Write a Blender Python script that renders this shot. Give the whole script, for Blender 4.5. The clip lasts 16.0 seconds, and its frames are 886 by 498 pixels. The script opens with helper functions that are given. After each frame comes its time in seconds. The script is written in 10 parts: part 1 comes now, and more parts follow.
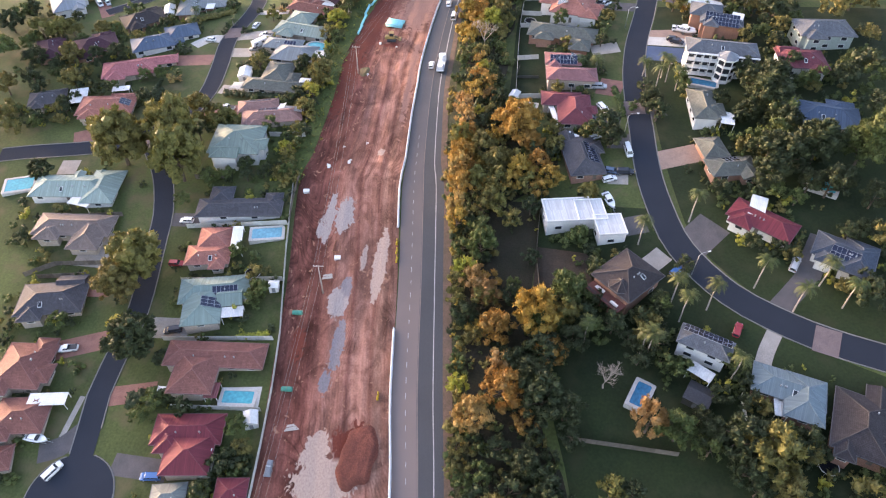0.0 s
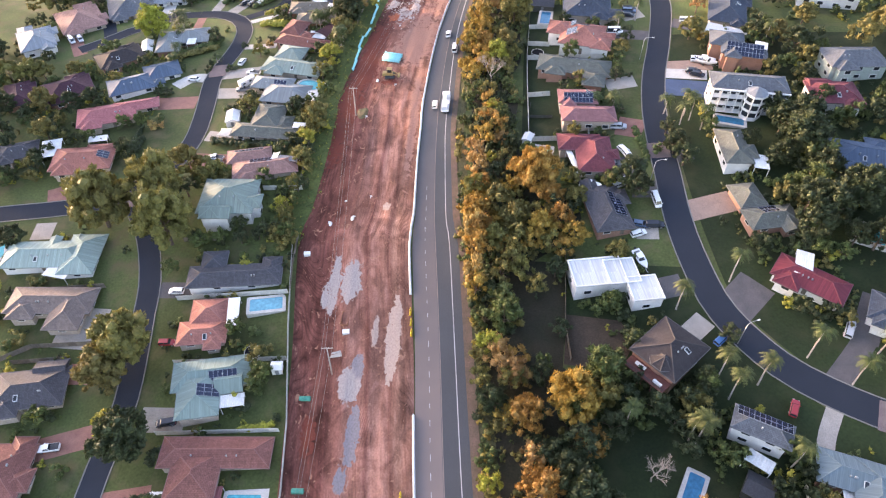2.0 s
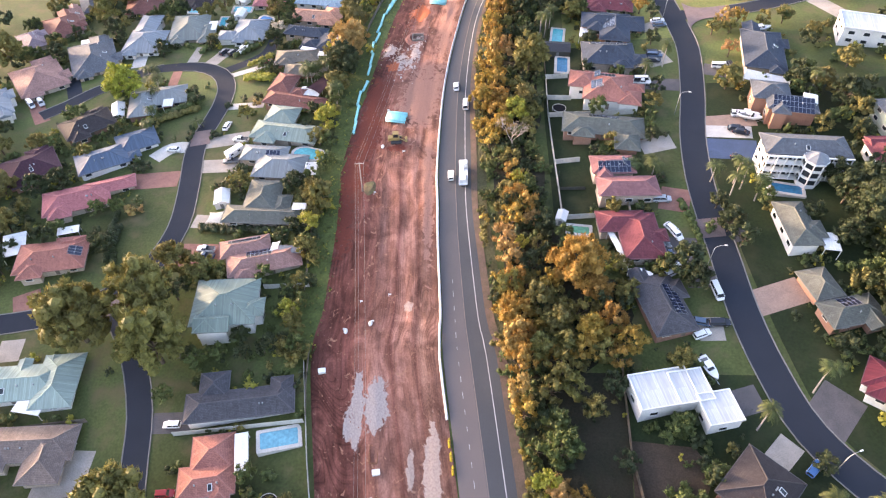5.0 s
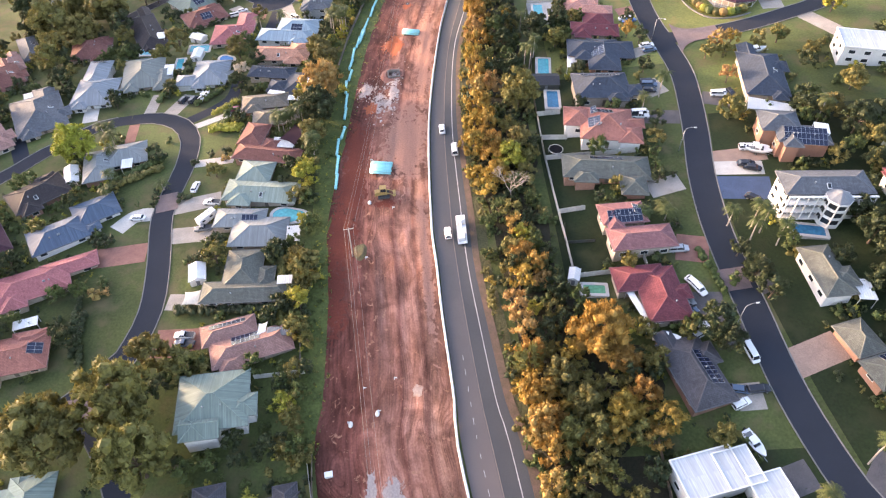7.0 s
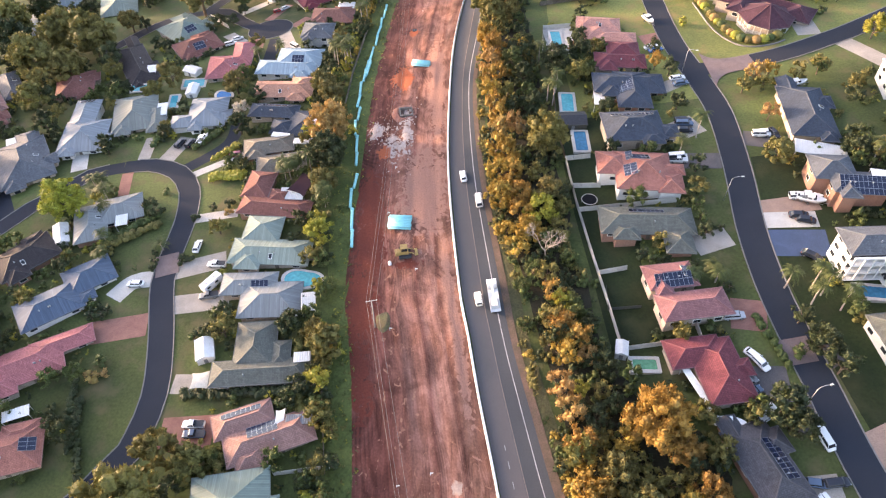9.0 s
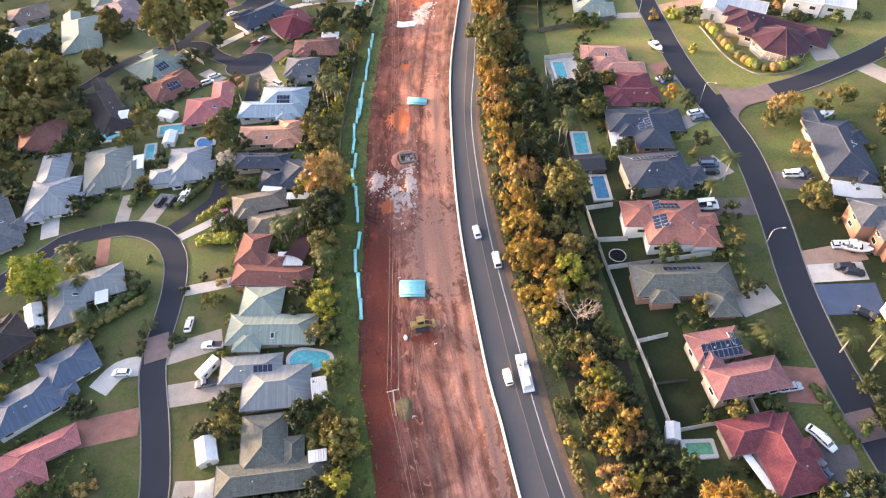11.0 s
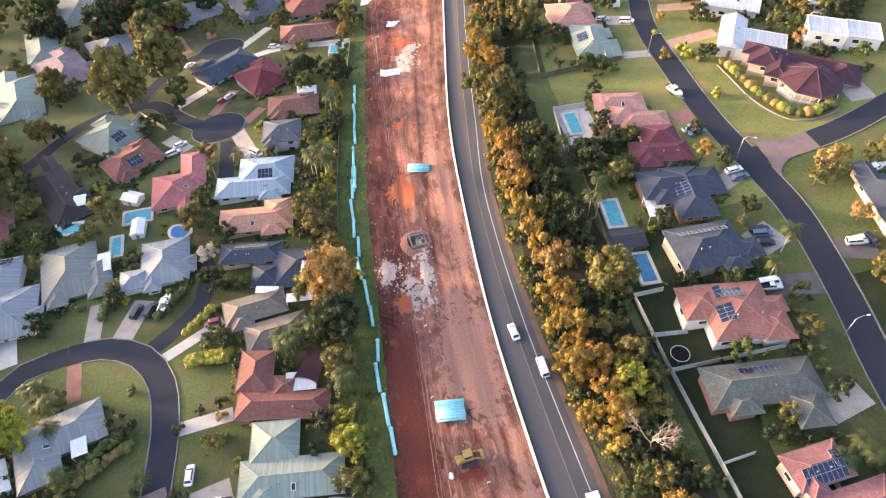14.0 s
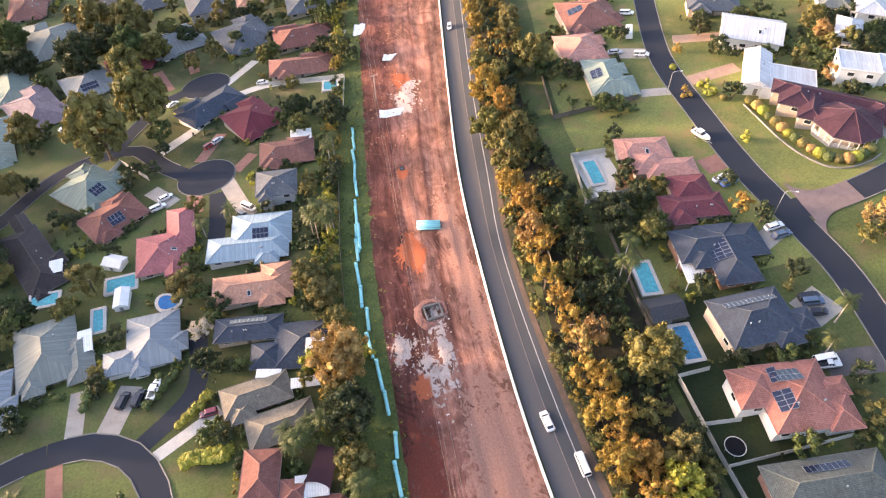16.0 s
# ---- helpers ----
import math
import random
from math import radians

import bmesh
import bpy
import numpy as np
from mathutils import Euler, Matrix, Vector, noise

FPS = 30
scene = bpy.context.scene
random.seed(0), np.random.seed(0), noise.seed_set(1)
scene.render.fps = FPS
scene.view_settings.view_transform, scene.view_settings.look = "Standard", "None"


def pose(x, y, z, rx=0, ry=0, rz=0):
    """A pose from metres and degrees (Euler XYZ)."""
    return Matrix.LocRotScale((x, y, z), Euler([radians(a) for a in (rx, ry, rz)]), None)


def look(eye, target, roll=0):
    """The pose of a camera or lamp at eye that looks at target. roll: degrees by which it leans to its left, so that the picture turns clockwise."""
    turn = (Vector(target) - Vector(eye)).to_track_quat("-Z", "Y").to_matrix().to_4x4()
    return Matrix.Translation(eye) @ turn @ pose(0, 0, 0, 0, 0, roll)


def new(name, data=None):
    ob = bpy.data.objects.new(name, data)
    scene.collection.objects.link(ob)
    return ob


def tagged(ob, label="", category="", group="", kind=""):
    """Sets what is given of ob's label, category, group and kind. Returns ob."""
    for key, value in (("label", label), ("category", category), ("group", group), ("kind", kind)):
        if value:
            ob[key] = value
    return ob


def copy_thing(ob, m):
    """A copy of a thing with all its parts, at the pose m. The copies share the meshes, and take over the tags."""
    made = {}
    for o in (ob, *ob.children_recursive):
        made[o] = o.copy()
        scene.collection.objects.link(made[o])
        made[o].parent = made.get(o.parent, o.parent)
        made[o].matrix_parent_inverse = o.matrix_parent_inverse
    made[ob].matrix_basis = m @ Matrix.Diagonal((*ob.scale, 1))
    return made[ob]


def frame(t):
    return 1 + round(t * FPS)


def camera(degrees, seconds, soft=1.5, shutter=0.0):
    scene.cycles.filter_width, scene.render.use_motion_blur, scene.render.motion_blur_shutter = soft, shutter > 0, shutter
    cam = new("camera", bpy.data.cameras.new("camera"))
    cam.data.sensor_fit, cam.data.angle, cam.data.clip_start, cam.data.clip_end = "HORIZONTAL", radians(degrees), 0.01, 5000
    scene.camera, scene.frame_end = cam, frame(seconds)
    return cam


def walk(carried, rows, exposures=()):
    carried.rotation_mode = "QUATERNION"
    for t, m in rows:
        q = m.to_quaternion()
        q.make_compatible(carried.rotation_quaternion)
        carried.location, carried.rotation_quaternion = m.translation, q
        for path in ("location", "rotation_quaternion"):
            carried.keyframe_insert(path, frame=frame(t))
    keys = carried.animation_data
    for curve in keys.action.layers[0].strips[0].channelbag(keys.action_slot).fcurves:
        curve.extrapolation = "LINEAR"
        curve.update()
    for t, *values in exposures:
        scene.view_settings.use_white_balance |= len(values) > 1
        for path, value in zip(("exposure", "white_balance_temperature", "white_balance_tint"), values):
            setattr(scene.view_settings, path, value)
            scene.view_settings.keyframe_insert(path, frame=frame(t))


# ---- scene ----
EXPO = 2.46
SUN_POWER = 2.7
cam = camera(66.0, 16.0, soft=1.2)
PATH = [
    (0, (-0.00, -0.00, 130.21), (-11.58, 67.65, 57.48), 0.85),
    (0.5, (-2.97, 5.63, 130.29), (-14.48, 73.25, 57.53), 0.80),
    (1, (-6.15, 11.24, 130.31), (-17.56, 78.80, 57.48), 0.72),
    (1.5, (-9.21, 16.55, 130.24), (-20.61, 84.15, 57.43), 0.63),
    (2, (-12.02, 22.03, 130.26), (-21.25, 89.90, 57.39), 0.43),
    (2.5, (-15.19, 27.49, 130.53), (-22.94, 95.43, 57.56), 0.42),
    (3, (-17.82, 33.06, 130.71), (-25.78, 100.89, 57.67), 0.29),
    (3.5, (-20.48, 38.70, 131.00), (-28.61, 106.36, 57.82), 0.15),
    (4, (-23.55, 44.44, 131.16), (-31.62, 111.98, 57.85), 0.15),
    (6.5, (-37.34, 72.84, 132.41), (-38.01, 140.29, 58.58), -0.49),
    (7, (-39.89, 78.45, 132.40), (-40.28, 145.88, 58.56), -0.58),
    (7.5, (-42.02, 84.28, 132.54), (-42.29, 151.58, 58.58), -0.74),
    (8, (-44.13, 90.41, 133.01), (-44.22, 157.42, 58.78), -0.89),
    (8.5, (-46.58, 95.86, 133.15), (-46.11, 162.74, 58.81), -0.93),
    (9, (-49.28, 101.57, 133.10), (-48.09, 168.40, 58.72), -0.89),
    (11.5, (-60.84, 130.79, 133.26), (-54.69, 196.89, 58.48), -1.08),
    (12, (-62.92, 136.76, 133.30), (-55.76, 202.63, 58.40), -1.17),
    (12.5, (-65.08, 142.74, 133.36), (-56.81, 208.34, 58.34), -1.16),
    (13, (-67.12, 148.71, 133.38), (-57.78, 214.06, 58.26), -1.17),
    (13.5, (-69.24, 154.59, 133.10), (-58.74, 219.79, 58.01), -1.10),
    (14, (-71.12, 160.49, 132.93), (-59.75, 225.54, 57.83), -1.12),
    (14.5, (-72.46, 166.46, 132.59), (-60.56, 231.45, 57.54), -1.16),
    (15, (-73.63, 172.42, 132.41), (-61.05, 237.32, 57.38), -0.98),
    (15.5, (-74.14, 178.43, 132.14), (-60.95, 243.25, 57.15), -0.95),
    (16, (-74.51, 184.39, 132.21), (-60.70, 249.06, 57.20), -0.89),
]
walk(cam, [(t, look(eye, target, roll)) for t, eye, target, roll in PATH], [(0.0, EXPO, 7100, 27), (3.0, EXPO + 0.22, 7050, 27), (6.0, EXPO + 0.18, 7200, 27), (9.0, EXPO + 0.03, 7350, 26), (16.0, EXPO - 0.06, 7350, 26)])

# ---- light ----
SUN_AZ, SUN_EL = -66.0, 2.4      # degrees, azimuth from +y, clockwise positive
world = bpy.data.worlds.new("sky")
scene.world = world
world.use_nodes = True
wn = world.node_tree.nodes
sky = wn.new("ShaderNodeTexSky")
sky.sky_type, sky.sun_disc = "NISHITA", False
sky.sun_elevation, sky.sun_rotation = radians(SUN_EL + 11), radians(SUN_AZ)
sky.air_density, sky.dust_density, sky.ozone_density = 1.0, 1.2, 1.1
wn["Background"].inputs["Strength"].default_value = 0.15
world.node_tree.links.new(sky.outputs[0], wn["Background"].inputs[0])
sun = new("sun", bpy.data.lights.new("sun", "SUN"))
sun.data.energy, sun.data.angle, sun.data.color = SUN_POWER, radians(5.0), (1.0, 0.78, 0.54)
_e, _a = radians(SUN_EL), radians(SUN_AZ)
SUN_DIR = Vector((math.sin(_a) * math.cos(_e), math.cos(_a) * math.cos(_e), math.sin(_e)))
sun.matrix_world = look(SUN_DIR * 400, (0, 0, 0))

# ---- lie of the land ----
def gz(x, y):
    u, v = math.tanh((x + 40) / 150), 1.5 * math.tanh((y - 210) / 300)
    return 3.974 + 18.528 * u + 6.577 * v + 3.035 * u * u + 8.722 * u * v - 24.328 * v * v


# ---- materials ----
MATS = {}


def rgb(c):
    return (c[0], c[1], c[2], 1.0)


def material(name, base, other=None, rough=0.8, metal=0.0, coarse=0.4, fine=6.0, mix=0.5, bump=0.3, bump_size=None,
             island=0.0, object_random=0.0, coords="Object", leaf=0.0, stretch=None, spec=0.3):
    """Two-scale noise between two colours, speckle, bump, and optional variation by piece."""
    if name in MATS:
        return MATS[name]
    m = bpy.data.materials.new(name)
    MATS[name] = m
    m.use_nodes = True
    n, l = m.node_tree.nodes, m.node_tree.links
    b = n["Principled BSDF"]
    b.inputs["Roughness"].default_value, b.inputs["Metallic"].default_value = rough, metal
    b.inputs["Specular IOR Level"].default_value = spec
    tc = n.new("ShaderNodeTexCoord")
    src = tc.outputs[coords]
    if stretch:
        mp = n.new("ShaderNodeMapping")
        mp.inputs["Scale"].default_value = stretch
        l.new(src, mp.inputs[0])
        src = mp.outputs[0]
    other = other or tuple(v * 0.72 for v in base)
    n1, n2 = n.new("ShaderNodeTexNoise"), n.new("ShaderNodeTexNoise")
    n1.inputs["Scale"].default_value, n1.inputs["Detail"].default_value = coarse, 5
    n2.inputs["Scale"].default_value, n2.inputs["Detail"].default_value = fine, 4
    l.new(src, n1.inputs["Vector"])
    l.new(src, n2.inputs["Vector"])
    r1 = n.new("ShaderNodeValToRGB")
    r1.color_ramp.elements[0].position, r1.color_ramp.elements[1].position = 0.5 - mix * 0.45, 0.5 + mix * 0.45
    r1.color_ramp.elements[0].color, r1.color_ramp.elements[1].color = rgb(other), rgb(base)
    l.new(n1.outputs["Fac"], r1.inputs["Fac"])
    m2 = n.new("ShaderNodeMix")
    m2.data_type, m2.blend_type = "RGBA", "OVERLAY"
    m2.inputs["Factor"].default_value = 0.55
    l.new(r1.outputs["Color"], m2.inputs["A"])
    l.new(n2.outputs["Fac"], m2.inputs["B"])
    col = m2.outputs["Result"]
    if island or object_random:
        hs = n.new("ShaderNodeHueSaturation")
        rnd = n.new("ShaderNodeNewGeometry").outputs["Random Per Island"] if island else n.new("ShaderNodeObjectInfo").outputs["Random"]
        mr = n.new("ShaderNodeMapRange")
        amount = island or object_random
        mr.inputs["To Min"].default_value, mr.inputs["To Max"].default_value = 1 - amount, 1 + amount
        l.new(rnd, mr.inputs["Value"])
        l.new(mr.outputs[0], hs.inputs["Value"])
        if island:
            mh = n.new("ShaderNodeMapRange")
            mh.inputs["To Min"].default_value, mh.inputs["To Max"].default_value = 0.485, 0.515
            oi = n.new("ShaderNodeObjectInfo")
            l.new(oi.outputs["Random"], mh.inputs["Value"])
            l.new(mh.outputs[0], hs.inputs["Hue"])
        l.new(col, hs.inputs["Color"])
        col = hs.outputs["Color"]
    l.new(col, b.inputs["Base Color"])
    if bump:
        bp = n.new("ShaderNodeBump")
        bp.inputs["Strength"].default_value = bump
        bp.inputs["Distance"].default_value = bump_size or 0.1
        l.new(n2.outputs["Fac"], bp.inputs["Height"])
        l.new(bp.outputs["Normal"], b.inputs["Normal"])
    if leaf:
        tr = n.new("ShaderNodeBsdfTranslucent")
        l.new(col, tr.inputs["Color"])
        mx = n.new("ShaderNodeMixShader")
        mx.inputs[0].default_value = leaf
        l.new(b.outputs[0], mx.inputs[1])
        l.new(tr.outputs[0], mx.inputs[2])
        l.new(mx.outputs[0], n["Material Output"].inputs["Surface"])
    return m


def lawn_material(name, base, other, dry=(0.11, 0.094, 0.046), **more):
    """Grass whose colour also changes from lot to lot, with worn and mown patches."""
    m = material(name, base, other, **more)
    n, l = m.node_tree.nodes, m.node_tree.links
    b = n["Principled BSDF"]
    col = b.inputs["Base Color"].links[0].from_socket
    tc, vo, worn = n.new("ShaderNodeTexCoord"), n.new("ShaderNodeTexVoronoi"), n.new("ShaderNodeTexNoise")
    vo.feature = "SMOOTH_F1"
    vo.inputs["Smoothness"].default_value = 1.0
    vo.inputs["Scale"].default_value, worn.inputs["Scale"].default_value, worn.inputs["Detail"].default_value = 0.042, 0.16, 8
    l.new(tc.outputs["Object"], vo.inputs["Vector"])
    l.new(tc.outputs["Object"], worn.inputs["Vector"])
    sep, mr, hs = n.new("ShaderNodeSeparateXYZ"), n.new("ShaderNodeMapRange"), n.new("ShaderNodeHueSaturation")
    l.new(vo.outputs["Color"], sep.inputs[0])
    mr.inputs["To Min"].default_value, mr.inputs["To Max"].default_value = 0.55, 1.25
    l.new(sep.outputs["X"], mr.inputs["Value"])
    l.new(mr.outputs[0], hs.inputs["Value"])
    l.new(col, hs.inputs["Color"])
    ramp, mx = n.new("ShaderNodeValToRGB"), n.new("ShaderNodeMix")
    ramp.color_ramp.elements[0].position, ramp.color_ramp.elements[1].position = 0.5, 0.72
    l.new(worn.outputs["Fac"], ramp.inputs["Fac"])
    mx.data_type = "RGBA"
    l.new(ramp.outputs["Color"], mx.inputs["Factor"])
    l.new(hs.outputs["Color"], mx.inputs["A"])
    mx.inputs["B"].default_value = rgb(dry)
    l.new(mx.outputs["Result"], b.inputs["Base Color"])
    return m


def roof_material(name, base, kind="tile"):
    """Courses of tiles, or ribs of sheet metal, on the slope's own measure, with weathering at two scales."""
    if name in MATS:
        return MATS[name]
    m = bpy.data.materials.new(name)
    MATS[name] = m
    m.use_nodes = True
    n, l = m.node_tree.nodes, m.node_tree.links
    b = n["Principled BSDF"]
    tc, oi = n.new("ShaderNodeTexCoord"), n.new("ShaderNodeObjectInfo")
    br = n.new("ShaderNodeTexBrick")
    br.inputs["Scale"].default_value = 1.0
    if kind == "tile":
        br.inputs["Brick Width"].default_value, br.inputs["Row Height"].default_value = 0.6, 0.36
        br.inputs["Mortar Size"].default_value = 0.03
        b.inputs["Roughness"].default_value = 0.78
    else:
        br.inputs["Brick Width"].default_value, br.inputs["Row Height"].default_value = 0.35, 30.0
        br.offset = 0.0
        br.inputs["Mortar Size"].default_value = 0.035
        b.inputs["Roughness"].default_value = 0.72
    b.inputs["Specular IOR Level"].default_value = 0.2
    lo, hi = tuple(v * 0.82 for v in base), tuple(min(1, v * 1.12) for v in base)
    br.inputs["Color1"].default_value, br.inputs["Color2"].default_value = rgb(lo), rgb(hi)
    br.inputs["Mortar"].default_value = rgb(tuple(v * (0.6 if kind == "tile" else 0.84) for v in base))
    l.new(tc.outputs["UV"], br.inputs["Vector"])
    n1, n2 = n.new("ShaderNodeTexNoise"), n.new("ShaderNodeTexNoise")
    n1.inputs["Scale"].default_value, n1.inputs["Detail"].default_value = 0.22, 6
    mp = n.new("ShaderNodeMapping")
    mp.inputs["Scale"].default_value = (2.2, 0.35, 1)
    n2.inputs["Scale"].default_value, n2.inputs["Detail"].default_value = 1.3, 5
    l.new(tc.outputs["Object"], n1.inputs["Vector"])
    l.new(tc.outputs["UV"], mp.inputs[0])
    l.new(mp.outputs[0], n2.inputs["Vector"])
    add = n.new("ShaderNodeMath")
    l.new(n1.outputs["Fac"], add.inputs[0])
    l.new(n2.outputs["Fac"], add.inputs[1])
    mr = n.new("ShaderNodeMapRange")
    mr.inputs["From Min"].default_value, mr.inputs["From Max"].default_value = 0.7, 1.3
    mr.inputs["To Min"].default_value, mr.inputs["To Max"].default_value = (0.74, 1.18) if kind == "tile" else (0.86, 1.08)
    l.new(add.outputs[0], mr.inputs["Value"])
    hs = n.new("ShaderNodeHueSaturation")
    l.new(br.outputs["Color"], hs.inputs["Color"])
    l.new(mr.outputs[0], hs.inputs["Value"])
    l.new(hs.outputs["Color"], b.inputs["Base Color"])
    bp = n.new("ShaderNodeBump")
    bp.inputs["Strength"].default_value, bp.inputs["Distance"].default_value, bp.invert = 0.5 if kind == "tile" else 0.25, 0.03, True
    l.new(br.outputs["Fac"], bp.inputs["Height"])
    l.new(bp.outputs["Normal"], b.inputs["Normal"])
    return m


ROOFS = {
    "maroon": ((0.17, 0.035, 0.045), "metal", "maroon sheet-metal"), "brick_red": ((0.225, 0.094, 0.076), "tile", "brick-red tiled"),
    "teal": ((0.2, 0.265, 0.235), "metal", "faded teal sheet-metal"), "salmon": ((0.38, 0.155, 0.12), "tile", "salmon tiled"),
    "charcoal": ((0.078, 0.076, 0.084), "tile", "charcoal tiled"), "green": ((0.19, 0.24, 0.205), "metal", "grey-green sheet-metal"),
    "dusty_pink": ((0.34, 0.19, 0.16), "tile", "dusty pink tiled"), "slate": ((0.12, 0.13, 0.145), "tile", "slate-grey tiled"),
    "blue_grey": ((0.235, 0.25, 0.25), "metal", "blue-grey sheet-metal"), "pale_teal": ((0.235, 0.285, 0.245), "metal", "pale teal sheet-metal"),
    "terracotta": ((0.27, 0.122, 0.096), "tile", "terracotta tiled"), "tan_grey": ((0.20, 0.175, 0.14), "tile", "tan-grey tiled"),
    "navy": ((0.06, 0.075, 0.1), "tile", "dark navy tiled"), "peach": ((0.55, 0.28, 0.19), "tile", "peach tiled"),
    "pale_blue": ((0.24, 0.265, 0.285), "metal", "pale blue sheet-metal"), "pale_grey": ((0.20, 0.215, 0.195), "metal", "pale grey sheet-metal"),
    "steel_blue": ((0.08, 0.115, 0.165), "metal", "steel-blue sheet-metal"), "rose": ((0.42, 0.15, 0.15), "tile", "rose-pink tiled"),
    "brown_grey": ((0.20, 0.155, 0.135), "tile", "brown-grey tiled"), "aqua": ((0.27, 0.345, 0.305), "metal", "pale aqua sheet-metal"),
    "mauve": ((0.25, 0.19, 0.205), "tile", "mauve-grey tiled"), "dark_brown": ((0.05, 0.042, 0.043), "tile", "dark brown tiled"),
    "plum": ((0.078, 0.034, 0.046), "tile", "plum tiled"), "sky_blue": ((0.29, 0.38, 0.43), "metal", "sky-blue sheet-metal"),
    "slate_blue": ((0.15, 0.195, 0.21), "metal", "slate-blue sheet-metal"), "white_metal": ((0.56, 0.565, 0.57), "metal", "white sheet-metal"),
    "crimson": ((0.18, 0.053, 0.063), "tile", "crimson tiled"), "maroon_pink": ((0.27, 0.125, 0.125), "tile", "faded maroon tiled"),
    "olive_grey": ((0.135, 0.14, 0.12), "tile", "olive-grey tiled"), "charcoal_blue": ((0.056, 0.07, 0.094), "tile", "blue-charcoal tiled"),
    "peach_pink": ((0.56, 0.27, 0.21), "tile", "peach-pink tiled"),
}
WALLS = {
    "cream": ((0.50, 0.41, 0.33), "cream rendered"), "white": ((0.80, 0.78, 0.74), "white rendered"), "brick": ((0.36, 0.20, 0.145), "brown brick"),
    "pale_grey": ((0.55, 0.56, 0.56), "pale grey clad"), "pale_green": ((0.42, 0.48, 0.42), "pale green clad"),
}
for _n, (_c, _k, _t) in ROOFS.items():
    roof_material("roof_" + _n, _c, _k)
for _n, (_c, _t) in WALLS.items():
    material("wall_" + _n, _c, rough=0.85, coarse=0.5, fine=5, mix=0.9, bump=0.15, bump_size=0.02)
GRASS = lawn_material("lawn", (0.1, 0.124, 0.036), (0.048, 0.062, 0.021), rough=0.95, coarse=0.075, fine=1.7, mix=0.75, bump=0.5, bump_size=0.2)
VERGE_GRASS = material("verge_grass", (0.115, 0.14, 0.038), (0.05, 0.07, 0.02), rough=0.95, coarse=0.3, fine=1.6, mix=0.8, bump=1.0, bump_size=0.35)
# Green lawn, darkened in its colour to stand in for shade east of the belt.
SHADE_LAWN = lawn_material("shade_lawn", (0.025, 0.04, 0.011), (0.015, 0.023, 0.008), (0.031, 0.036, 0.014), rough=0.95, coarse=0.1, fine=1.7, mix=0.8, bump=0.5, bump_size=0.2)
ROUGH_GRASS = material("rough_grass", (0.085, 0.085, 0.035), (0.055, 0.05, 0.028), rough=0.95, coarse=0.4, fine=2.0, mix=0.8, bump=1.0, bump_size=0.3)
# Yellowish grass, its colour brightened to stand in for low sun on the hillside.
SUN_LAWN = lawn_material("sun_lawn", (0.195, 0.2, 0.056), (0.1, 0.125, 0.04), (0.2, 0.15, 0.06), rough=0.95, coarse=0.1, fine=1.7, mix=0.8, bump=0.5, bump_size=0.2)
# Brown leaf litter, with the shade under the trees put into its colour.
SHADE_LITTER = material("leaf_litter", (0.04, 0.031, 0.02), (0.022, 0.025, 0.012), rough=0.95, coarse=0.3, fine=2.5, mix=0.8, bump=0.8, bump_size=0.2)
ASPHALT = material("asphalt_old", (0.072, 0.074, 0.078), (0.057, 0.059, 0.063), rough=0.88, coarse=0.12, fine=22, mix=0.9, bump=0.2, bump_size=0.02)
STREET = material("asphalt_street", (0.033, 0.038, 0.049), (0.026, 0.03, 0.039), rough=0.95, coarse=0.15, fine=22, mix=0.9, bump=0.1, bump_size=0.02, spec=0.08)
DUSTY = material("asphalt_dusty", (0.098, 0.093, 0.092), (0.074, 0.072, 0.073), rough=0.9, coarse=0.25, fine=22, mix=0.9, bump=0.15, bump_size=0.02, stretch=(1, 0.12, 1))


def dust_over(m, y0, y1, tint):
    """Clay dust on the road, carried furthest from the site's gate at y0 and worn off by y1."""
    n, l = m.node_tree.nodes, m.node_tree.links
    b = n["Principled BSDF"]
    col = b.inputs["Base Color"].links[0].from_socket
    tc, sep, ns = n.new("ShaderNodeTexCoord"), n.new("ShaderNodeSeparateXYZ"), n.new("ShaderNodeTexNoise")
    ns.inputs["Scale"].default_value, ns.inputs["Detail"].default_value = 0.12, 6
    l.new(tc.outputs["Object"], sep.inputs[0])
    l.new(tc.outputs["Object"], ns.inputs["Vector"])
    wob, mr, mx = n.new("ShaderNodeMath"), n.new("ShaderNodeMapRange"), n.new("ShaderNodeMix")
    wob.operation, wob.inputs[1].default_value = "MULTIPLY_ADD", 60.0
    l.new(ns.outputs["Fac"], wob.inputs[0])
    l.new(sep.outputs["Y"], wob.inputs[2])
    mr.inputs["From Min"].default_value, mr.inputs["From Max"].default_value = y0 + 30, y1 + 30
    mr.inputs["To Min"].default_value, mr.inputs["To Max"].default_value = 0.85, 0.1
    l.new(wob.outputs[0], mr.inputs["Value"])
    mx.data_type = "RGBA"
    l.new(mr.outputs[0], mx.inputs["Factor"])
    l.new(col, mx.inputs["A"])
    mx.inputs["B"].default_value = rgb(tint)
    l.new(mx.outputs["Result"], b.inputs["Base Color"])


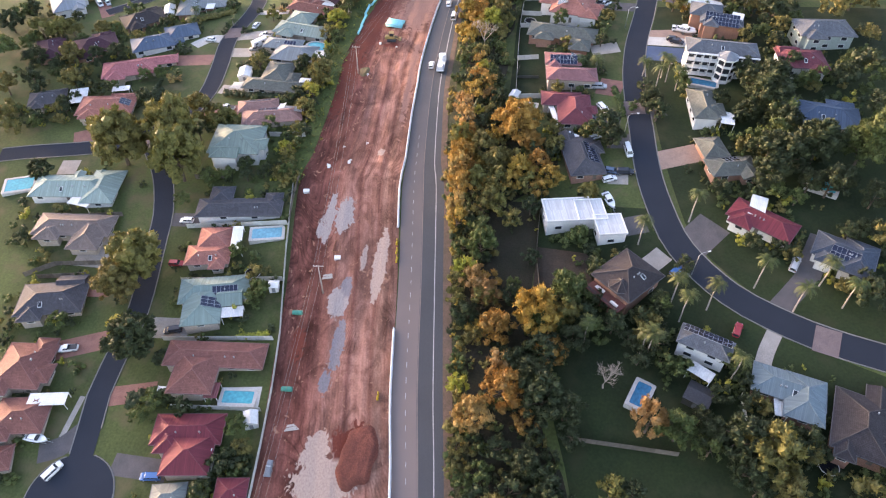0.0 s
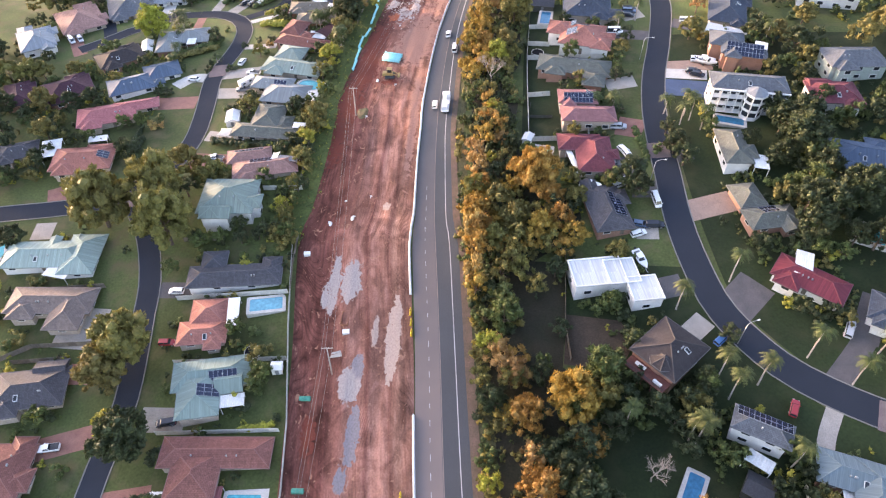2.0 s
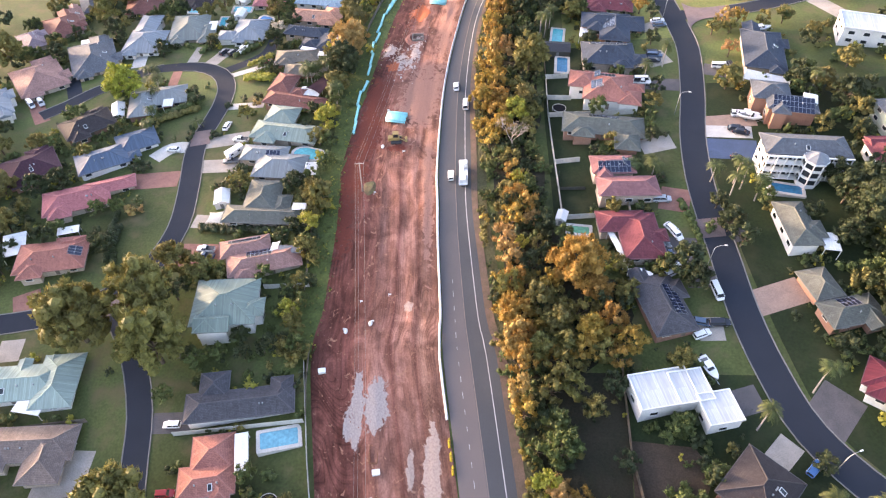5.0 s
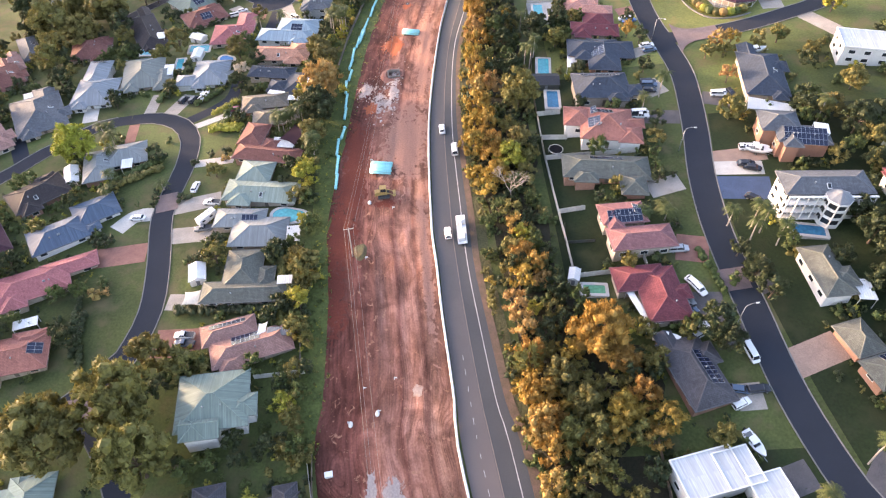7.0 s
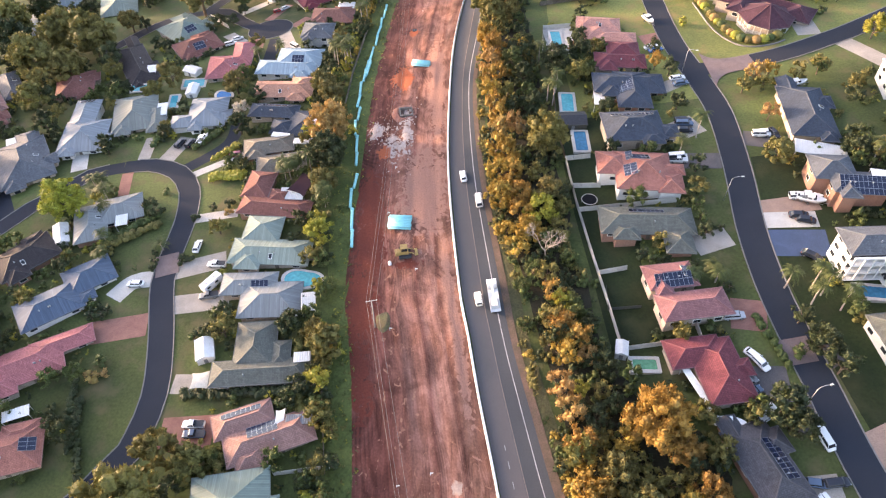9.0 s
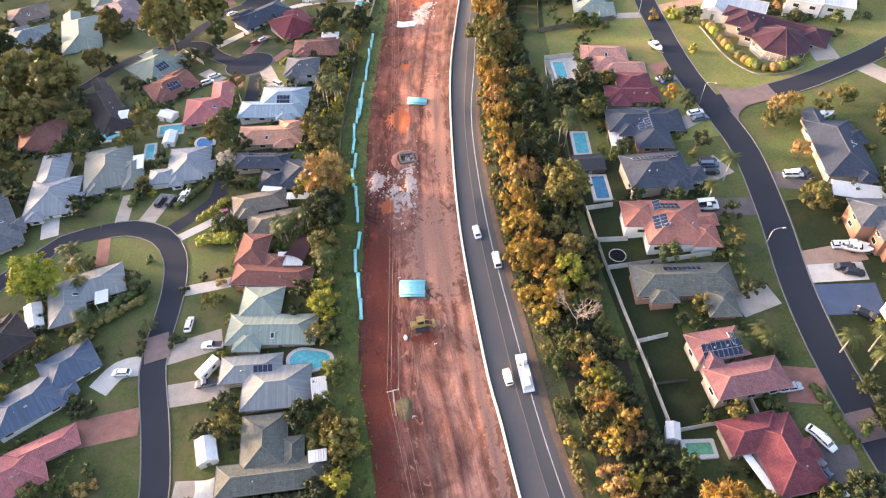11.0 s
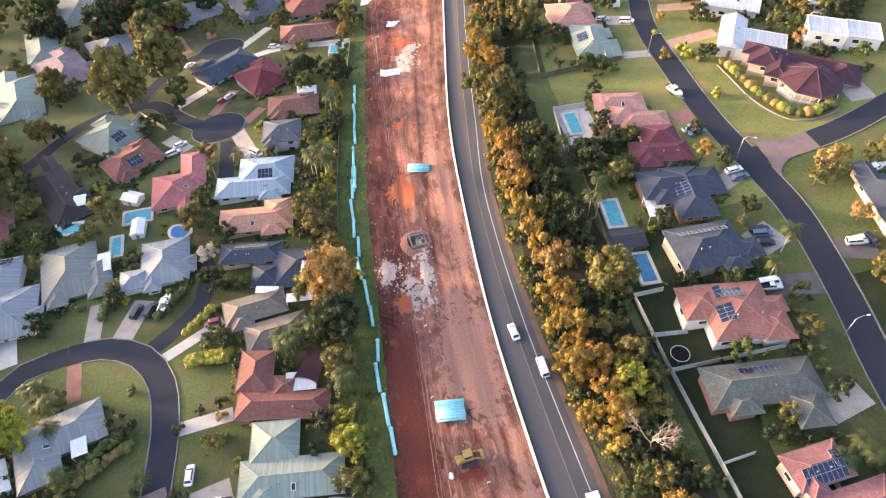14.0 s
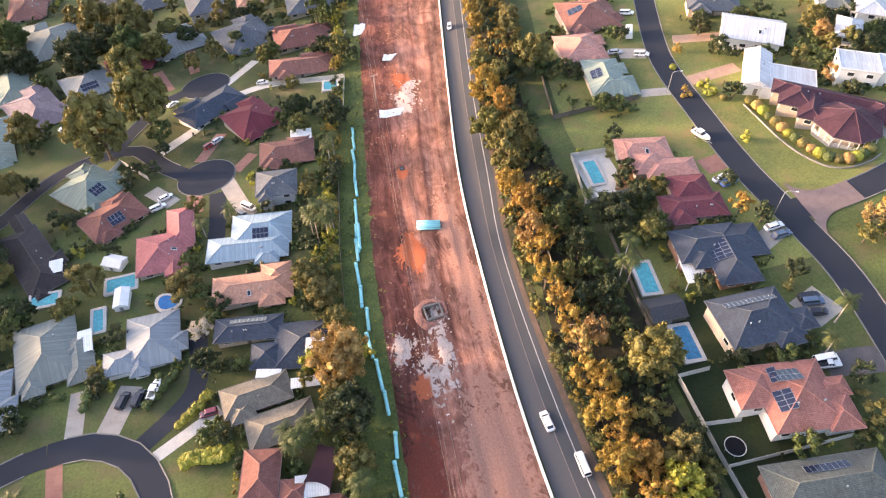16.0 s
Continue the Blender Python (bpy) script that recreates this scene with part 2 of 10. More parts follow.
dust_over(DUSTY, 70, 190, (0.22, 0.165, 0.145))
CONCRETE = material("concrete", (0.42, 0.39, 0.35), (0.32, 0.29, 0.26), rough=0.85, coarse=0.6, fine=7, mix=0.8, bump=0.15, bump_size=0.02)
KERB = material("kerb_concrete", (0.22, 0.21, 0.195), (0.155, 0.145, 0.132), rough=0.88, coarse=0.5, fine=6, mix=0.8, bump=0.15, bump_size=0.02)
PAVING = {
    "red": material("brick_paving", (0.30, 0.145, 0.11), (0.22, 0.10, 0.08), rough=0.85, coarse=0.5, fine=5, bump=0.3, bump_size=0.02),
    "pale": material("pale_concrete", (0.38, 0.33, 0.285), (0.28, 0.25, 0.215), rough=0.85, coarse=0.35, fine=5, bump=0.2, bump_size=0.02),
    "white": material("white_concrete", (0.52, 0.50, 0.46), (0.42, 0.39, 0.35), rough=0.85, coarse=0.35, fine=5, bump=0.2, bump_size=0.02),
    "tan": material("tan_paving", (0.36, 0.235, 0.175), (0.27, 0.18, 0.14), rough=0.85, coarse=0.5, fine=5, bump=0.3, bump_size=0.02),
    "dark": material("dark_paving", (0.115, 0.10, 0.098), (0.08, 0.075, 0.075), rough=0.85, coarse=0.4, fine=5, bump=0.3, bump_size=0.02),
    "blue": material("blue_paving", (0.06, 0.09, 0.16), (0.045, 0.07, 0.12), rough=0.7, coarse=0.4, fine=5, bump=0.2, bump_size=0.02),
    "lane": STREET,
    "band": material("threshold_paving", (0.20, 0.145, 0.135), (0.15, 0.11, 0.105), rough=0.85, coarse=0.5, fine=5, bump=0.3, bump_size=0.02),
}
WHITE = material("white_paint", (0.80, 0.79, 0.77), (0.66, 0.65, 0.62), rough=0.5, coarse=0.6, fine=4, bump=0)
LINE_WHITE = material("road_line_white", (0.50, 0.49, 0.48), (0.30, 0.29, 0.28), rough=0.7, coarse=0.5, fine=6, bump=0)
LINE_TAN = material("road_line_worn", (0.24, 0.18, 0.15), (0.15, 0.125, 0.115), rough=0.8, coarse=0.5, fine=6, bump=0)
GALV = material("galvanised_steel", (0.46, 0.47, 0.48), rough=0.45, metal=0.7, coarse=2, bump=0)
DARK_STEEL = material("dark_steel", (0.06, 0.06, 0.065), rough=0.5, metal=0.3, coarse=2, bump=0)
PALE_SHEET = material("pale_sheet", (0.60, 0.60, 0.58), (0.50, 0.50, 0.49), rough=0.5, coarse=0.8, bump=0)
GREY_SHEET = material("grey_sheet", (0.20, 0.215, 0.23), (0.15, 0.16, 0.175), rough=0.5, coarse=0.8, bump=0)
TIMBER = material("weathered_timber", (0.20, 0.165, 0.13), (0.12, 0.10, 0.08), rough=0.9, coarse=1.0, fine=8, object_random=0.25)
PALE_PANEL = material("pale_fence_panel", (0.58, 0.56, 0.51), (0.47, 0.45, 0.40), rough=0.6, coarse=0.6, object_random=0.1)
DARK_PANEL = material("dark_fence_panel", (0.07, 0.075, 0.065), rough=0.6, coarse=0.6, object_random=0.15)
BARK = material("bark", (0.17, 0.125, 0.09), (0.08, 0.06, 0.045), rough=0.95, coarse=1.5, fine=9, bump=0.6)
PALE_BARK = material("pale_bark", (0.42, 0.36, 0.31), (0.27, 0.22, 0.19), rough=0.9, coarse=1.5, fine=9, bump=0.4)
LEAVES = {
    "gum": material("leaf_olive", (0.225, 0.19, 0.054), (0.068, 0.068, 0.023), rough=0.7, coarse=0.35, fine=2, mix=0.7, bump=0, island=0.1, leaf=0.14),
    # Warm low sunlight on the crowns is put into this golden leaf colour.
    "gold": material("leaf_sun_gold", (0.43, 0.262, 0.055), (0.148, 0.095, 0.027), rough=0.7, coarse=0.35, fine=2, mix=0.7, bump=0, island=0.1, leaf=0.14),
    "dark": material("leaf_deep_green", (0.06, 0.079, 0.03), (0.020, 0.028, 0.012), rough=0.65, coarse=0.35, fine=2, mix=0.7, bump=0, island=0.1, leaf=0.15),
    "lime": material("leaf_lime", (0.39, 0.37, 0.05), (0.137, 0.152, 0.027), rough=0.65, coarse=0.35, fine=2, mix=0.7, bump=0, island=0.1, leaf=0.14),
    "rust": material("leaf_rust", (0.43, 0.275, 0.10), (0.213, 0.133, 0.049), rough=0.75, coarse=0.35, fine=2, mix=0.7, bump=0, island=0.1, leaf=0.14),
    "white": material("leaf_blossom", (0.62, 0.56, 0.46), (0.266, 0.251, 0.167), rough=0.7, coarse=0.35, fine=2, mix=0.7, bump=0, island=0.14, leaf=0.2),
    "green": material("leaf_green", (0.11, 0.14, 0.04), (0.036, 0.050, 0.015), rough=0.65, coarse=0.35, fine=2, mix=0.7, bump=0, island=0.1, leaf=0.14),
}
FROND = material("palm_frond", (0.092, 0.112, 0.03), (0.035, 0.048, 0.014), rough=0.6, coarse=0.6, fine=3, bump=0, island=0.1, leaf=0.18)


def plain(name, base, rough=0.5, metal=0.0, spec=0.5, trans=0.0):
    if name in MATS:
        return MATS[name]
    m = bpy.data.materials.new(name)
    MATS[name] = m
    m.use_nodes = True
    b = m.node_tree.nodes["Principled BSDF"]
    b.inputs["Base Color"].default_value = rgb(base)
    b.inputs["Roughness"].default_value, b.inputs["Metallic"].default_value = rough, metal
    b.inputs["Specular IOR Level"].default_value = spec
    b.inputs["Transmission Weight"].default_value = trans
    return m


GLASS = plain("window_glass", (0.025, 0.03, 0.035), 0.08, 0.0, 0.6)
RUBBER = plain("rubber", (0.02, 0.02, 0.02), 0.8)
SOLAR = material("solar_cells", (0.018, 0.026, 0.055), (0.012, 0.016, 0.032), rough=0.16, coarse=0.8, fine=3, bump=0, spec=0.5)
PIPE = material("turquoise_pipe", (0.22, 0.62, 0.62), (0.30, 0.66, 0.68), rough=0.45, coarse=0.5, fine=4, bump=0, object_random=0.1)
YELLOW = material("machine_yellow", (0.40, 0.27, 0.09), (0.28, 0.19, 0.08), rough=0.55, coarse=1.2, fine=5, bump=0)
PAINTS = {k: plain("car_" + k, c, 0.25, 0.0, 0.6) for k, c in {
    "white": (0.75, 0.75, 0.74), "silver": (0.42, 0.43, 0.45), "grey": (0.16, 0.165, 0.17), "black": (0.018, 0.02, 0.028), "blue": (0.05, 0.14, 0.34),
    "steel": (0.07, 0.11, 0.17), "red": (0.30, 0.03, 0.035), "maroon": (0.16, 0.03, 0.05)}.items()}
HEADLAMP, TAILLAMP = plain("headlamp_glass", (0.7, 0.7, 0.68), 0.15), plain("tail_lamp_plastic", (0.35, 0.02, 0.02), 0.3)


def water_material(name, base):
    m = material(name, base, tuple(v * 0.8 for v in base), rough=0.06, coarse=0.3, fine=1.2, mix=1.0, bump=0.12, bump_size=0.03, spec=0.3)
    return m


WATERS = {"turq": water_material("pool_turquoise", (0.06, 0.38, 0.43)), "blue": water_material("pool_blue", (0.03, 0.17, 0.30)), "green": water_material("pool_green", (0.10, 0.30, 0.17)), "pale": water_material("pool_pale", (0.14, 0.38, 0.46)),
          "round": water_material("pool_lagoon", (0.07, 0.38, 0.42)), "oval": water_material("pool_deep", (0.025, 0.17, 0.42))}


# ---- mesh helpers ----
class Geo:
    """Vertices, faces and slope measures of one mesh."""

    def __init__(self):
        self.v, self.f, self.uv = [], [], {}

    def quad(self, *pts, uv=None):
        k = len(self.v)
        self.v.extend(tuple(p) for p in pts)
        self.f.append(tuple(range(k, k + len(pts))))
        if uv:
            self.uv[len(self.f) - 1] = uv
        return self

    def box(self, c, s, rz=0.0, taper=1.0):
        k = len(self.v)
        ca, sa = math.cos(rz), math.sin(rz)
        for z in (-1, 1):
            g = taper if z > 0 else 1.0
            for x, y in ((-1, -1), (1, -1), (1, 1), (-1, 1)):
                px, py = x * s[0] / 2 * g, y * s[1] / 2 * g
                self.v.append((c[0] + px * ca - py * sa, c[1] + px * sa + py * ca, c[2] + z * s[2] / 2))
        self.f += [tuple(k + i for i in q) for q in ((3, 2, 1, 0), (4, 5, 6, 7), (0, 1, 5, 4), (1, 2, 6, 5), (2, 3, 7, 6), (3, 0, 4, 7))]
        return self

    def tube(self, pts, radii, sides=7, cap=True):
        k = len(self.v)
        pts = [Vector(p) for p in pts]
        for i, p in enumerate(pts):
            d = (pts[min(i + 1, len(pts) - 1)] - pts[max(i - 1, 0)]).normalized()
            a = d.orthogonal().normalized() if abs(d.z) > 0.99 else d.cross(Vector((0, 0, 1))).normalized()
            b = d.cross(a)
            for j in range(sides):
                w = 2 * math.pi * j / sides
                self.v.append(tuple(p + (a * math.cos(w) + b * math.sin(w)) * radii[i]))
        for i in range(len(pts) - 1):
            for j in range(sides):
                q = k + i * sides
                self.f.append((q + j, q + (j + 1) % sides, q + sides + (j + 1) % sides, q + sides + j))
        if cap:
            self.f.append(tuple(k + j for j in reversed(range(sides))))
            self.f.append(tuple(k + (len(pts) - 1) * sides + j for j in range(sides)))
        return self

    def loft(self, rings):
        """Closed rings of equal length, capped."""
        k, n = len(self.v), len(rings[0])
        for r in rings:
            self.v.extend(tuple(p) for p in r)
        for i in range(len(rings) - 1):
            for j in range(n):
                q = k + i * n
                self.f.append((q + j, q + (j + 1) % n, q + n + (j + 1) % n, q + n + j))
        self.f.append(tuple(k + j for j in reversed(range(n))))
        self.f.append(tuple(k + (len(rings) - 1) * n + j for j in range(n)))
        return self

    def mesh(self, name, mat, smooth=False, second=None, start=0):
        me = bpy.data.meshes.new(name)
        me.from_pydata(self.v, [], self.f)
        if self.uv:
            layer = me.uv_layers.new(name="slope")
            for p in me.polygons:
                if p.index in self.uv:
                    for li, c in zip(p.loop_indices, self.uv[p.index]):
                        layer.data[li].uv = c
        me.materials.append(mat)
        if second:
            me.materials.append(second)
            for p in me.polygons[start:]:
                p.material_index = 1
        if smooth:
            me.polygons.foreach_set("use_smooth", [True] * len(me.polygons))
        me.update()
        return me


CACHE = {}


def shared(key, make):
    if key not in CACHE:
        CACHE[key] = make()
    return CACHE[key]


def part(name, me, parent, m=None, label=""):
    ob = new(name, me)
    ob.parent = parent
    if m is not None:
        ob.matrix_basis = m
    return tagged(ob, label)


def thing(name, x, y, rot, label, category, group="", z=None, kind=""):
    ob = new(name)
    ob.empty_display_size = 0.3
    ob.matrix_basis = pose(x, y, gz(x, y) if z is None else z, 0, 0, rot)
    return tagged(ob, label, category, group, kind)


def spline(pts, step):
    """Points every step metres or so along a smooth curve through tuples of any length."""
    pts = [np.array(p, float) for p in pts]
    if len(pts) == 2:
        pts = [pts[0], (pts[0] + pts[1]) / 2, pts[1]]
    out = []
    for i in range(len(pts) - 1):
        a, b, c, d = pts[max(i - 1, 0)], pts[i], pts[i + 1], pts[min(i + 2, len(pts) - 1)]
        n = max(1, int(np.linalg.norm(c[:2] - b[:2]) / step))
        for k in range(n):
            t = k / n
            out.append(0.5 * (2 * b + (c - a) * t + (2 * a - 5 * b + 4 * c - d) * t * t + (3 * b - a - 3 * c + d) * t ** 3))
    out.append(pts[-1])
    return out


def normals(line):
    n = []
    for i, p in enumerate(line):
        d = line[min(i + 1, len(line) - 1)][:2] - line[max(i - 1, 0)][:2]
        d = d / (np.linalg.norm(d) + 1e-9)
        n.append(np.array((d[1], -d[0])))
    return n


def strip(name, rows, cols, lift, mat, label, category, across=None, kind="structure"):
    """A sheet between two edges (rows of x, y, x, y) that follows the land; across(f, s) adds height."""
    g, s = Geo(), 0.0
    for i, r in enumerate(rows):
        if i:
            s += np.linalg.norm(r[:2] - rows[i - 1][:2])
        for j in range(cols + 1):
            f = j / cols
            x, y = r[0] + (r[2] - r[0]) * f, r[1] + (r[3] - r[1]) * f
            g.v.append((x, y, gz(x, y) + lift + (across(f, s, x, y) if across else 0)))
    w = cols + 1
    width = np.linalg.norm(rows[0][2:] - rows[0][:2])
    for i in range(len(rows) - 1):
        for j in range(cols):
            g.f.append((i * w + j, i * w + j + 1, (i + 1) * w + j + 1, (i + 1) * w + j))
    ob = new(name, g.mesh(name, mat, True))
    return tagged(ob, label, category, kind=kind)


# ---- ground ----
def build_ground():
    fine_x, fine_y = list(np.arange(-420, 341, 8.0)), list(np.arange(-80, 781, 8.0))
    far = [30, 80, 200, 500, 1200, 2500, 4500]
    xs = [fine_x[0] - d for d in reversed(far)] + fine_x + [fine_x[-1] + d for d in far]
    ys = [fine_y[0] - d for d in reversed(far)] + fine_y + [fine_y[-1] + d for d in far]
    g = Geo()
    for y in ys:
        for x in xs:
            g.v.append((x, y, gz(x, y)))
    w = len(xs)
    for i in range(len(ys) - 1):
        for j in range(w - 1):
            g.f.append((i * w + j, i * w + j + 1, (i + 1) * w + j + 1, (i + 1) * w + j))
    tagged(new("ground", g.mesh("ground", GRASS, True)), "patchy mown lawns and bare soil between the houses", "ground", kind="structure")


build_ground()


def build_sun_shade_lawns():
    # Shade is put into the dark strips, sunlight into the yellow one.
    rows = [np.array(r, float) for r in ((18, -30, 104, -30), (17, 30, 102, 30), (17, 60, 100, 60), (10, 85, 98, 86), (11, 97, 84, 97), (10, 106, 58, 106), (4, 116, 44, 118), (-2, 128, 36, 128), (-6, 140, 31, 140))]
    strip("lawn", spline(rows, 4.0), 14, 0.035, SHADE_LAWN, "dark green lawn with shade of garden trees in its colour", "lawn")
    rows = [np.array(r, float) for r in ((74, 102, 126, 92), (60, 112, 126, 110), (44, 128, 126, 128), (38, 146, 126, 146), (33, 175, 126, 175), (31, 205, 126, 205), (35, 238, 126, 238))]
    strip("lawn", spline(rows, 4.0), 16, 0.035, SHADE_LAWN, "hillside garden lawn with shade put into its dark green colour", "lawn")
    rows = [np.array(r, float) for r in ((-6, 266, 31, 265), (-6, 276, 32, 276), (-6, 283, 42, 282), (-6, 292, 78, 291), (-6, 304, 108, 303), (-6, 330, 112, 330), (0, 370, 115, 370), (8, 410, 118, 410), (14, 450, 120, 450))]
    strip("lawn", spline(rows, 4.0), 20, 0.035, SUN_LAWN, "yellow-green lawn between the hillside houses, sunlight put into its colour", "lawn")
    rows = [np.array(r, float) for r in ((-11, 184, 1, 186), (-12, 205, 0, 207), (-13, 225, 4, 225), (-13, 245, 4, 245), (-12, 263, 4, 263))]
    strip("lawn", spline(rows, 4.0), 8, 0.035, SHADE_LAWN, "back lawns with shade of the tree belt in their colour", "lawn")


build_sun_shade_lawns()

# ---- houses ----
SLOPE = 0.42


def hip_roof(w, d, z, kind):
    """Roof on a w by d plan with eaves at z: roof, ridge caps, fascia, and its height over a point."""
    g, caps, fas = Geo(), Geo(), Geo()
    hw, hd = w / 2, d / 2
    if kind == "f":
        g.box((0, 0, z + 0.12), (w, d, 0.24))
        for sx, sy, lx, ly in ((0, -hd, w, 0.2), (0, hd, w, 0.2), (-hw, 0, 0.2, d - 0.4), (hw, 0, 0.2, d - 0.4)):
            fas.box((sx * (1 - 0.1 / hd) if sx else 0, sy * (1 - 0.1 / hd) if sy else 0, z + 0.3), (lx, ly, 0.5))
        for i in range(6):
            g.uv[i] = [(-hw, -hd), (hw, -hd), (hw, hd), (-hw, hd)]
        return g, caps, fas
    long_x = w >= d
    half = min(hw, hd)
    rise = half * SLOPE
    inset = half if kind == "h" else 0.0
    c = [(-hw, -hd, z), (hw, -hd, z), (hw, hd, z), (-hw, hd, z)]
    if long_x:
        r0, r1 = (-hw + inset, 0, z + rise), (hw - inset, 0, z + rise)
        faces = [(c[0], c[1], r1, r0), (c[2], c[3], r0, r1), (c[1], c[2], r1), (c[3], c[0], r0)]
    else:
        r0, r1 = (0, -hd + inset, z + rise), (0, hd - inset, z + rise)
        faces = [(c[1], c[2], r1, r0), (c[3], c[0], r0, r1), (c[2], c[3], r1), (c[0], c[1], r0)]
    for f in faces:
        a, b = Vector(f[0]), Vector(f[1])
        e = (b - a).normalized()
        nrm = e.cross(Vector(f[2]) - a).normalized()
        s = nrm.cross(e)
        g.quad(*f, uv=[((Vector(p) - a).dot(e), (Vector(p) - a).dot(s)) for p in f])
    g.quad(*reversed(c))
    ends = [(c[0], r0), (c[3], r0), (c[1], r1), (c[2], r1)] if long_x else [(c[0], r0), (c[1], r0), (c[2], r1), (c[3], r1)]
    up = Vector((0, 0, 0.02))
    run = [Vector(p) + up for p in (r0, r1)]
    if kind == "h":
        run = [Vector(ends[0][0]) + up] + (run if (run[1] - run[0]).length > 0.2 else run[:1]) + [Vector(ends[3][0]) + up]
        for a, b in ends[1:3]:
            caps.tube([Vector(a) + up, Vector(b) + up], [0.13, 0.13], 5)
    caps.tube(run, [0.15] * len(run), 5)
    for sx, sy, lx, ly in ((0, -hd, w + 0.16, 0.12), (0, hd, w + 0.16, 0.12), (-hw, 0, 0.12, d - 0.12), (hw, 0, 0.12, d - 0.12)):
        fas.box((sx, sy, z - 0.06), (lx, ly, 0.26))
    return g, caps, fas


def oct_roof(r, z):
    g, caps, fas = Geo(), Geo(), Geo()
    p = [(r * math.cos(math.pi / 8 + i * math.pi / 4), r * math.sin(math.pi / 8 + i * math.pi / 4), z) for i in range(8)]
    top = (0, 0, z + r * 0.45)
    for i in range(8):
        a, b = Vector(p[i]), Vector(p[(i + 1) % 8])
        e = (b - a).normalized()
        s = e.cross(Vector(top) - a).normalized().cross(e)
        g.quad(a, b, top, uv=[((Vector(q) - a).dot(e), (Vector(q) - a).dot(s)) for q in (a, b, top)])
        caps.tube([a + Vector((0, 0, 0.02)), top], [0.13, 0.13], 5)
        mid = (a + b) / 2
        fas.box((mid.x, mid.y, z - 0.06), ((b - a).length, 0.14, 0.26), math.atan2(e.y, e.x))
    g.quad(*reversed(p))
    return g, caps, fas


def window_meshes(w, h):
    """A frame with a recessed opening: bare, its pane, and both in one."""
    def frame_geo():
        g = Geo()
        o, i_ = [(-w / 2, -h / 2), (w / 2, -h / 2), (w / 2, h / 2), (-w / 2, h / 2)], [(-w / 2 + .09, -h / 2 + .09), (w / 2 - .09, -h / 2 + .09), (w / 2 - .09, h / 2 - .09), (-w / 2 + .09, h / 2 - .09)]
        g.v = [(x, 0.05, z) for x, z in o] + [(x, -0.09, z) for x, z in o] + [(x, -0.09, z) for x, z in i_] + [(x, -0.03, z) for x, z in i_]
        for k in range(4):
            n = (k + 1) % 4
            for b in (0, 4, 8):
                g.f.append((b + k, b + n, b + 4 + n, b + 4 + k))
        return g
    one = frame_geo()
    one.f.append((12, 13, 14, 15))
    pane = Geo().box((0, -0.03, 0), (w - 0.18, 0.02, h - 0.18))
    return frame_geo().mesh("window", WHITE), pane.mesh("pane", GLASS), one.mesh("window", WHITE, False, GLASS, 12)


HOUSES = []


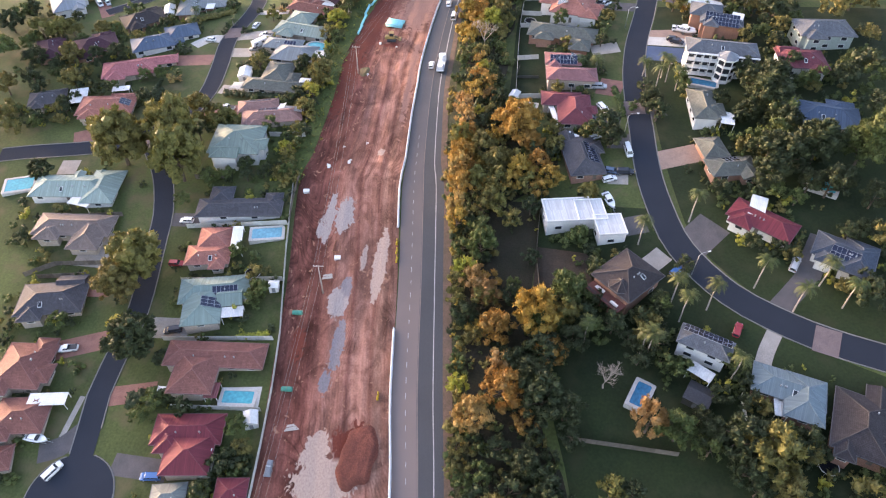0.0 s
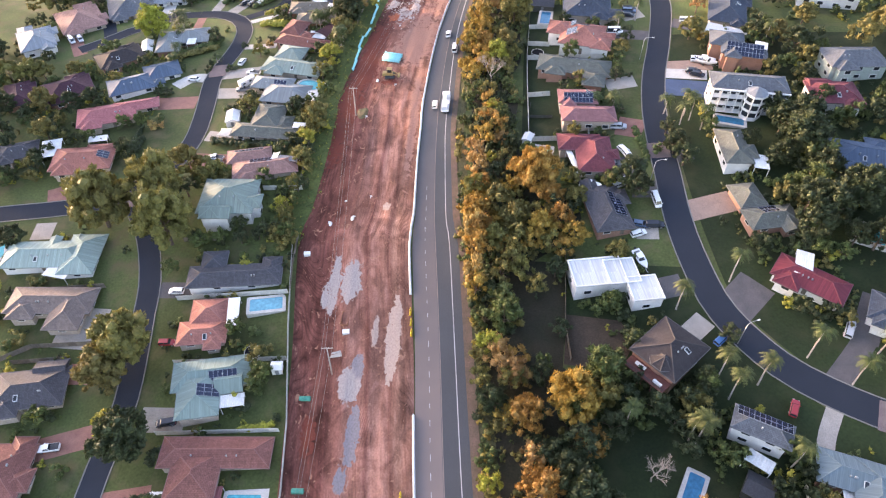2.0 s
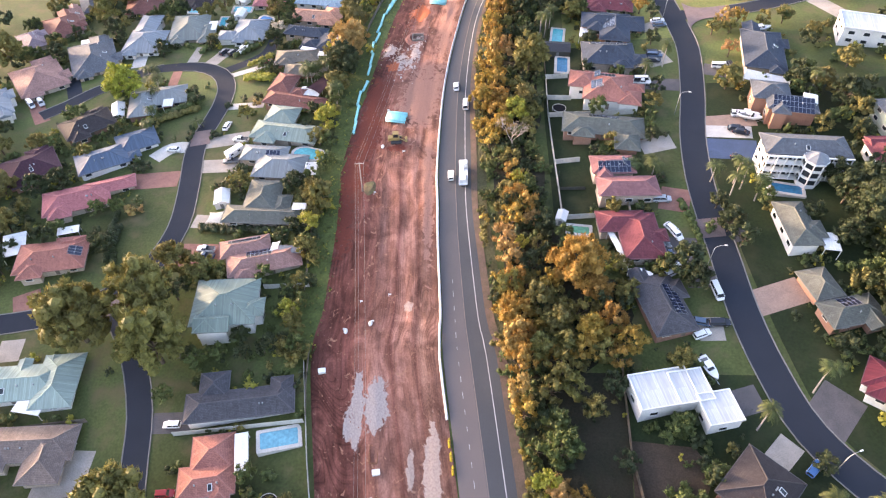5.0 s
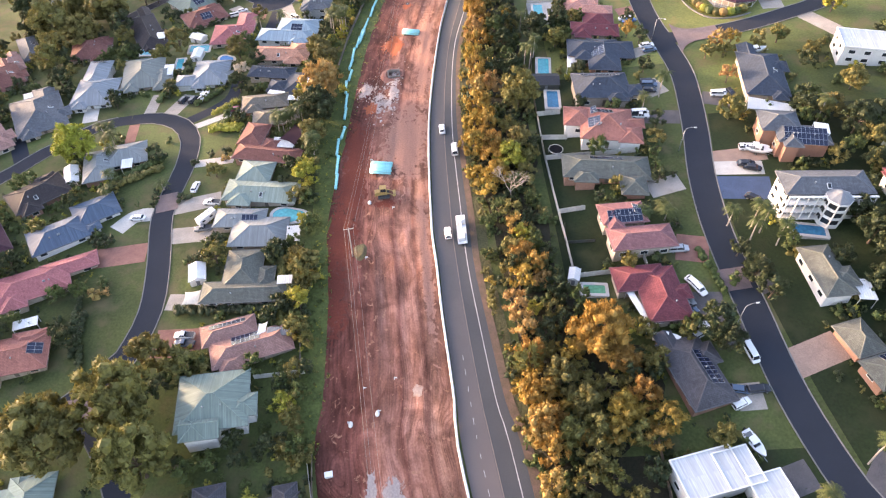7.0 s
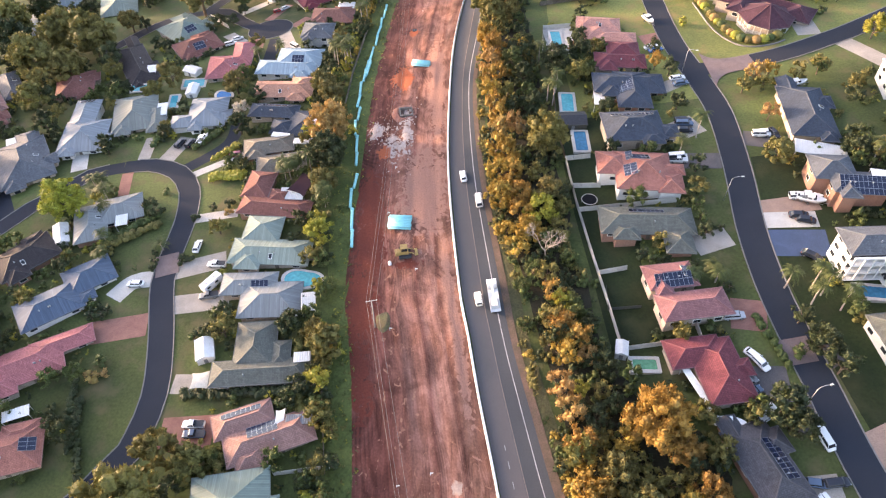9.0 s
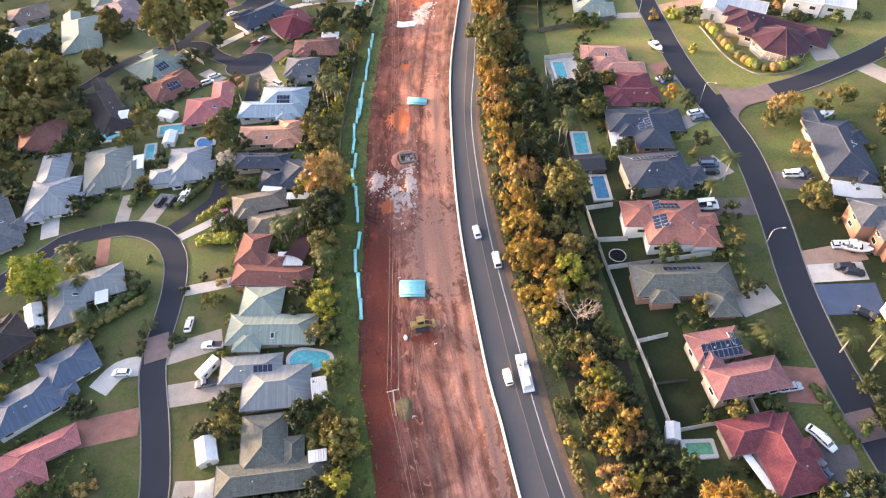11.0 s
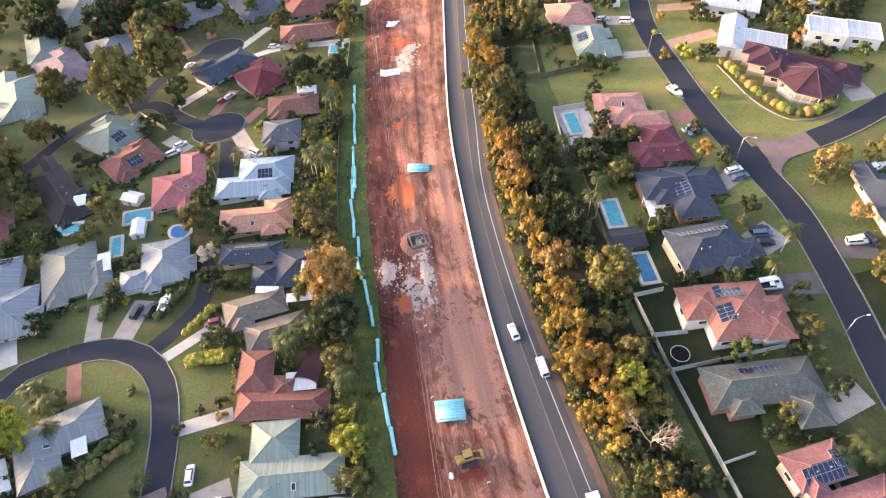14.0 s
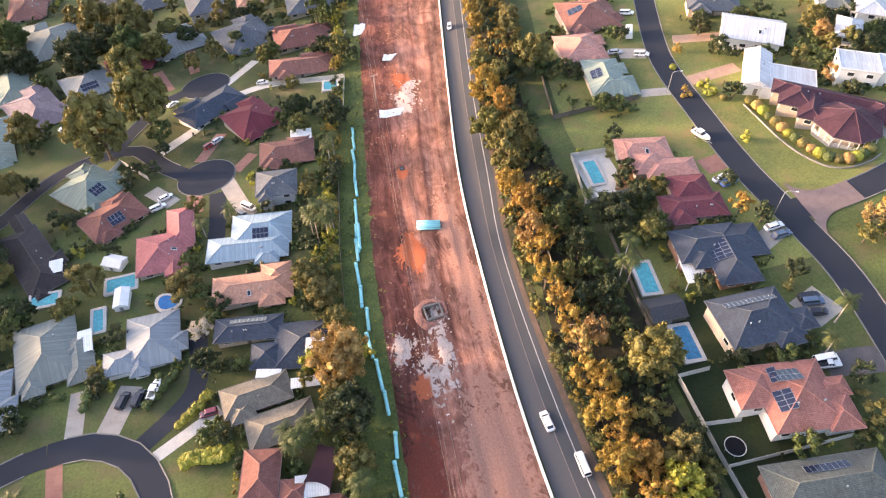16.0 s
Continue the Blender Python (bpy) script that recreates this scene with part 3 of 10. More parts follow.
def house(x, y, rot, wings, eave, roof, wall, solar=(), oct=False, balcony=False, deck=False):
    rng = random.Random(int(x * 37 + y * 91))
    ca, sa = math.cos(radians(rot)), math.sin(radians(rot))
    floor = gz(x, y) + 0.1
    storeys = "two-storey" if eave > 4.5 else "single-storey"
    pv = " and solar panels" if solar else ""
    root = thing("house", x, y, rot, f"{storeys} {WALLS[wall][1]} house with {ROOFS[roof][2]} roof{pv}", "house", z=floor)
    HOUSES.append((x, y, rot, wings))
    rmat, wmat = MATS["roof_" + roof], MATS["wall_" + wall]
    cap_mat = material("ridge_" + roof, tuple(min(0.85, v * 1.15 + 0.01) for v in ROOFS[roof][0]), rough=0.7, coarse=1.0, bump=0)
    trim = material("gutter_" + roof, tuple(min(0.6, v * 0.75 + 0.06) for v in ROOFS[roof][0]), rough=0.55, coarse=0.8, bump=0)
    fmesh, pmesh, wmesh = shared("window", lambda: window_meshes(1.9, 1.25))
    for i, (lx, ly, w, d, tag) in enumerate(wings):
        z = eave + 0.035 * i
        last = oct and i == len(wings) - 1
        if last:
            g, caps, fas = oct_roof(min(w, d) / 2 * 1.15, z + 0.4)
        else:
            g, caps, fas = hip_roof(w, d, z, tag)
        at = pose(lx, ly, 0)
        part("roof", g.mesh("roof", rmat), root, at)
        if caps.f:
            part("ridge_cap", caps.mesh("ridge_cap", cap_mat), root, at)
        part("gutter", fas.mesh("gutter", trim if tag != "f" else WHITE), root, at)
        inset = 0.75 + 0.03 * i if tag != "f" else 0.25 + 0.03 * i
        ww, wd = w - 2 * inset, d - 2 * inset
        low = 0.0
        for sx in (-1, 1):
            for sy in (-1, 1):
                px, py = lx + sx * w / 2, ly + sy * d / 2
                low = min(low, gz(x + px * ca - py * sa, y + px * sa + py * ca) - floor)
        low -= 0.3
        wg = Geo()
        if last:
            r = min(w, d) / 2 * 0.86
            ring = [(r * math.cos(math.pi / 8 + k * math.pi / 4), r * math.sin(math.pi / 8 + k * math.pi / 4)) for k in range(8)]
            wg.loft([[(px, py, low) for px, py in ring], [(px, py, z + 0.38) for px, py in ring]])
        else:
            wg.box((0, 0, (z - 0.05 + low) / 2), (ww, wd, z - 0.05 - low))
            if tag == "g":
                hw, hd = w / 2 - 0.4, d / 2 - 0.4
                if w >= d:
                    for s in (-1, 1):
                        wg.quad((s * hw, -hd, z), (s * hw, hd, z), (s * hw, 0, z + hd * SLOPE))
                else:
                    for s in (-1, 1):
                        wg.quad((-hw, s * hd, z), (hw, s * hd, z), (0, s * hd, z + hw * SLOPE))
        part("wall", wg.mesh("wall", wmat), root, at)
        if last:
            rr = min(w, d) / 2 * 1.08
            corner = [(rr * math.cos(math.pi / 8 + k * math.pi / 4), rr * math.sin(math.pi / 8 + k * math.pi / 4)) for k in range(8)]
            part("verandah_floor", Geo().loft([[(px, py, low) for px, py in corner], [(px, py, 0.12) for px, py in corner]]).mesh("verandah_floor", CONCRETE), root, at, "pale concrete verandah floor")
            rail = Geo()
            for k in range(8):
                (ax, ay), (bx, by) = corner[k], corner[(k + 1) % 8]
                ang = math.atan2(by - ay, bx - ax)
                for rz in (0.35, 0.65, 1.05, 2.55):
                    rail.box(((ax + bx) / 2, (ay + by) / 2, rz), (math.hypot(bx - ax, by - ay), 0.08, 0.09), ang)
                for q in (0.0, 0.33, 0.67):
                    part("verandah_post", shared("verandah_post", lambda: Geo().box((0, 0, 1.35), (0.18, 0.18, 2.7)).mesh("verandah_post", WHITE)), root, at @ pose(ax + (bx - ax) * q, ay + (by - ay) * q, 0))
            part("balustrade", rail.mesh("balustrade", WHITE), root, at, "white verandah balustrade")
            continue
        levels = [1.35] if eave < 4.5 else [1.25, 3.7] if eave < 6.5 else [1.25, 3.7, 6.1]
        for side, (length, off) in enumerate(((ww, wd / 2), (wd, ww / 2), (ww, wd / 2), (wd, ww / 2))):
            count = max(1, int(length / (2.7 if balcony else 4.2)))
            for k in range(count):
                u = (k + 0.5) / count * length - length / 2 + rng.uniform(-0.4, 0.4)
                ang = side * 90
                a = radians(ang)
                px, py = lx + u * math.cos(a) + off * math.sin(a), ly + u * math.sin(a) - off * math.cos(a)
                inside = any(j != i and abs(px - q[0]) < q[2] / 2 - 0.2 and abs(py - q[1]) < q[3] / 2 - 0.2 for j, q in enumerate(wings))
                if inside or rng.random() < 0.12:
                    continue
                if side == 0 and i == 0 and k == count // 2 and eave < 4.5:
                    dm = shared("door", lambda: Geo().box((0, 0, 0), (1.0, 0.1, 2.1)).box((0.35, -0.07, 0), (0.06, 0.06, 0.2)).mesh("door", TIMBER))
                    part("door", dm, root, pose(px, py, 1.1, 0, 0, ang), "timber entrance door")
                    continue
                for lv in levels:
                    if y < 215:
                        wob = part("window", fmesh, root, pose(px, py, lv, 0, 0, ang))
                        part("pane", pmesh, wob)
                    else:
                        part("window", wmesh, root, pose(px, py, lv, 0, 0, ang))
    # solar panels lie on a slope of one wing
    for wi, side, cols, rows, shift in solar:
        lx, ly, w, d, tag = wings[min(wi, len(wings) - 1)]
        run = (d if side in "SN" else w) / 2
        slope_run = min(w, d) / 2
        pitch = math.degrees(math.atan(SLOPE)) if tag != "f" else 0
        pm = shared("solar_panel", lambda: Geo().box((0, 0, 0), (1.0, 1.62, 0.05)).box((0, 0.82, 0.005), (1.04, 0.04, 0.07)).box((0, -0.82, 0.005), (1.04, 0.04, 0.07)).box((0.52, 0, 0.005), (0.04, 1.6, 0.07)).box((-0.52, 0, 0.005), (0.04, 1.6, 0.07)).mesh("solar_panel", SOLAR, False, GALV, 6))
        turn = {"S": 0, "E": 90, "N": 180, "W": 270}[side]
        for c in range(cols):
            for r in range(rows):
                u = (c - (cols - 1) / 2) * 1.07 + shift
                inward = slope_run * 0.5 + (r - (rows - 1) / 2) * 1.7 * math.cos(radians(pitch))
                v = -(run - inward)
                zz = eave + 0.035 * wi + inward * (SLOPE if tag != "f" else 0) + (0.12 if tag != "f" else 0.4)
                m = pose(lx, ly, 0) @ pose(0, 0, 0, 0, 0, turn) @ pose(u, v, zz, pitch)
                part("solar_panel", pm, root, m)
    if balcony or deck:
        lx, ly, w, d, tag = wings[0]
        mat, rail = (WHITE, WHITE) if balcony else (material("deck_boards", (0.15, 0.06, 0.05), rough=0.8, coarse=1.2), DARK_STEEL)
        front = ly - d / 2
        if balcony and len(wings) > 1:
            bays = wings[1:]
            left, right = min(q[0] - q[2] / 2 for q in bays), max(q[0] + q[2] / 2 for q in bays)
            front, lx, w = min(q[1] - q[3] / 2 for q in bays), (left + right) / 2, right - left
        deep = 1.9 if balcony else 4.5
        span = w * (0.97 if balcony else 0.86)
        y0 = front + (0.7 if balcony else 2.0)
        n = max(4, int(span / 2.3))
        for lv in ((0.1, 2.45, 4.85) if balcony else (2.6,)):
            part("balcony", Geo().box((lx, y0 - deep / 2, lv), (span, deep, 0.28)).mesh("balcony", mat), root, None, "white balcony floor" if balcony else "dark red timber deck")
            for k in range(n + 1):
                px = lx - span / 2 + 0.12 + (span - 0.24) * k / n
                part("balcony_post", shared(("bal_post", balcony), lambda: Geo().box((0, 0, 0), (0.24, 0.24, 2.4)).mesh("balcony_post", mat)), root, pose(px, y0 - deep + 0.15, lv + (1.2 if balcony else -1.2)))
                if balcony and k < n:
                    part("glass_door", shared("glass_door", lambda: Geo().box((0, 0, 0), (1.7, 0.08, 2.0)).box((0, -0.03, 0), (0.08, 0.08, 2.0)).mesh("glass_door", GLASS)), root, pose(px + span / n / 2, y0 - 0.12, lv + 1.2))
            rg = Geo()
            for rz in ((0.35, 0.65, 1.0) if balcony else (0.5, 1.05)):
                rg.box((lx, y0 - deep + 0.12, lv + rz), (span, 0.08, 0.09))
            part("balustrade", rg.mesh("balustrade", rail), root)
        if balcony:
            part("parapet", Geo().box((lx, y0 - deep + 0.1, 7.3), (span + 0.3, 0.5, 0.35)).mesh("parapet", WHITE), root)
            bay = Geo()
            ring = [(3.0 * math.cos(math.pi / 8 + k * math.pi / 4), 3.0 * math.sin(math.pi / 8 + k * math.pi / 4)) for k in range(8)]
            for z0, z1, s0, s1 in ((-0.5, 0.6, 1, 1), (2.2, 2.9, 1, 1), (4.6, 5.3, 1, 1), (6.9, 7.5, 1.05, 1.05)):
                bay.loft([[(px * s0, py * s0, z0) for px, py in ring], [(px * s1, py * s1, z1) for px, py in ring]])
            for px, py in ring:
                bay.box((px * 0.97, py * 0.97, 3.6), (0.26, 0.26, 7.2))
            part("bay_frame", bay.mesh("bay_frame", WHITE), root, pose(lx + w * 0.06, y0 - deep, 0))
            part("bay_glass", Geo().loft([[(px * 0.93, py * 0.93, 0) for px, py in ring], [(px * 0.93, py * 0.93, 7.0) for px, py in ring]]).mesh("bay_glass", GLASS), root, pose(lx + w * 0.06, y0 - deep, 0))
            cone = Geo().loft([[(px * 1.06, py * 1.06, 7.45) for px, py in ring], [(px * 0.55, py * 0.55, 8.3) for px, py in ring], [(px * 0.05, py * 0.05, 9.0) for px, py in ring]])
            part("bay_roof", cone.mesh("bay_roof", GREY_SHEET), root, pose(lx + w * 0.06, y0 - deep, 0))
        else:
            part("deck_table", Geo().box((lx - 2, y0 - 2.6, 3.3), (2.6, 0.9, 0.12)).box((lx - 2, y0 - 2.6, 3.0), (0.3, 0.3, 0.6)).mesh("deck_table", WHITE), root)
            part("deck_bench", Geo().box((lx + 3, y0 - 3.4, 3.0), (2.0, 0.7, 0.5)).box((lx + 3, y0 - 3.7, 3.3), (2.0, 0.2, 0.6)).mesh("deck_bench", WHITE), root)
    # roof furniture
    lx, ly, w, d, tag = wings[0]
    if tag != "f":
        vm = shared("roof_vent", lambda: Geo().tube([(0, 0, -0.3), (0, 0, 0.25), (0, 0, 0.4)], [0.16, 0.2, 0.1], 8).mesh("roof_vent", GALV, True))
        for k in range(rng.randint(1, 3)):
            u = rng.uniform(-0.25, 0.25)
            if w >= d:
                part("roof_vent", vm, root, pose(lx + u * w, ly - d * 0.18, eave + d * 0.32 * SLOPE + 0.1))
            else:
                part("roof_vent", vm, root, pose(lx + w * 0.18, ly + u * d, eave + w * 0.32 * SLOPE + 0.1))
        if rng.random() < 0.4 and not solar and min(w, d) > 7:
            sm = shared("skylight", lambda: Geo().box((0, 0, 0.06), (0.95, 1.5, 0.2)).mesh("skylight", WHITE))
            gm = shared("skylight_pane", lambda: Geo().box((0, 0, 0.17), (0.75, 1.3, 0.03)).mesh("pane", GLASS))
            pitch, u = math.degrees(math.atan(SLOPE)), rng.uniform(-0.12, 0.12)
            m = pose(lx + u * w, ly - d * 0.27, eave + d * 0.23 * SLOPE, pitch) if w >= d else pose(lx + w * 0.27, ly + u * d, eave + w * 0.23 * SLOPE, pitch, 0, 90)
            part("pane", gm, part("skylight", sm, root, m, "white-framed roof skylight"))
    return root


def patio_cover(x, y, rot, w, d, h, col):
    mat = {"white": WHITE, "pale": PALE_SHEET, "grey": GREY_SHEET, "rose": MATS["roof_rose"]}[col]
    root = thing("patio_cover", x, y, rot, f"{col} sheet roof on slim posts beside a house", "patio cover")
    n = max(4, int(w / 0.5)) * 2
    prof = [(-w / 2 + w * i / n, h + 0.05 + 0.07 * (i % 2)) for i in range(n + 1)]
    ring = prof + [(px, h - 0.03) for px, _ in reversed(prof)]
    g = Geo().loft([[(px, sy * d / 2, pz) for px, pz in ring] for sy in (-1, 1)])
    part("roof", g.mesh("roof", mat), root)
    pm = shared(("post", round(h, 1)), lambda: Geo().box((0, 0, h / 2 - 0.6), (0.12, 0.12, h + 1.1)).mesh("post", WHITE))
    for sx in (-1, 1):
        for sy in (-1, 1):
            part("post", pm, root, pose(sx * (w / 2 - 0.15), sy * (d / 2 - 0.15), 0))


def shed(x, y, rot, w, d, col):
    mat = {"white": WHITE, "pale": PALE_SHEET, "dark": DARK_PANEL}[col]
    root = thing("shed", x, y, rot, f"small {col} sheet-metal garden shed with a low roof", "shed")
    part("wall", Geo().box((0, 0, 0.9), (w, d, 2.4)).mesh("wall", mat), root)
    g, caps, fas = hip_roof(w + 0.3, d + 0.3, 2.12, "g")
    part("roof", g.mesh("roof", DARK_STEEL if col == "dark" else mat), root)
    part("gutter", fas.mesh("gutter", mat), root)
    part("door", Geo().box((0, -d / 2 - 0.03, 1.0), (0.9, 0.06, 1.9)).mesh("door", GREY_SHEET), root)


# ---- streets ----
STREETS, CIRCLES, DRIVES, POOLS = [], [], [], []


def street(pts, width, kind):
    STREETS.append((spline(pts, 4.0), width))


def turning_circle(x, y, r):
    CIRCLES.append((x, y, r))


def on_road(x, y, skip, margin=0.0):
    for i, (line, width) in enumerate(STREETS):
        if i != skip and min((x - p[0]) ** 2 + (y - p[1]) ** 2 for p in line) < (width / 2 + margin) ** 2:
            return True
    return any(("c", k) != skip and (x - cx) ** 2 + (y - cy) ** 2 < (r + margin) ** 2 for k, (cx, cy, r) in enumerate(CIRCLES))


def kerb(pts, skip, name="kerb"):
    """A raised concrete edge along pts, left out where it would cross another carriageway or a drive."""
    g, run, nrm = Geo(), [], normals(pts)

    def flush():
        if len(run) > 1:
            rings = []
            for p, q in run:
                z = gz(p[0], p[1])
                rings.append([(p[0] + q[0] * o, p[1] + q[1] * o, z + h) for o, h in ((-0.2, -0.1), (-0.16, 0.12), (0.0, 0.19), (0.12, 0.19), (0.12, -0.1))])
            g.loft(rings)
        run.clear()

    for p, q in zip(pts, nrm):
        if on_road(p[0], p[1], skip, 0.3):
            flush()
        else:
            run.append((p, q))
    flush()
    return g


def build_streets():
    for i, (line, width) in enumerate(STREETS):
        nrm = normals(line)
        rows = [np.r_[p[:2] - q * width / 2, p[:2] + q * width / 2] for p, q in zip(line, nrm)]
        road = strip("road", rows, 4, 0.07 + 0.006 * i, STREET, "dark asphalt residential street with worn wheel tracks", "road")
        for s in (-1, 1):
            g = kerb([p[:2] + q * s * (width / 2 + 0.15) for p, q in zip(line, nrm)][::s], i)
            if g.f:
                tagged(new("kerb", g.mesh("kerb", KERB)), "pale concrete kerb along the street", "kerb", kind="structure")
    for k, (x, y, r) in enumerate(CIRCLES):
        g = Geo()
        ring = [(x + r * math.cos(a), y + r * math.sin(a)) for a in np.linspace(0, 2 * math.pi, 41)[:-1]]
        z = 0.14 + 0.006 * k
        g.v.append((x, y, gz(x, y) + z))
        g.v.extend((px, py, gz(px, py) + z) for px, py in ring)
        g.f = [(0, 1 + j, 1 + (j + 1) % 40) for j in range(40)]
        tagged(new("road", g.mesh("road", STREET, True)), "round asphalt turning head of a cul-de-sac", "road", kind="structure")
        pts = [np.array((x + (r + 0.15) * math.cos(a), y + (r + 0.15) * math.sin(a))) for a in np.linspace(2 * math.pi, 0, 49)]
        kg = kerb(pts, ("c", k))
        tagged(new("kerb", kg.mesh("kerb", KERB)), "pale concrete kerb round a turning head", "kerb", kind="structure")


def driveway(pts, width, col):
    k = len(DRIVES)
    pts = [np.array(p, float) for p in pts]
    ends = [(pts[0] - pts[1]) / np.linalg.norm(pts[0] - pts[1]), (pts[-1] - pts[-2]) / np.linalg.norm(pts[-1] - pts[-2])]
    line = spline([pts[0] + ends[0] * 0.9] + pts[1:-1] + [pts[-1] + ends[1] * 0.9], 1.5)
    DRIVES.append((line, width))
    nrm = normals(line)
    n = len(line)
    rows = [np.r_[p[:2] - q * width / 2, p[:2] + q * width / 2] for p, q in zip(line, nrm)]
    words = {"red": "red brick-paved", "pale": "pale concrete", "white": "white concrete", "tan": "tan paved", "dark": "dark paved", "blue": "blue-painted", "lane": "asphalt"}[col]
    strip("driveway", rows, 3, 0.035 + 0.0005 * (k % 60), PAVING[col], f"{words} driveway from a house to the street", "driveway")


def paved_band(pts, width):
    line = spline(pts, 1.5)
    nrm = normals(line)
    rows = [np.r_[p[:2] - q * width / 2, p[:2] + q * width / 2] for p, q in zip(line, nrm)]
    strip("paved_threshold", rows, 3, 0.20, PAVING["band"], "pinkish brick-paved band across the street", "paving")


def paved_area(pts, width, words):
    line = spline(pts, 1.5)
    rows = [np.r_[p[:2] - q * width / 2, p[:2] + q * width / 2] for p, q in zip(line, normals(line))]
    strip("terrace", rows, 6, 0.045, PAVING["white"], words, "paving")


def garden_edging(pts):
    line = spline(pts, 1.2)
    rings = []
    for p, q in zip(line, normals(line)):
        z = gz(p[0], p[1])
        rings.append([(p[0] + q[0] * o, p[1] + q[1] * o, z + h) for o, h in ((-0.16, -0.2), (-0.16, 0.42), (0.16, 0.42), (0.16, -0.2))])
    tagged(new("garden_edging", Geo().loft(rings).mesh("garden_edging", KERB)), "low pale masonry edging of a garden bed", "edging")


def timber_deck(x, y, rot, w, d):
    root = thing("timber_deck", x, y, rot, "warm brown timber deck beside a house and pool", "deck", z=gz(x, y) + 0.1)
    mat = material("deck_timber", (0.30, 0.15, 0.07), (0.2, 0.1, 0.05), rough=0.8, coarse=1.2, fine=7, object_random=0.12)
    n = int(d / 0.23)
    me = Geo().box((0, 0, 0.42), (w, 0.2, 0.06)).mesh("board", mat)
    for k in range(n):
        part("board", me, root, pose(0, (k + 0.5) * d / n - d / 2, 0))
    frame_geo = Geo()
    for sx in (-0.46, -0.15, 0.15, 0.46):
        frame_geo.box((sx * w, 0, 0.0), (0.12, d, 0.76))
    part("joist", frame_geo.mesh("joist", TIMBER), root)


def pool(x, y, rot, w, d, kind):
    POOLS.append((x, y, max(w, d) / 2 + 1.2))
    root = thing("swimming_pool", x, y, rot, {"turq": "turquoise swimming pool with pale paved surround", "blue": "deep blue swimming pool with pale paved surround", "pale": "pale blue swimming pool with tiled surround", "green": "raised rectangular pool with murky green water", "round": "kidney-shaped turquoise pool with pale surround", "oval": "small oval pool with deep blue water"}[kind], "pool", z=max(gz(x + sx * w * 0.45, y + sy * d * 0.45) for sx in (-1, 0, 1) for sy in (-1, 0, 1)) + 0.05)
    n = 40

    def outline(ex, z):
        pts = []
        if kind not in ("round", "oval"):
            hw, hd, c = w / 2 + ex, d / 2 + ex, 0.35
            for cx, cy, a0 in ((hw - c, hd - c, 0), (c - hw, hd - c, 90), (c - hw, c - hd, 180), (hw - c, c - hd, 270)):
                pts += [(cx + c * math.cos(radians(a0 + 10 * k)), cy + c * math.sin(radians(a0 + 10 * k)), z) for k in range(10)]
            return pts
        for k in range(n):
            a = 2 * math.pi * k / n
            r = 1 + 0.14 * math.cos(2 * a + 0.6) + 0.06 * math.cos(3 * a)
            pts.append((r * math.cos(a) * (w / 2 + ex), r * math.sin(a) * (d / 2 + ex), z))
        return pts
    lip = 0.8
    o, i_, o2 = outline(lip, 0.14), outline(0.0, 0.2), outline(lip, -2.0)
    g = Geo()
    g.v = o2 + o + i_ + outline(0.0, -0.3)
    for k in range(n):
        for b in range(3):
            g.f.append((b * n + k, b * n + (k + 1) % n, (b + 1) * n + (k + 1) % n, (b + 1) * n + k))
    part("surround", g.mesh("surround", PAVING["white"]), root)
    wg = Geo()
    wg.quad(*outline(0.02, 0.08))
    part("water", wg.mesh("water", WATERS[kind]), root, None, "clear still pool water")


# ---- fences, hedges, trees ----
def fence(pts, kind):
    mat = {"paling": TIMBER, "pale": PALE_PANEL, "dark": DARK_PANEL}[kind]
    words = {"paling": "weathered timber paling fence", "pale": "pale sheet-metal boundary fence", "dark": "dark low garden fence"}[kind]
    h = 1.1 if kind == "dark" else 1.75
    line = [np.array(p, float) for p in pts]
    root = thing("fence", line[0][0], line[0][1], 0, words + " on steel posts", "fence")
    base = gz(line[0][0], line[0][1])
    pm = shared(("fence_post", kind), lambda: Geo().box((0, 0, h / 2 - 0.2), (0.1, 0.1, h + 0.5)).mesh("post", mat))
    for a, b in zip(line, line[1:]):
        d = b - a
        length = np.linalg.norm(d)
        n = max(1, round(length / 2.4))
        ang = math.degrees(math.atan2(d[1], d[0]))

        def panel(step=length / n):
            g = Geo()
            n = 16
            prof = [(step * i / n, 0.03 * ((i // 1) % 2)) for i in range(n + 1)]
            ring = prof + [(px, py - 0.04) for px, py in reversed(prof)]
            g.loft([[(px, py, z) for px, py in ring] for z in (0.02, h)])
            return g.mesh("panel", mat)

        me = shared(("panel", kind, round(length / n, 2)), panel)
        for k in range(n):
            p, q = a + d * k / n, a + d * (k + 1) / n
            z0, z1 = gz(p[0], p[1]), gz(q[0], q[1])
            tilt = -math.degrees(math.atan2(z1 - z0, length / n))
            part("panel", me, root, pose(p[0] - line[0][0], p[1] - line[0][1], z0 - base, 0, tilt, ang))
            part("post", pm, root, pose(p[0] - line[0][0], p[1] - line[0][1], z0 - base, 0, 0, ang))


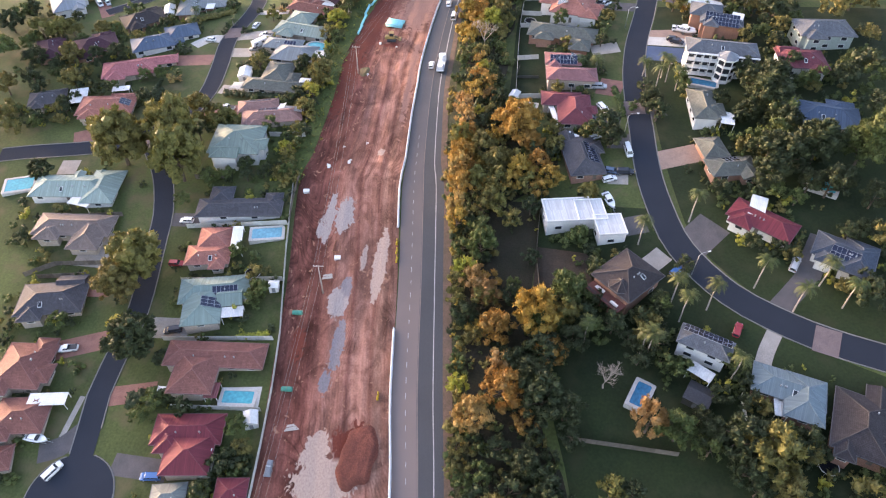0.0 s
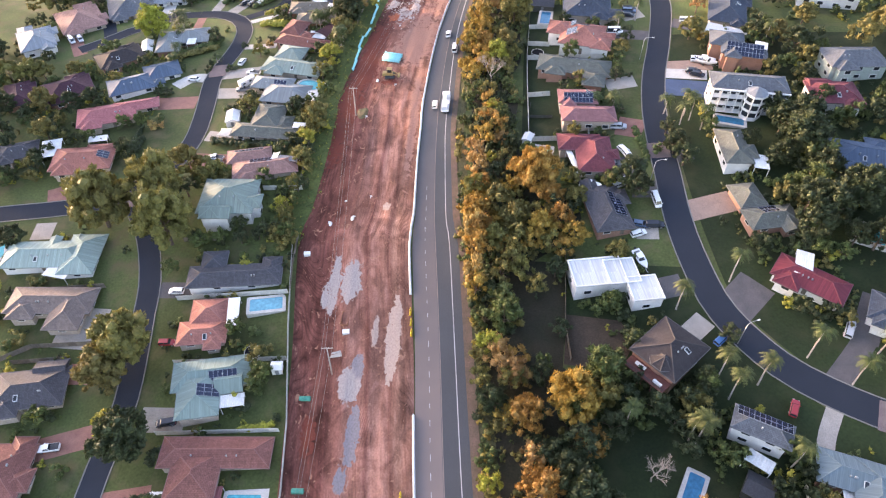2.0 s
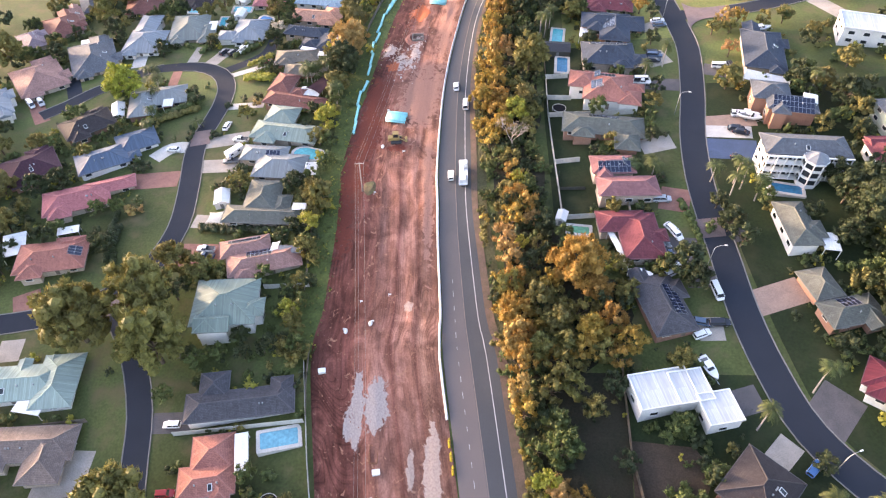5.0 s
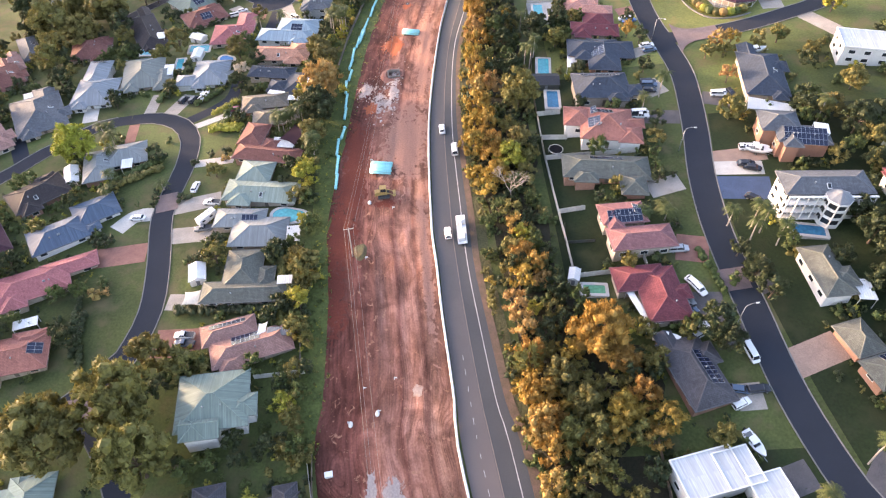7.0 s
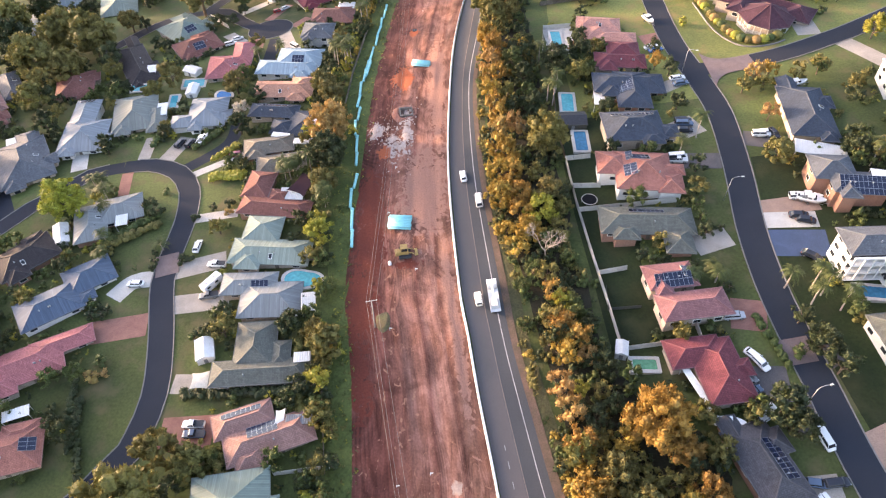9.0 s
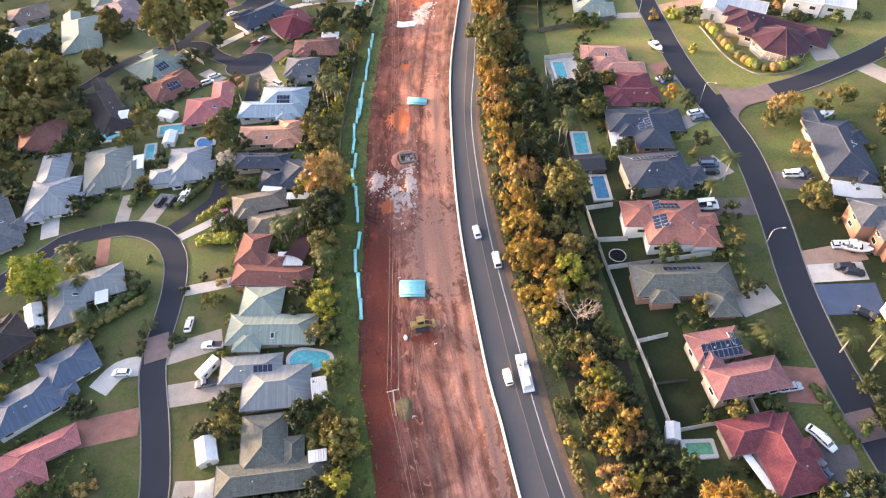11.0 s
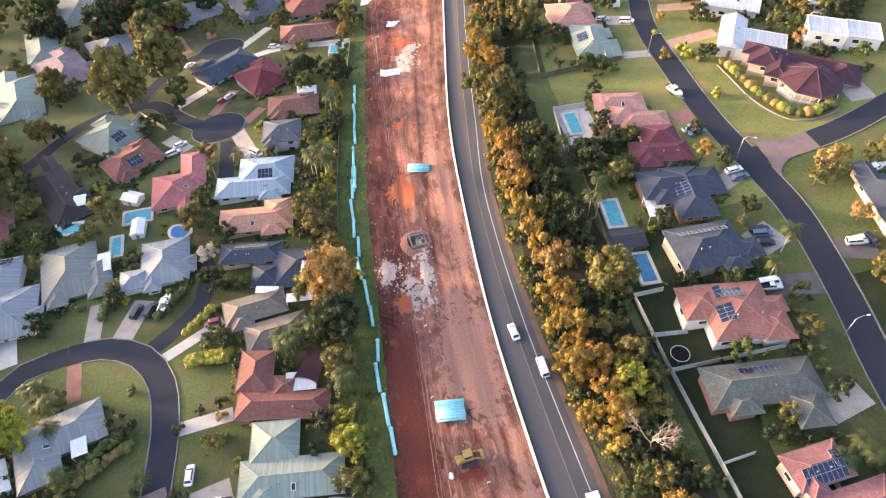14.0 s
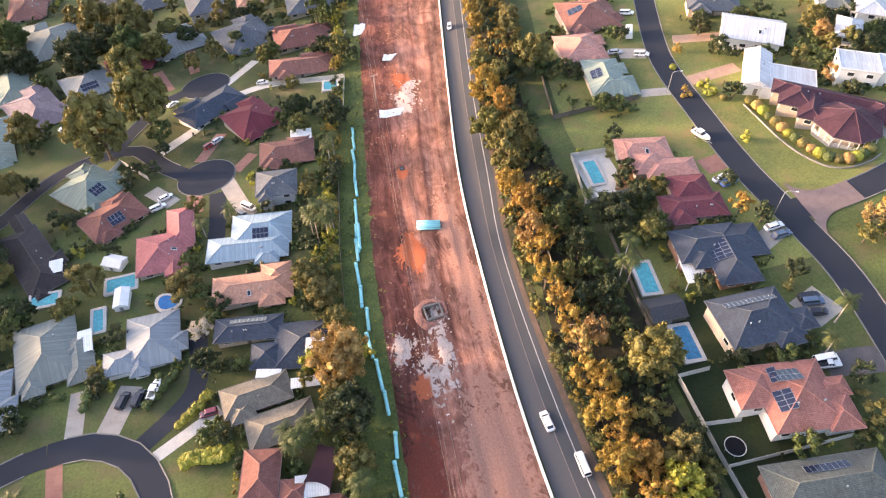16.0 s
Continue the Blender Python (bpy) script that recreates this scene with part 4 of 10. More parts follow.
def leaf_cards(g, rng, centre, rad, count, size, flat=0.75, down=-0.35, upright=0.0):
    """Small pointed leaf sprays on the skin of a clump."""
    for _ in range(count):
        z = rng.uniform(down, 1.0)
        a = rng.uniform(0, 2 * math.pi)
        r = math.sqrt(max(0, 1 - z * z))
        nrm = Vector((r * math.cos(a), r * math.sin(a), z))
        p = Vector(centre) + Vector((nrm.x * rad, nrm.y * rad, nrm.z * rad * flat)) * rng.uniform(0.62, 1.08)
        t = nrm * rng.uniform(0.2, 0.9) + Vector((rng.uniform(-0.8, 0.8), rng.uniform(-0.8, 0.8), rng.uniform(-0.5, 0.6) + upright))
        t.normalize()
        b = t.cross(nrm + Vector((rng.uniform(-0.5, 0.5), rng.uniform(-0.5, 0.5), rng.uniform(-0.5, 0.5))))
        b.normalize()
        s = size * rng.uniform(0.6, 1.4)
        w = s * (0.62 if upright < 0.5 else 0.42)
        k = len(g.v)
        g.v += [tuple(p - t * s * 0.6 - b * w), tuple(p - t * s * 0.6 + b * w), tuple(p + t * s * 1.3)]
        g.f.append((k, k + 1, k + 2))


def clump_core(g, rng, centre, rad):
    """The close-leaved heart of a clump: a lumpy open-bottomed dome."""
    k, seed = len(g.v), rng.uniform(0, 90)
    ring = [(0.0, 0.0, 1.0)] + [(0.8 * math.cos(a), 0.8 * math.sin(a), 0.55) for a in (0, 1.05, 2.09, 3.14, 4.19, 5.24)] + [(math.cos(a), math.sin(a), -0.45) for a in (0.5, 1.57, 2.62, 3.67, 4.71, 5.76)]
    for d in ring:
        n = Vector(d)
        r = rad * (0.69 + 0.42 * noise.noise(n * 1.7 + Vector((seed, 0, 0))))
        g.v.append((centre[0] + n.x * r, centre[1] + n.y * r, centre[2] + n.z * r * 0.85))
    for q in range(6):
        w = (q + 1) % 6
        g.f += [(k, k + 1 + q, k + 1 + w), (k + 1 + q, k + 7 + q, k + 1 + w), (k + 1 + w, k + 7 + q, k + 7 + w)]


def crown_mesh(kind, radius, seed):
    rng = random.Random(seed)
    g = Geo()
    n = {8: 112, 5: 50, 3: 16, 1.8: 5, 1.0: 3}[radius]
    cards = {8: 56, 5: 44, 3: 28, 1.8: 15, 1.0: 8}[radius]
    size = {8: 0.42, 5: 0.34, 3: 0.3, 1.8: 0.25, 1.0: 0.2}[radius]
    upright = {"gold": 0.9, "rust": 1.1, "gum": 0.35}.get(kind, 0.15) if radius > 2 else 0.15
    squash = rng.uniform(0.8, 1.0)
    for i in range(n):
        z = rng.uniform(-0.6, 1.0)
        a = i * 2.39996 + rng.uniform(-0.5, 0.5)
        rr = math.sqrt(max(0.02, 1 - z * z)) * rng.uniform(0.4, 1.0) if z < 0.85 else rng.uniform(0, 0.45)
        k = rng.uniform(0.72, 1.0)
        c = (rr * math.cos(a) * radius * k, rr * math.sin(a) * radius * k, (z * squash * rng.uniform(0.6, 0.95)) * radius)
        cr = radius * (rng.choice((0.09, 0.12, 0.15, 0.18, 0.21)) if radius > 6 else rng.choice((0.11, 0.14, 0.18, 0.21, 0.25)) if radius > 4 else rng.choice((0.18, 0.24, 0.32)) if radius > 2 else rng.uniform(0.38, 0.55))
        clump_core(g, rng, c, cr * (1.25 if kind == "gum" and radius > 4 else 1.0))
        leaf_cards(g, rng, c, cr, cards, size, 0.9, -0.4, upright)
    return g.mesh("crown", LEAVES[kind])


def trunk_mesh(radius, height, seed, bark):
    rng = random.Random(seed)
    g = Geo()
    lean = (rng.uniform(-0.4, 0.4), rng.uniform(-0.4, 0.4))
    r0 = 0.045 * radius + 0.06
    top = height * 0.75
    g.tube([(0, 0, -1.2), (0, 0, 0.2), (lean[0] * 0.5, lean[1] * 0.5, top * 0.5), (lean[0], lean[1], top)], [r0 * 1.5, r0 * 1.15, r0 * 0.85, r0 * 0.4], 7)
    for k in range(6):
        a = k * 1.05 + rng.uniform(-0.3, 0.3)
        z = top * rng.uniform(0.4, 0.9)
        ex, ey = math.cos(a) * radius * 0.65, math.sin(a) * radius * 0.65
        g.tube([(lean[0] * z / top, lean[1] * z / top, z), (ex * 0.5, ey * 0.5, z + radius * 0.3), (ex, ey, z + radius * 0.42)], [r0 * 0.5, r0 * 0.3, r0 * 0.1], 5)
    return g.mesh("trunk", bark, True)


TREE_WORDS = {"gum": "olive-green gum tree with a golden spreading crown", "gold": "leafy tree with a clumpy crown, warm sunlight put into its colour", "dark": "dense tree with a deep green leafy crown",
              "lime": "bushy tree with a bright lime-green crown", "rust": "autumn tree with a rust-orange leafy crown", "white": "small garden tree covered in pale blossom", "green": "leafy tree with a fresh green crown"}
TREE_COUNT = [0]


def tree(x, y, r, kind, tall=1.0):
    TREE_COUNT[0] += 1
    k = TREE_COUNT[0]
    if kind == "dead":
        return bare_tree(x, y, r)
    ref = 8 if r > 6.2 else 5 if r > 3.8 else 3 if r > 2.2 else 1.8
    s = r / ref
    rng = random.Random(k * 17)
    root = thing("tree" if r > 2.2 else "shrub", x, y, rng.uniform(0, 360), TREE_WORDS[kind] if r > 2.2 else f"rounded clipped shrub with {kind if kind != 'gum' else 'olive'} leaves", "tree" if r > 2.2 else "shrub")
    variant = k % (3 if ref >= 3 else 2)
    me = shared(("crown", kind, ref, variant), lambda: crown_mesh(kind, ref, 100 + variant * 7 + int(ref * 10)))
    tm = shared(("trunk", ref, variant), lambda: trunk_mesh(ref, ref * 1.15, 5 + variant, BARK))
    hgt = ref * 0.95 if ref > 2 else ref * 0.7
    sz = rng.uniform(1.0, 1.18) * tall
    part("trunk", tm, root, pose(0, 0, 0) @ Matrix.Diagonal((s, s, s * sz, 1)))
    part("crown", me, root, pose(0, 0, hgt * s * sz) @ Matrix.Diagonal((s, s, s * sz, 1)))
    return root


def clipped_ball(x, y, r, kind):
    """A shrub clipped to a ball: close skin of leaves over a lumpy heart."""
    root = thing("shrub", x, y, (x * 71) % 360, f"round clipped {'golden' if kind == 'lime' else 'bronze' if kind == 'rust' else 'olive'} shrub in a garden bed", "shrub", "clipped shrubs round the lawn")

    def foliage():
        g, rng = Geo(), random.Random(len(kind))
        rings = []
        for i in range(1, 7):
            a = math.pi * i / 7
            rings.append([(math.sin(a) * math.cos(b) * k, math.sin(a) * math.sin(b) * k, 0.75 + math.cos(a) * 0.8 * k) for b, k in ((q * 0.6283, 0.88 + 0.1 * rng.random()) for q in range(10))])
        g.loft(rings)
        leaf_cards(g, rng, (0, 0, 0.75), 0.95, 150, 0.13, 0.85, -0.6)
        return g.mesh("foliage", LEAVES[kind])
    m = Matrix.Diagonal((r, r, r, 1))
    part("foliage", shared(("ball", kind), foliage), root, m)
    part("stem", shared("ball_stem", lambda: Geo().tube([(0, 0, -0.4), (0, 0, 0.6)], [0.09, 0.06], 6).mesh("stem", BARK)), root, m)


def bare_tree(x, y, r):
    root = thing("tree", x, y, 0, "bare pale-branched tree without leaves", "tree")
    rng = random.Random(int(x))
    g = Geo()

    def branch(p, d, length, rad, depth):
        q = p + d * length
        g.tube([p, (p + q) / 2 + Vector((rng.uniform(-.1, .1), rng.uniform(-.1, .1), 0)) * length, q], [rad, rad * 0.8, rad * 0.55], 5)
        if depth:
            for _ in range(4):
                n = (d + Vector((rng.uniform(-0.8, 0.8), rng.uniform(-0.8, 0.8), rng.uniform(-0.1, 0.5)))).normalized()
                branch(q, n, length * 0.72, rad * 0.55, depth - 1)

    branch(Vector((0, 0, -0.5)), Vector((0, 0, 1)), r * 0.75, 0.22, 4)
    part("trunk", g.mesh("trunk", PALE_BARK), root, None, "bare pale trunk and branches")


def palm(x, y, h):
    rng = random.Random(int(x * 13 + y * 7))
    root = thing("palm_tree", x, y, rng.uniform(0, 360), "palm tree with a slim pale trunk and arching fronds", "palm")
    var = int(abs(x * 3 + y)) % 3

    def crown():
        r2, g = random.Random(40 + var), Geo()
        for i in range(30):
            a = i * 2.39996
            lift = r2.uniform(0.05, 1.05)
            length = r2.uniform(2.1, 3.2)
            pts = []
            for s in range(7):
                t = s / 6
                out_, up = length * t * (1 - 0.25 * t * (1 - lift)), length * (lift * t - 0.95 * t * t)
                pts.append(Vector((math.cos(a) * out_, math.sin(a) * out_, up)))
            side = Vector((-math.sin(a), math.cos(a), 0))
            for s in range(6):
                p, q = pts[s], pts[s + 1]
                wd = 0.68 * math.sin(math.pi * min(1, (s + 0.8) / 6.6))
                for sg in (-1, 1):
                    for m in (0.0, 0.5):
                        b0 = p + (q - p) * m
                        b1 = p + (q - p) * (m + 0.33)
                        tip = b0 + side * sg * wd + (q - p) * 0.75 - Vector((0, 0, 0.16))
                        g.quad(b0, b1, tip)
        return g.mesh("crown", FROND)

    hh = max(3, h)

    def stem():
        g = Geo()
        g.tube([(0, 0, -0.8), (0.1, 0, 0.3), (0.25, 0.1, hh * 0.5), (0.1, 0.05, hh)], [0.24, 0.2, 0.15, 0.13], 8)
        return g.mesh("trunk", PALE_BARK, True)

    part("trunk", shared(("palm_trunk", hh), stem), root)
    part("crown", shared(("palm", var), crown), root, pose(0.1, 0.05, hh))


def hedge(pts, w, h, kind):
    line = spline(pts, 1.0)
    x0, y0 = line[0][:2]
    root = thing("hedge", x0, y0, 0, f"clipped {'deep-green' if kind == 'dark' else kind + '-green' if kind == 'lime' else kind} garden hedge", "hedge")
    rng, g = random.Random(int(x0 * 7)), Geo()
    for p in line:
        for _ in range(3):
            o = rng.uniform(-w / 2 + 0.5, w / 2 - 0.5) if w > 1.2 else 0
            px, py = p[0] - x0 + rng.uniform(-0.5, 0.5), p[1] - y0 + o
            c = (px, py, gz(p[0], p[1]) - gz(x0, y0) + h * rng.uniform(0.4, 0.6))
            clump_core(g, rng, c, h * 0.6)
            leaf_cards(g, rng, c, h * 0.5, 16, 0.22, 1.0, -0.5)
    part("foliage", g.mesh("foliage", LEAVES[kind]), root)
    stems = Geo()
    for p in line[::3]:
        z = gz(p[0], p[1]) - gz(x0, y0)
        stems.tube([(p[0] - x0, p[1] - y0, z - 0.3), (p[0] - x0, p[1] - y0, z + h * 0.5)], [0.06, 0.03], 5)
    part("stem", stems.mesh("stem", BARK), root)


# ---- vehicles ----
def loft_body(sections):
    """Sections along x of (x, half width, low, high) with rounded shoulders."""
    rings = []
    for x, w, lo, hi in sections:
        m = (lo + hi) / 2
        rings.append([(x, -w * 0.92, lo), (x, w * 0.92, lo), (x, w, m), (x, w * 0.97, hi - 0.08), (x, w * 0.85, hi), (x, -w * 0.85, hi), (x, -w * 0.97, hi - 0.08), (x, -w, m)])
    return Geo().loft(rings)


def wheel_parts(root, x, y, r):
    tm = shared(("tyre", r), lambda: Geo().tube([(0, -0.11, 0), (0, 0.11, 0)], [r, r], 14).mesh("wheel", RUBBER))
    rm = shared(("rim", r), lambda: Geo().tube([(0, -0.125, 0), (0, 0.125, 0)], [r * 0.6, r * 0.6], 10).mesh("rim", GALV))
    w = part("wheel", tm, root, pose(x, y, r))
    part("rim", rm, w)


CAR = {"sedan": (4.7, 0.9, 1.42, (0.28, -0.42), 1.15), "hatch": (4.1, 0.87, 1.48, (0.24, -0.49), 1.1), "wagon": (4.8, 0.93, 1.68, (0.27, -0.50), 1.25),
       "ute": (5.2, 0.93, 1.72, (0.22, -0.10), 1.2), "van": (5.1, 0.95, 1.98, (0.40, -0.5), 1.3)}


def build_car(kind, colour):
    length, w, h, (c0, c1), belt_len = CAR[kind]
    body_high = 0.92 if kind in ("sedan", "hatch") else 1.05
    root = new(kind + "_car" if kind in ("sedan", "hatch") else {"wagon": "station_wagon", "ute": "pickup_truck", "van": "van"}[kind])
    hl = length / 2
    g = loft_body([(-hl, w * 0.82, 0.42, body_high - 0.18), (-hl + 0.25, w * 0.97, 0.26, body_high), (-hl * 0.3, w, 0.24, body_high + 0.02), (hl * 0.35, w, 0.24, body_high), (hl - 0.55, w * 0.97, 0.26, body_high - 0.1), (hl - 0.12, w * 0.88, 0.3, body_high - 0.24), (hl, w * 0.72, 0.42, body_high - 0.38)])
    a, b = length * c0, length * c1
    slant_f, slant_r = (0.62, 0.55) if kind in ("sedan",) else (0.5, 0.22)
    for s in (-1, 1):
        for x0, x1 in ((a, a - slant_f), (b, b + slant_r), ((a + b) / 2, (a + b) / 2)):
            g.tube([(x0, s * w * 0.85, body_high - 0.02), (x1, s * w * 0.71, h - 0.05)], [0.05, 0.05], 4)
        g.box((a - 0.25, s * (w + 0.04), body_high + 0.03), (0.12, 0.2, 0.14))
    part("body", g.mesh("body", PAINTS[colour], False), root)
    gl = Geo().loft([[(a, -w * 0.84, body_high - 0.03), (a, w * 0.84, body_high - 0.03), (b, w * 0.84, body_high - 0.03), (b, -w * 0.84, body_high - 0.03)],
                     [(a - slant_f, -w * 0.7, h - 0.04), (a - slant_f, w * 0.7, h - 0.04), (b + slant_r, w * 0.7, h - 0.04), (b + slant_r, -w * 0.7, h - 0.04)]])
    part("window_glass", gl.mesh("window_glass", GLASS), root)
    part("roof", Geo().loft([[(a - slant_f + 0.1, -w * 0.74, h - 0.08), (a - slant_f + 0.1, w * 0.74, h - 0.08), (b + slant_r - 0.08, w * 0.74, h - 0.08), (b + slant_r - 0.08, -w * 0.74, h - 0.08)],
                             [(a - slant_f - 0.08, -w * 0.62, h), (a - slant_f - 0.08, w * 0.62, h), (b + slant_r + 0.05, w * 0.62, h), (b + slant_r + 0.05, -w * 0.62, h)]]).mesh("roof", PAINTS[colour]), root)
    for s in (-1, 1):
        part("headlight", Geo().box((hl - 0.13, s * w * 0.62, body_high - 0.33), (0.16, 0.34, 0.14)).mesh("headlight", HEADLAMP), root)
        part("tail_light", Geo().box((-hl + 0.1, s * w * 0.68, body_high - 0.22), (0.16, 0.26, 0.2)).mesh("tail_light", TAILLAMP), root)
        for wx in (-length * 0.3, length * 0.31):
            wheel_parts(root, wx, s * (w - 0.1), 0.33 if kind in ("sedan", "hatch") else 0.37)
    if kind == "ute":
        tg = Geo()
        tg.box((-hl * 0.58, 0, body_high + 0.03), (hl * 0.75, w * 1.7, 0.05))
        part("tray", tg.mesh("tray", DARK_STEEL), root)
    return root


def build_boat():
    root = new("boat_on_trailer")
    def ring(x, w, lo, hi):
        return [(x, 0, lo), (x, w * 0.7, lo + 0.25), (x, w, hi), (x, w * 0.8, hi + 0.05), (x, -w * 0.8, hi + 0.05), (x, -w, hi), (x, -w * 0.7, lo + 0.25)]
    part("hull", Geo().loft([ring(-3, 1.05, 0.55, 1.45), ring(-1, 1.15, 0.5, 1.5), ring(1, 1.05, 0.55, 1.6), ring(2.2, 0.65, 0.75, 1.72), ring(3.0, 0.08, 1.2, 1.8)]).mesh("hull", PAINTS["white"], False), root)
    part("deck", Geo().box((-1.1, 0, 1.57), (2.6, 1.5, 0.04)).mesh("deck", PAINTS["grey"]), root)
    part("windscreen", Geo().box((0.5, 0, 1.85), (0.7, 1.5, 0.55), 0, 0.7).mesh("windscreen", GLASS), root)
    part("canopy", Geo().box((-0.5, 0, 2.35), (1.7, 1.6, 0.08)).box((-1.2, 0.7, 1.95), (0.06, 0.06, 0.8)).box((-1.2, -0.7, 1.95), (0.06, 0.06, 0.8)).mesh("canopy", PAINTS["white"]), root)
    part("motor", Geo().box((-3.2, 0, 1.5), (0.4, 0.4, 0.9)).mesh("motor", PAINTS["black"]), root)
    part("trailer", Geo().box((-0.2, 0.6, 0.5), (5.6, 0.1, 0.12)).box((-0.2, -0.6, 0.5), (5.6, 0.1, 0.12)).box((3.2, 0, 0.5), (1.4, 0.1, 0.12)).mesh("trailer", GALV), root)
    for s in (-1, 1):
        wheel_parts(root, -0.8, s * 1.05, 0.33)
    return root


def build_caravan():
    root = new("caravan")
    part("body", Geo().loft([[(x, -w, z) for w, z in ((1.1, .5), (1.15, 1.6), (1.05, 2.6), (-1.05, 2.6), (-1.15, 1.6), (-1.1, .5))] for x in (-2.9, -2.7, 2.5, 2.9)]).mesh("body", PAINTS["white"]), root)
    for s in (-1, 1):
        for x in (-1.6, 0.9):
            part("window", Geo().box((x, s * 1.14, 1.75), (1.0, 0.06, 0.5)).mesh("window", GLASS), root)
        wheel_parts(root, 0.0, s * 1.05, 0.34)
    for x in (-1.5, 1.2):
        part("roof_hatch", Geo().box((x, 0, 2.66), (0.6, 0.6, 0.12)).mesh("roof_hatch", GALV), root)
    part("drawbar", Geo().box((3.5, 0, 0.55), (1.3, 0.12, 0.12)).mesh("drawbar", DARK_STEEL), root)
    return root


def build_truck():
    root = new("crane_truck")
    part("cab", loft_body([(1.9, 1.1, 0.6, 2.7), (2.2, 1.2, 0.5, 2.85), (3.6, 1.2, 0.5, 2.8), (4.0, 1.1, 0.5, 1.9)]).mesh("cab", PAINTS["white"]), root)
    part("windscreen", Geo().box((3.86, 0, 2.15), (0.12, 2.0, 0.8)).mesh("windscreen", GLASS), root)
    part("chassis", Geo().box((-0.6, 0, 0.75), (8.6, 0.9, 0.3)).mesh("chassis", DARK_STEEL), root)
    part("tray", Geo().box((-1.6, 0, 1.15), (6.4, 2.4, 0.16)).box((-1.6, 1.17, 1.5), (6.4, 0.08, 0.6)).box((-1.6, -1.17, 1.5), (6.4, 0.08, 0.6)).mesh("tray", PAINTS["white"]), root)
    part("load", Geo().box((-2.6, 0, 1.7), (3.0, 1.8, 0.9), 0, 0.8).mesh("load", PALE_SHEET), root)
    part("crane_arm", Geo().box((1.3, 0, 2.1), (0.5, 0.5, 1.9)).tube([(1.3, 0, 3.0), (-2.6, 0, 3.3)], [0.16, 0.12], 6).mesh("crane_arm", PAINTS["white"]), root)
    for s in (-1, 1):
        for x in (-3.6, -2.5, 2.9):
            wheel_parts(root, x, s * 1.02, 0.48)
    return root


VEHICLES = {}
CAR_WORDS = {"sedan": "sedan", "hatch": "hatchback", "wagon": "four-wheel-drive wagon", "ute": "utility pickup with open tray", "van": "high-roofed van"}


def parked(kind, colour, x, y, ang):
    on_highway = any(abs(y - (r[1] + r[3]) / 2) < 40 and min(r[0], r[2]) - 2 < x < max(r[0], r[2]) + 2 for r in HIGHWAY)
    where = "on the highway" if on_highway else "parked beside a house"
    e = 1.2
    ca, sa = math.cos(radians(ang)), math.sin(radians(ang))
    pitch = -math.degrees(math.atan2(gz(x + ca * e, y + sa * e) - gz(x - ca * e, y - sa * e), 2 * e))
    roll = math.degrees(math.atan2(gz(x - sa * e, y + ca * e) - gz(x + sa * e, y - ca * e), 2 * e))
    m = pose(x, y, gz(x, y) + 0.15, roll, pitch, ang)
    key = (kind, colour)
    if key not in VEHICLES:
        ob = build_boat() if kind == "boat" else build_caravan() if kind == "caravan" else build_truck() if kind == "truck" else build_car(kind, colour)
        VEHICLES[key] = ob
        ob.matrix_basis = m
    else:
        ob = copy_thing(VEHICLES[key], m)
    if kind == "boat":
        return tagged(ob, "white fibreglass motor boat on a steel trailer in a yard", "boat")
    if kind == "caravan":
        return tagged(ob, "white touring caravan parked in a drive", "caravan")
    if kind == "truck":
        return tagged(ob, "white crane truck with a loaded tray on the highway", "truck")
    return tagged(ob, f"{colour} {CAR_WORDS[kind]} {where}", "car")


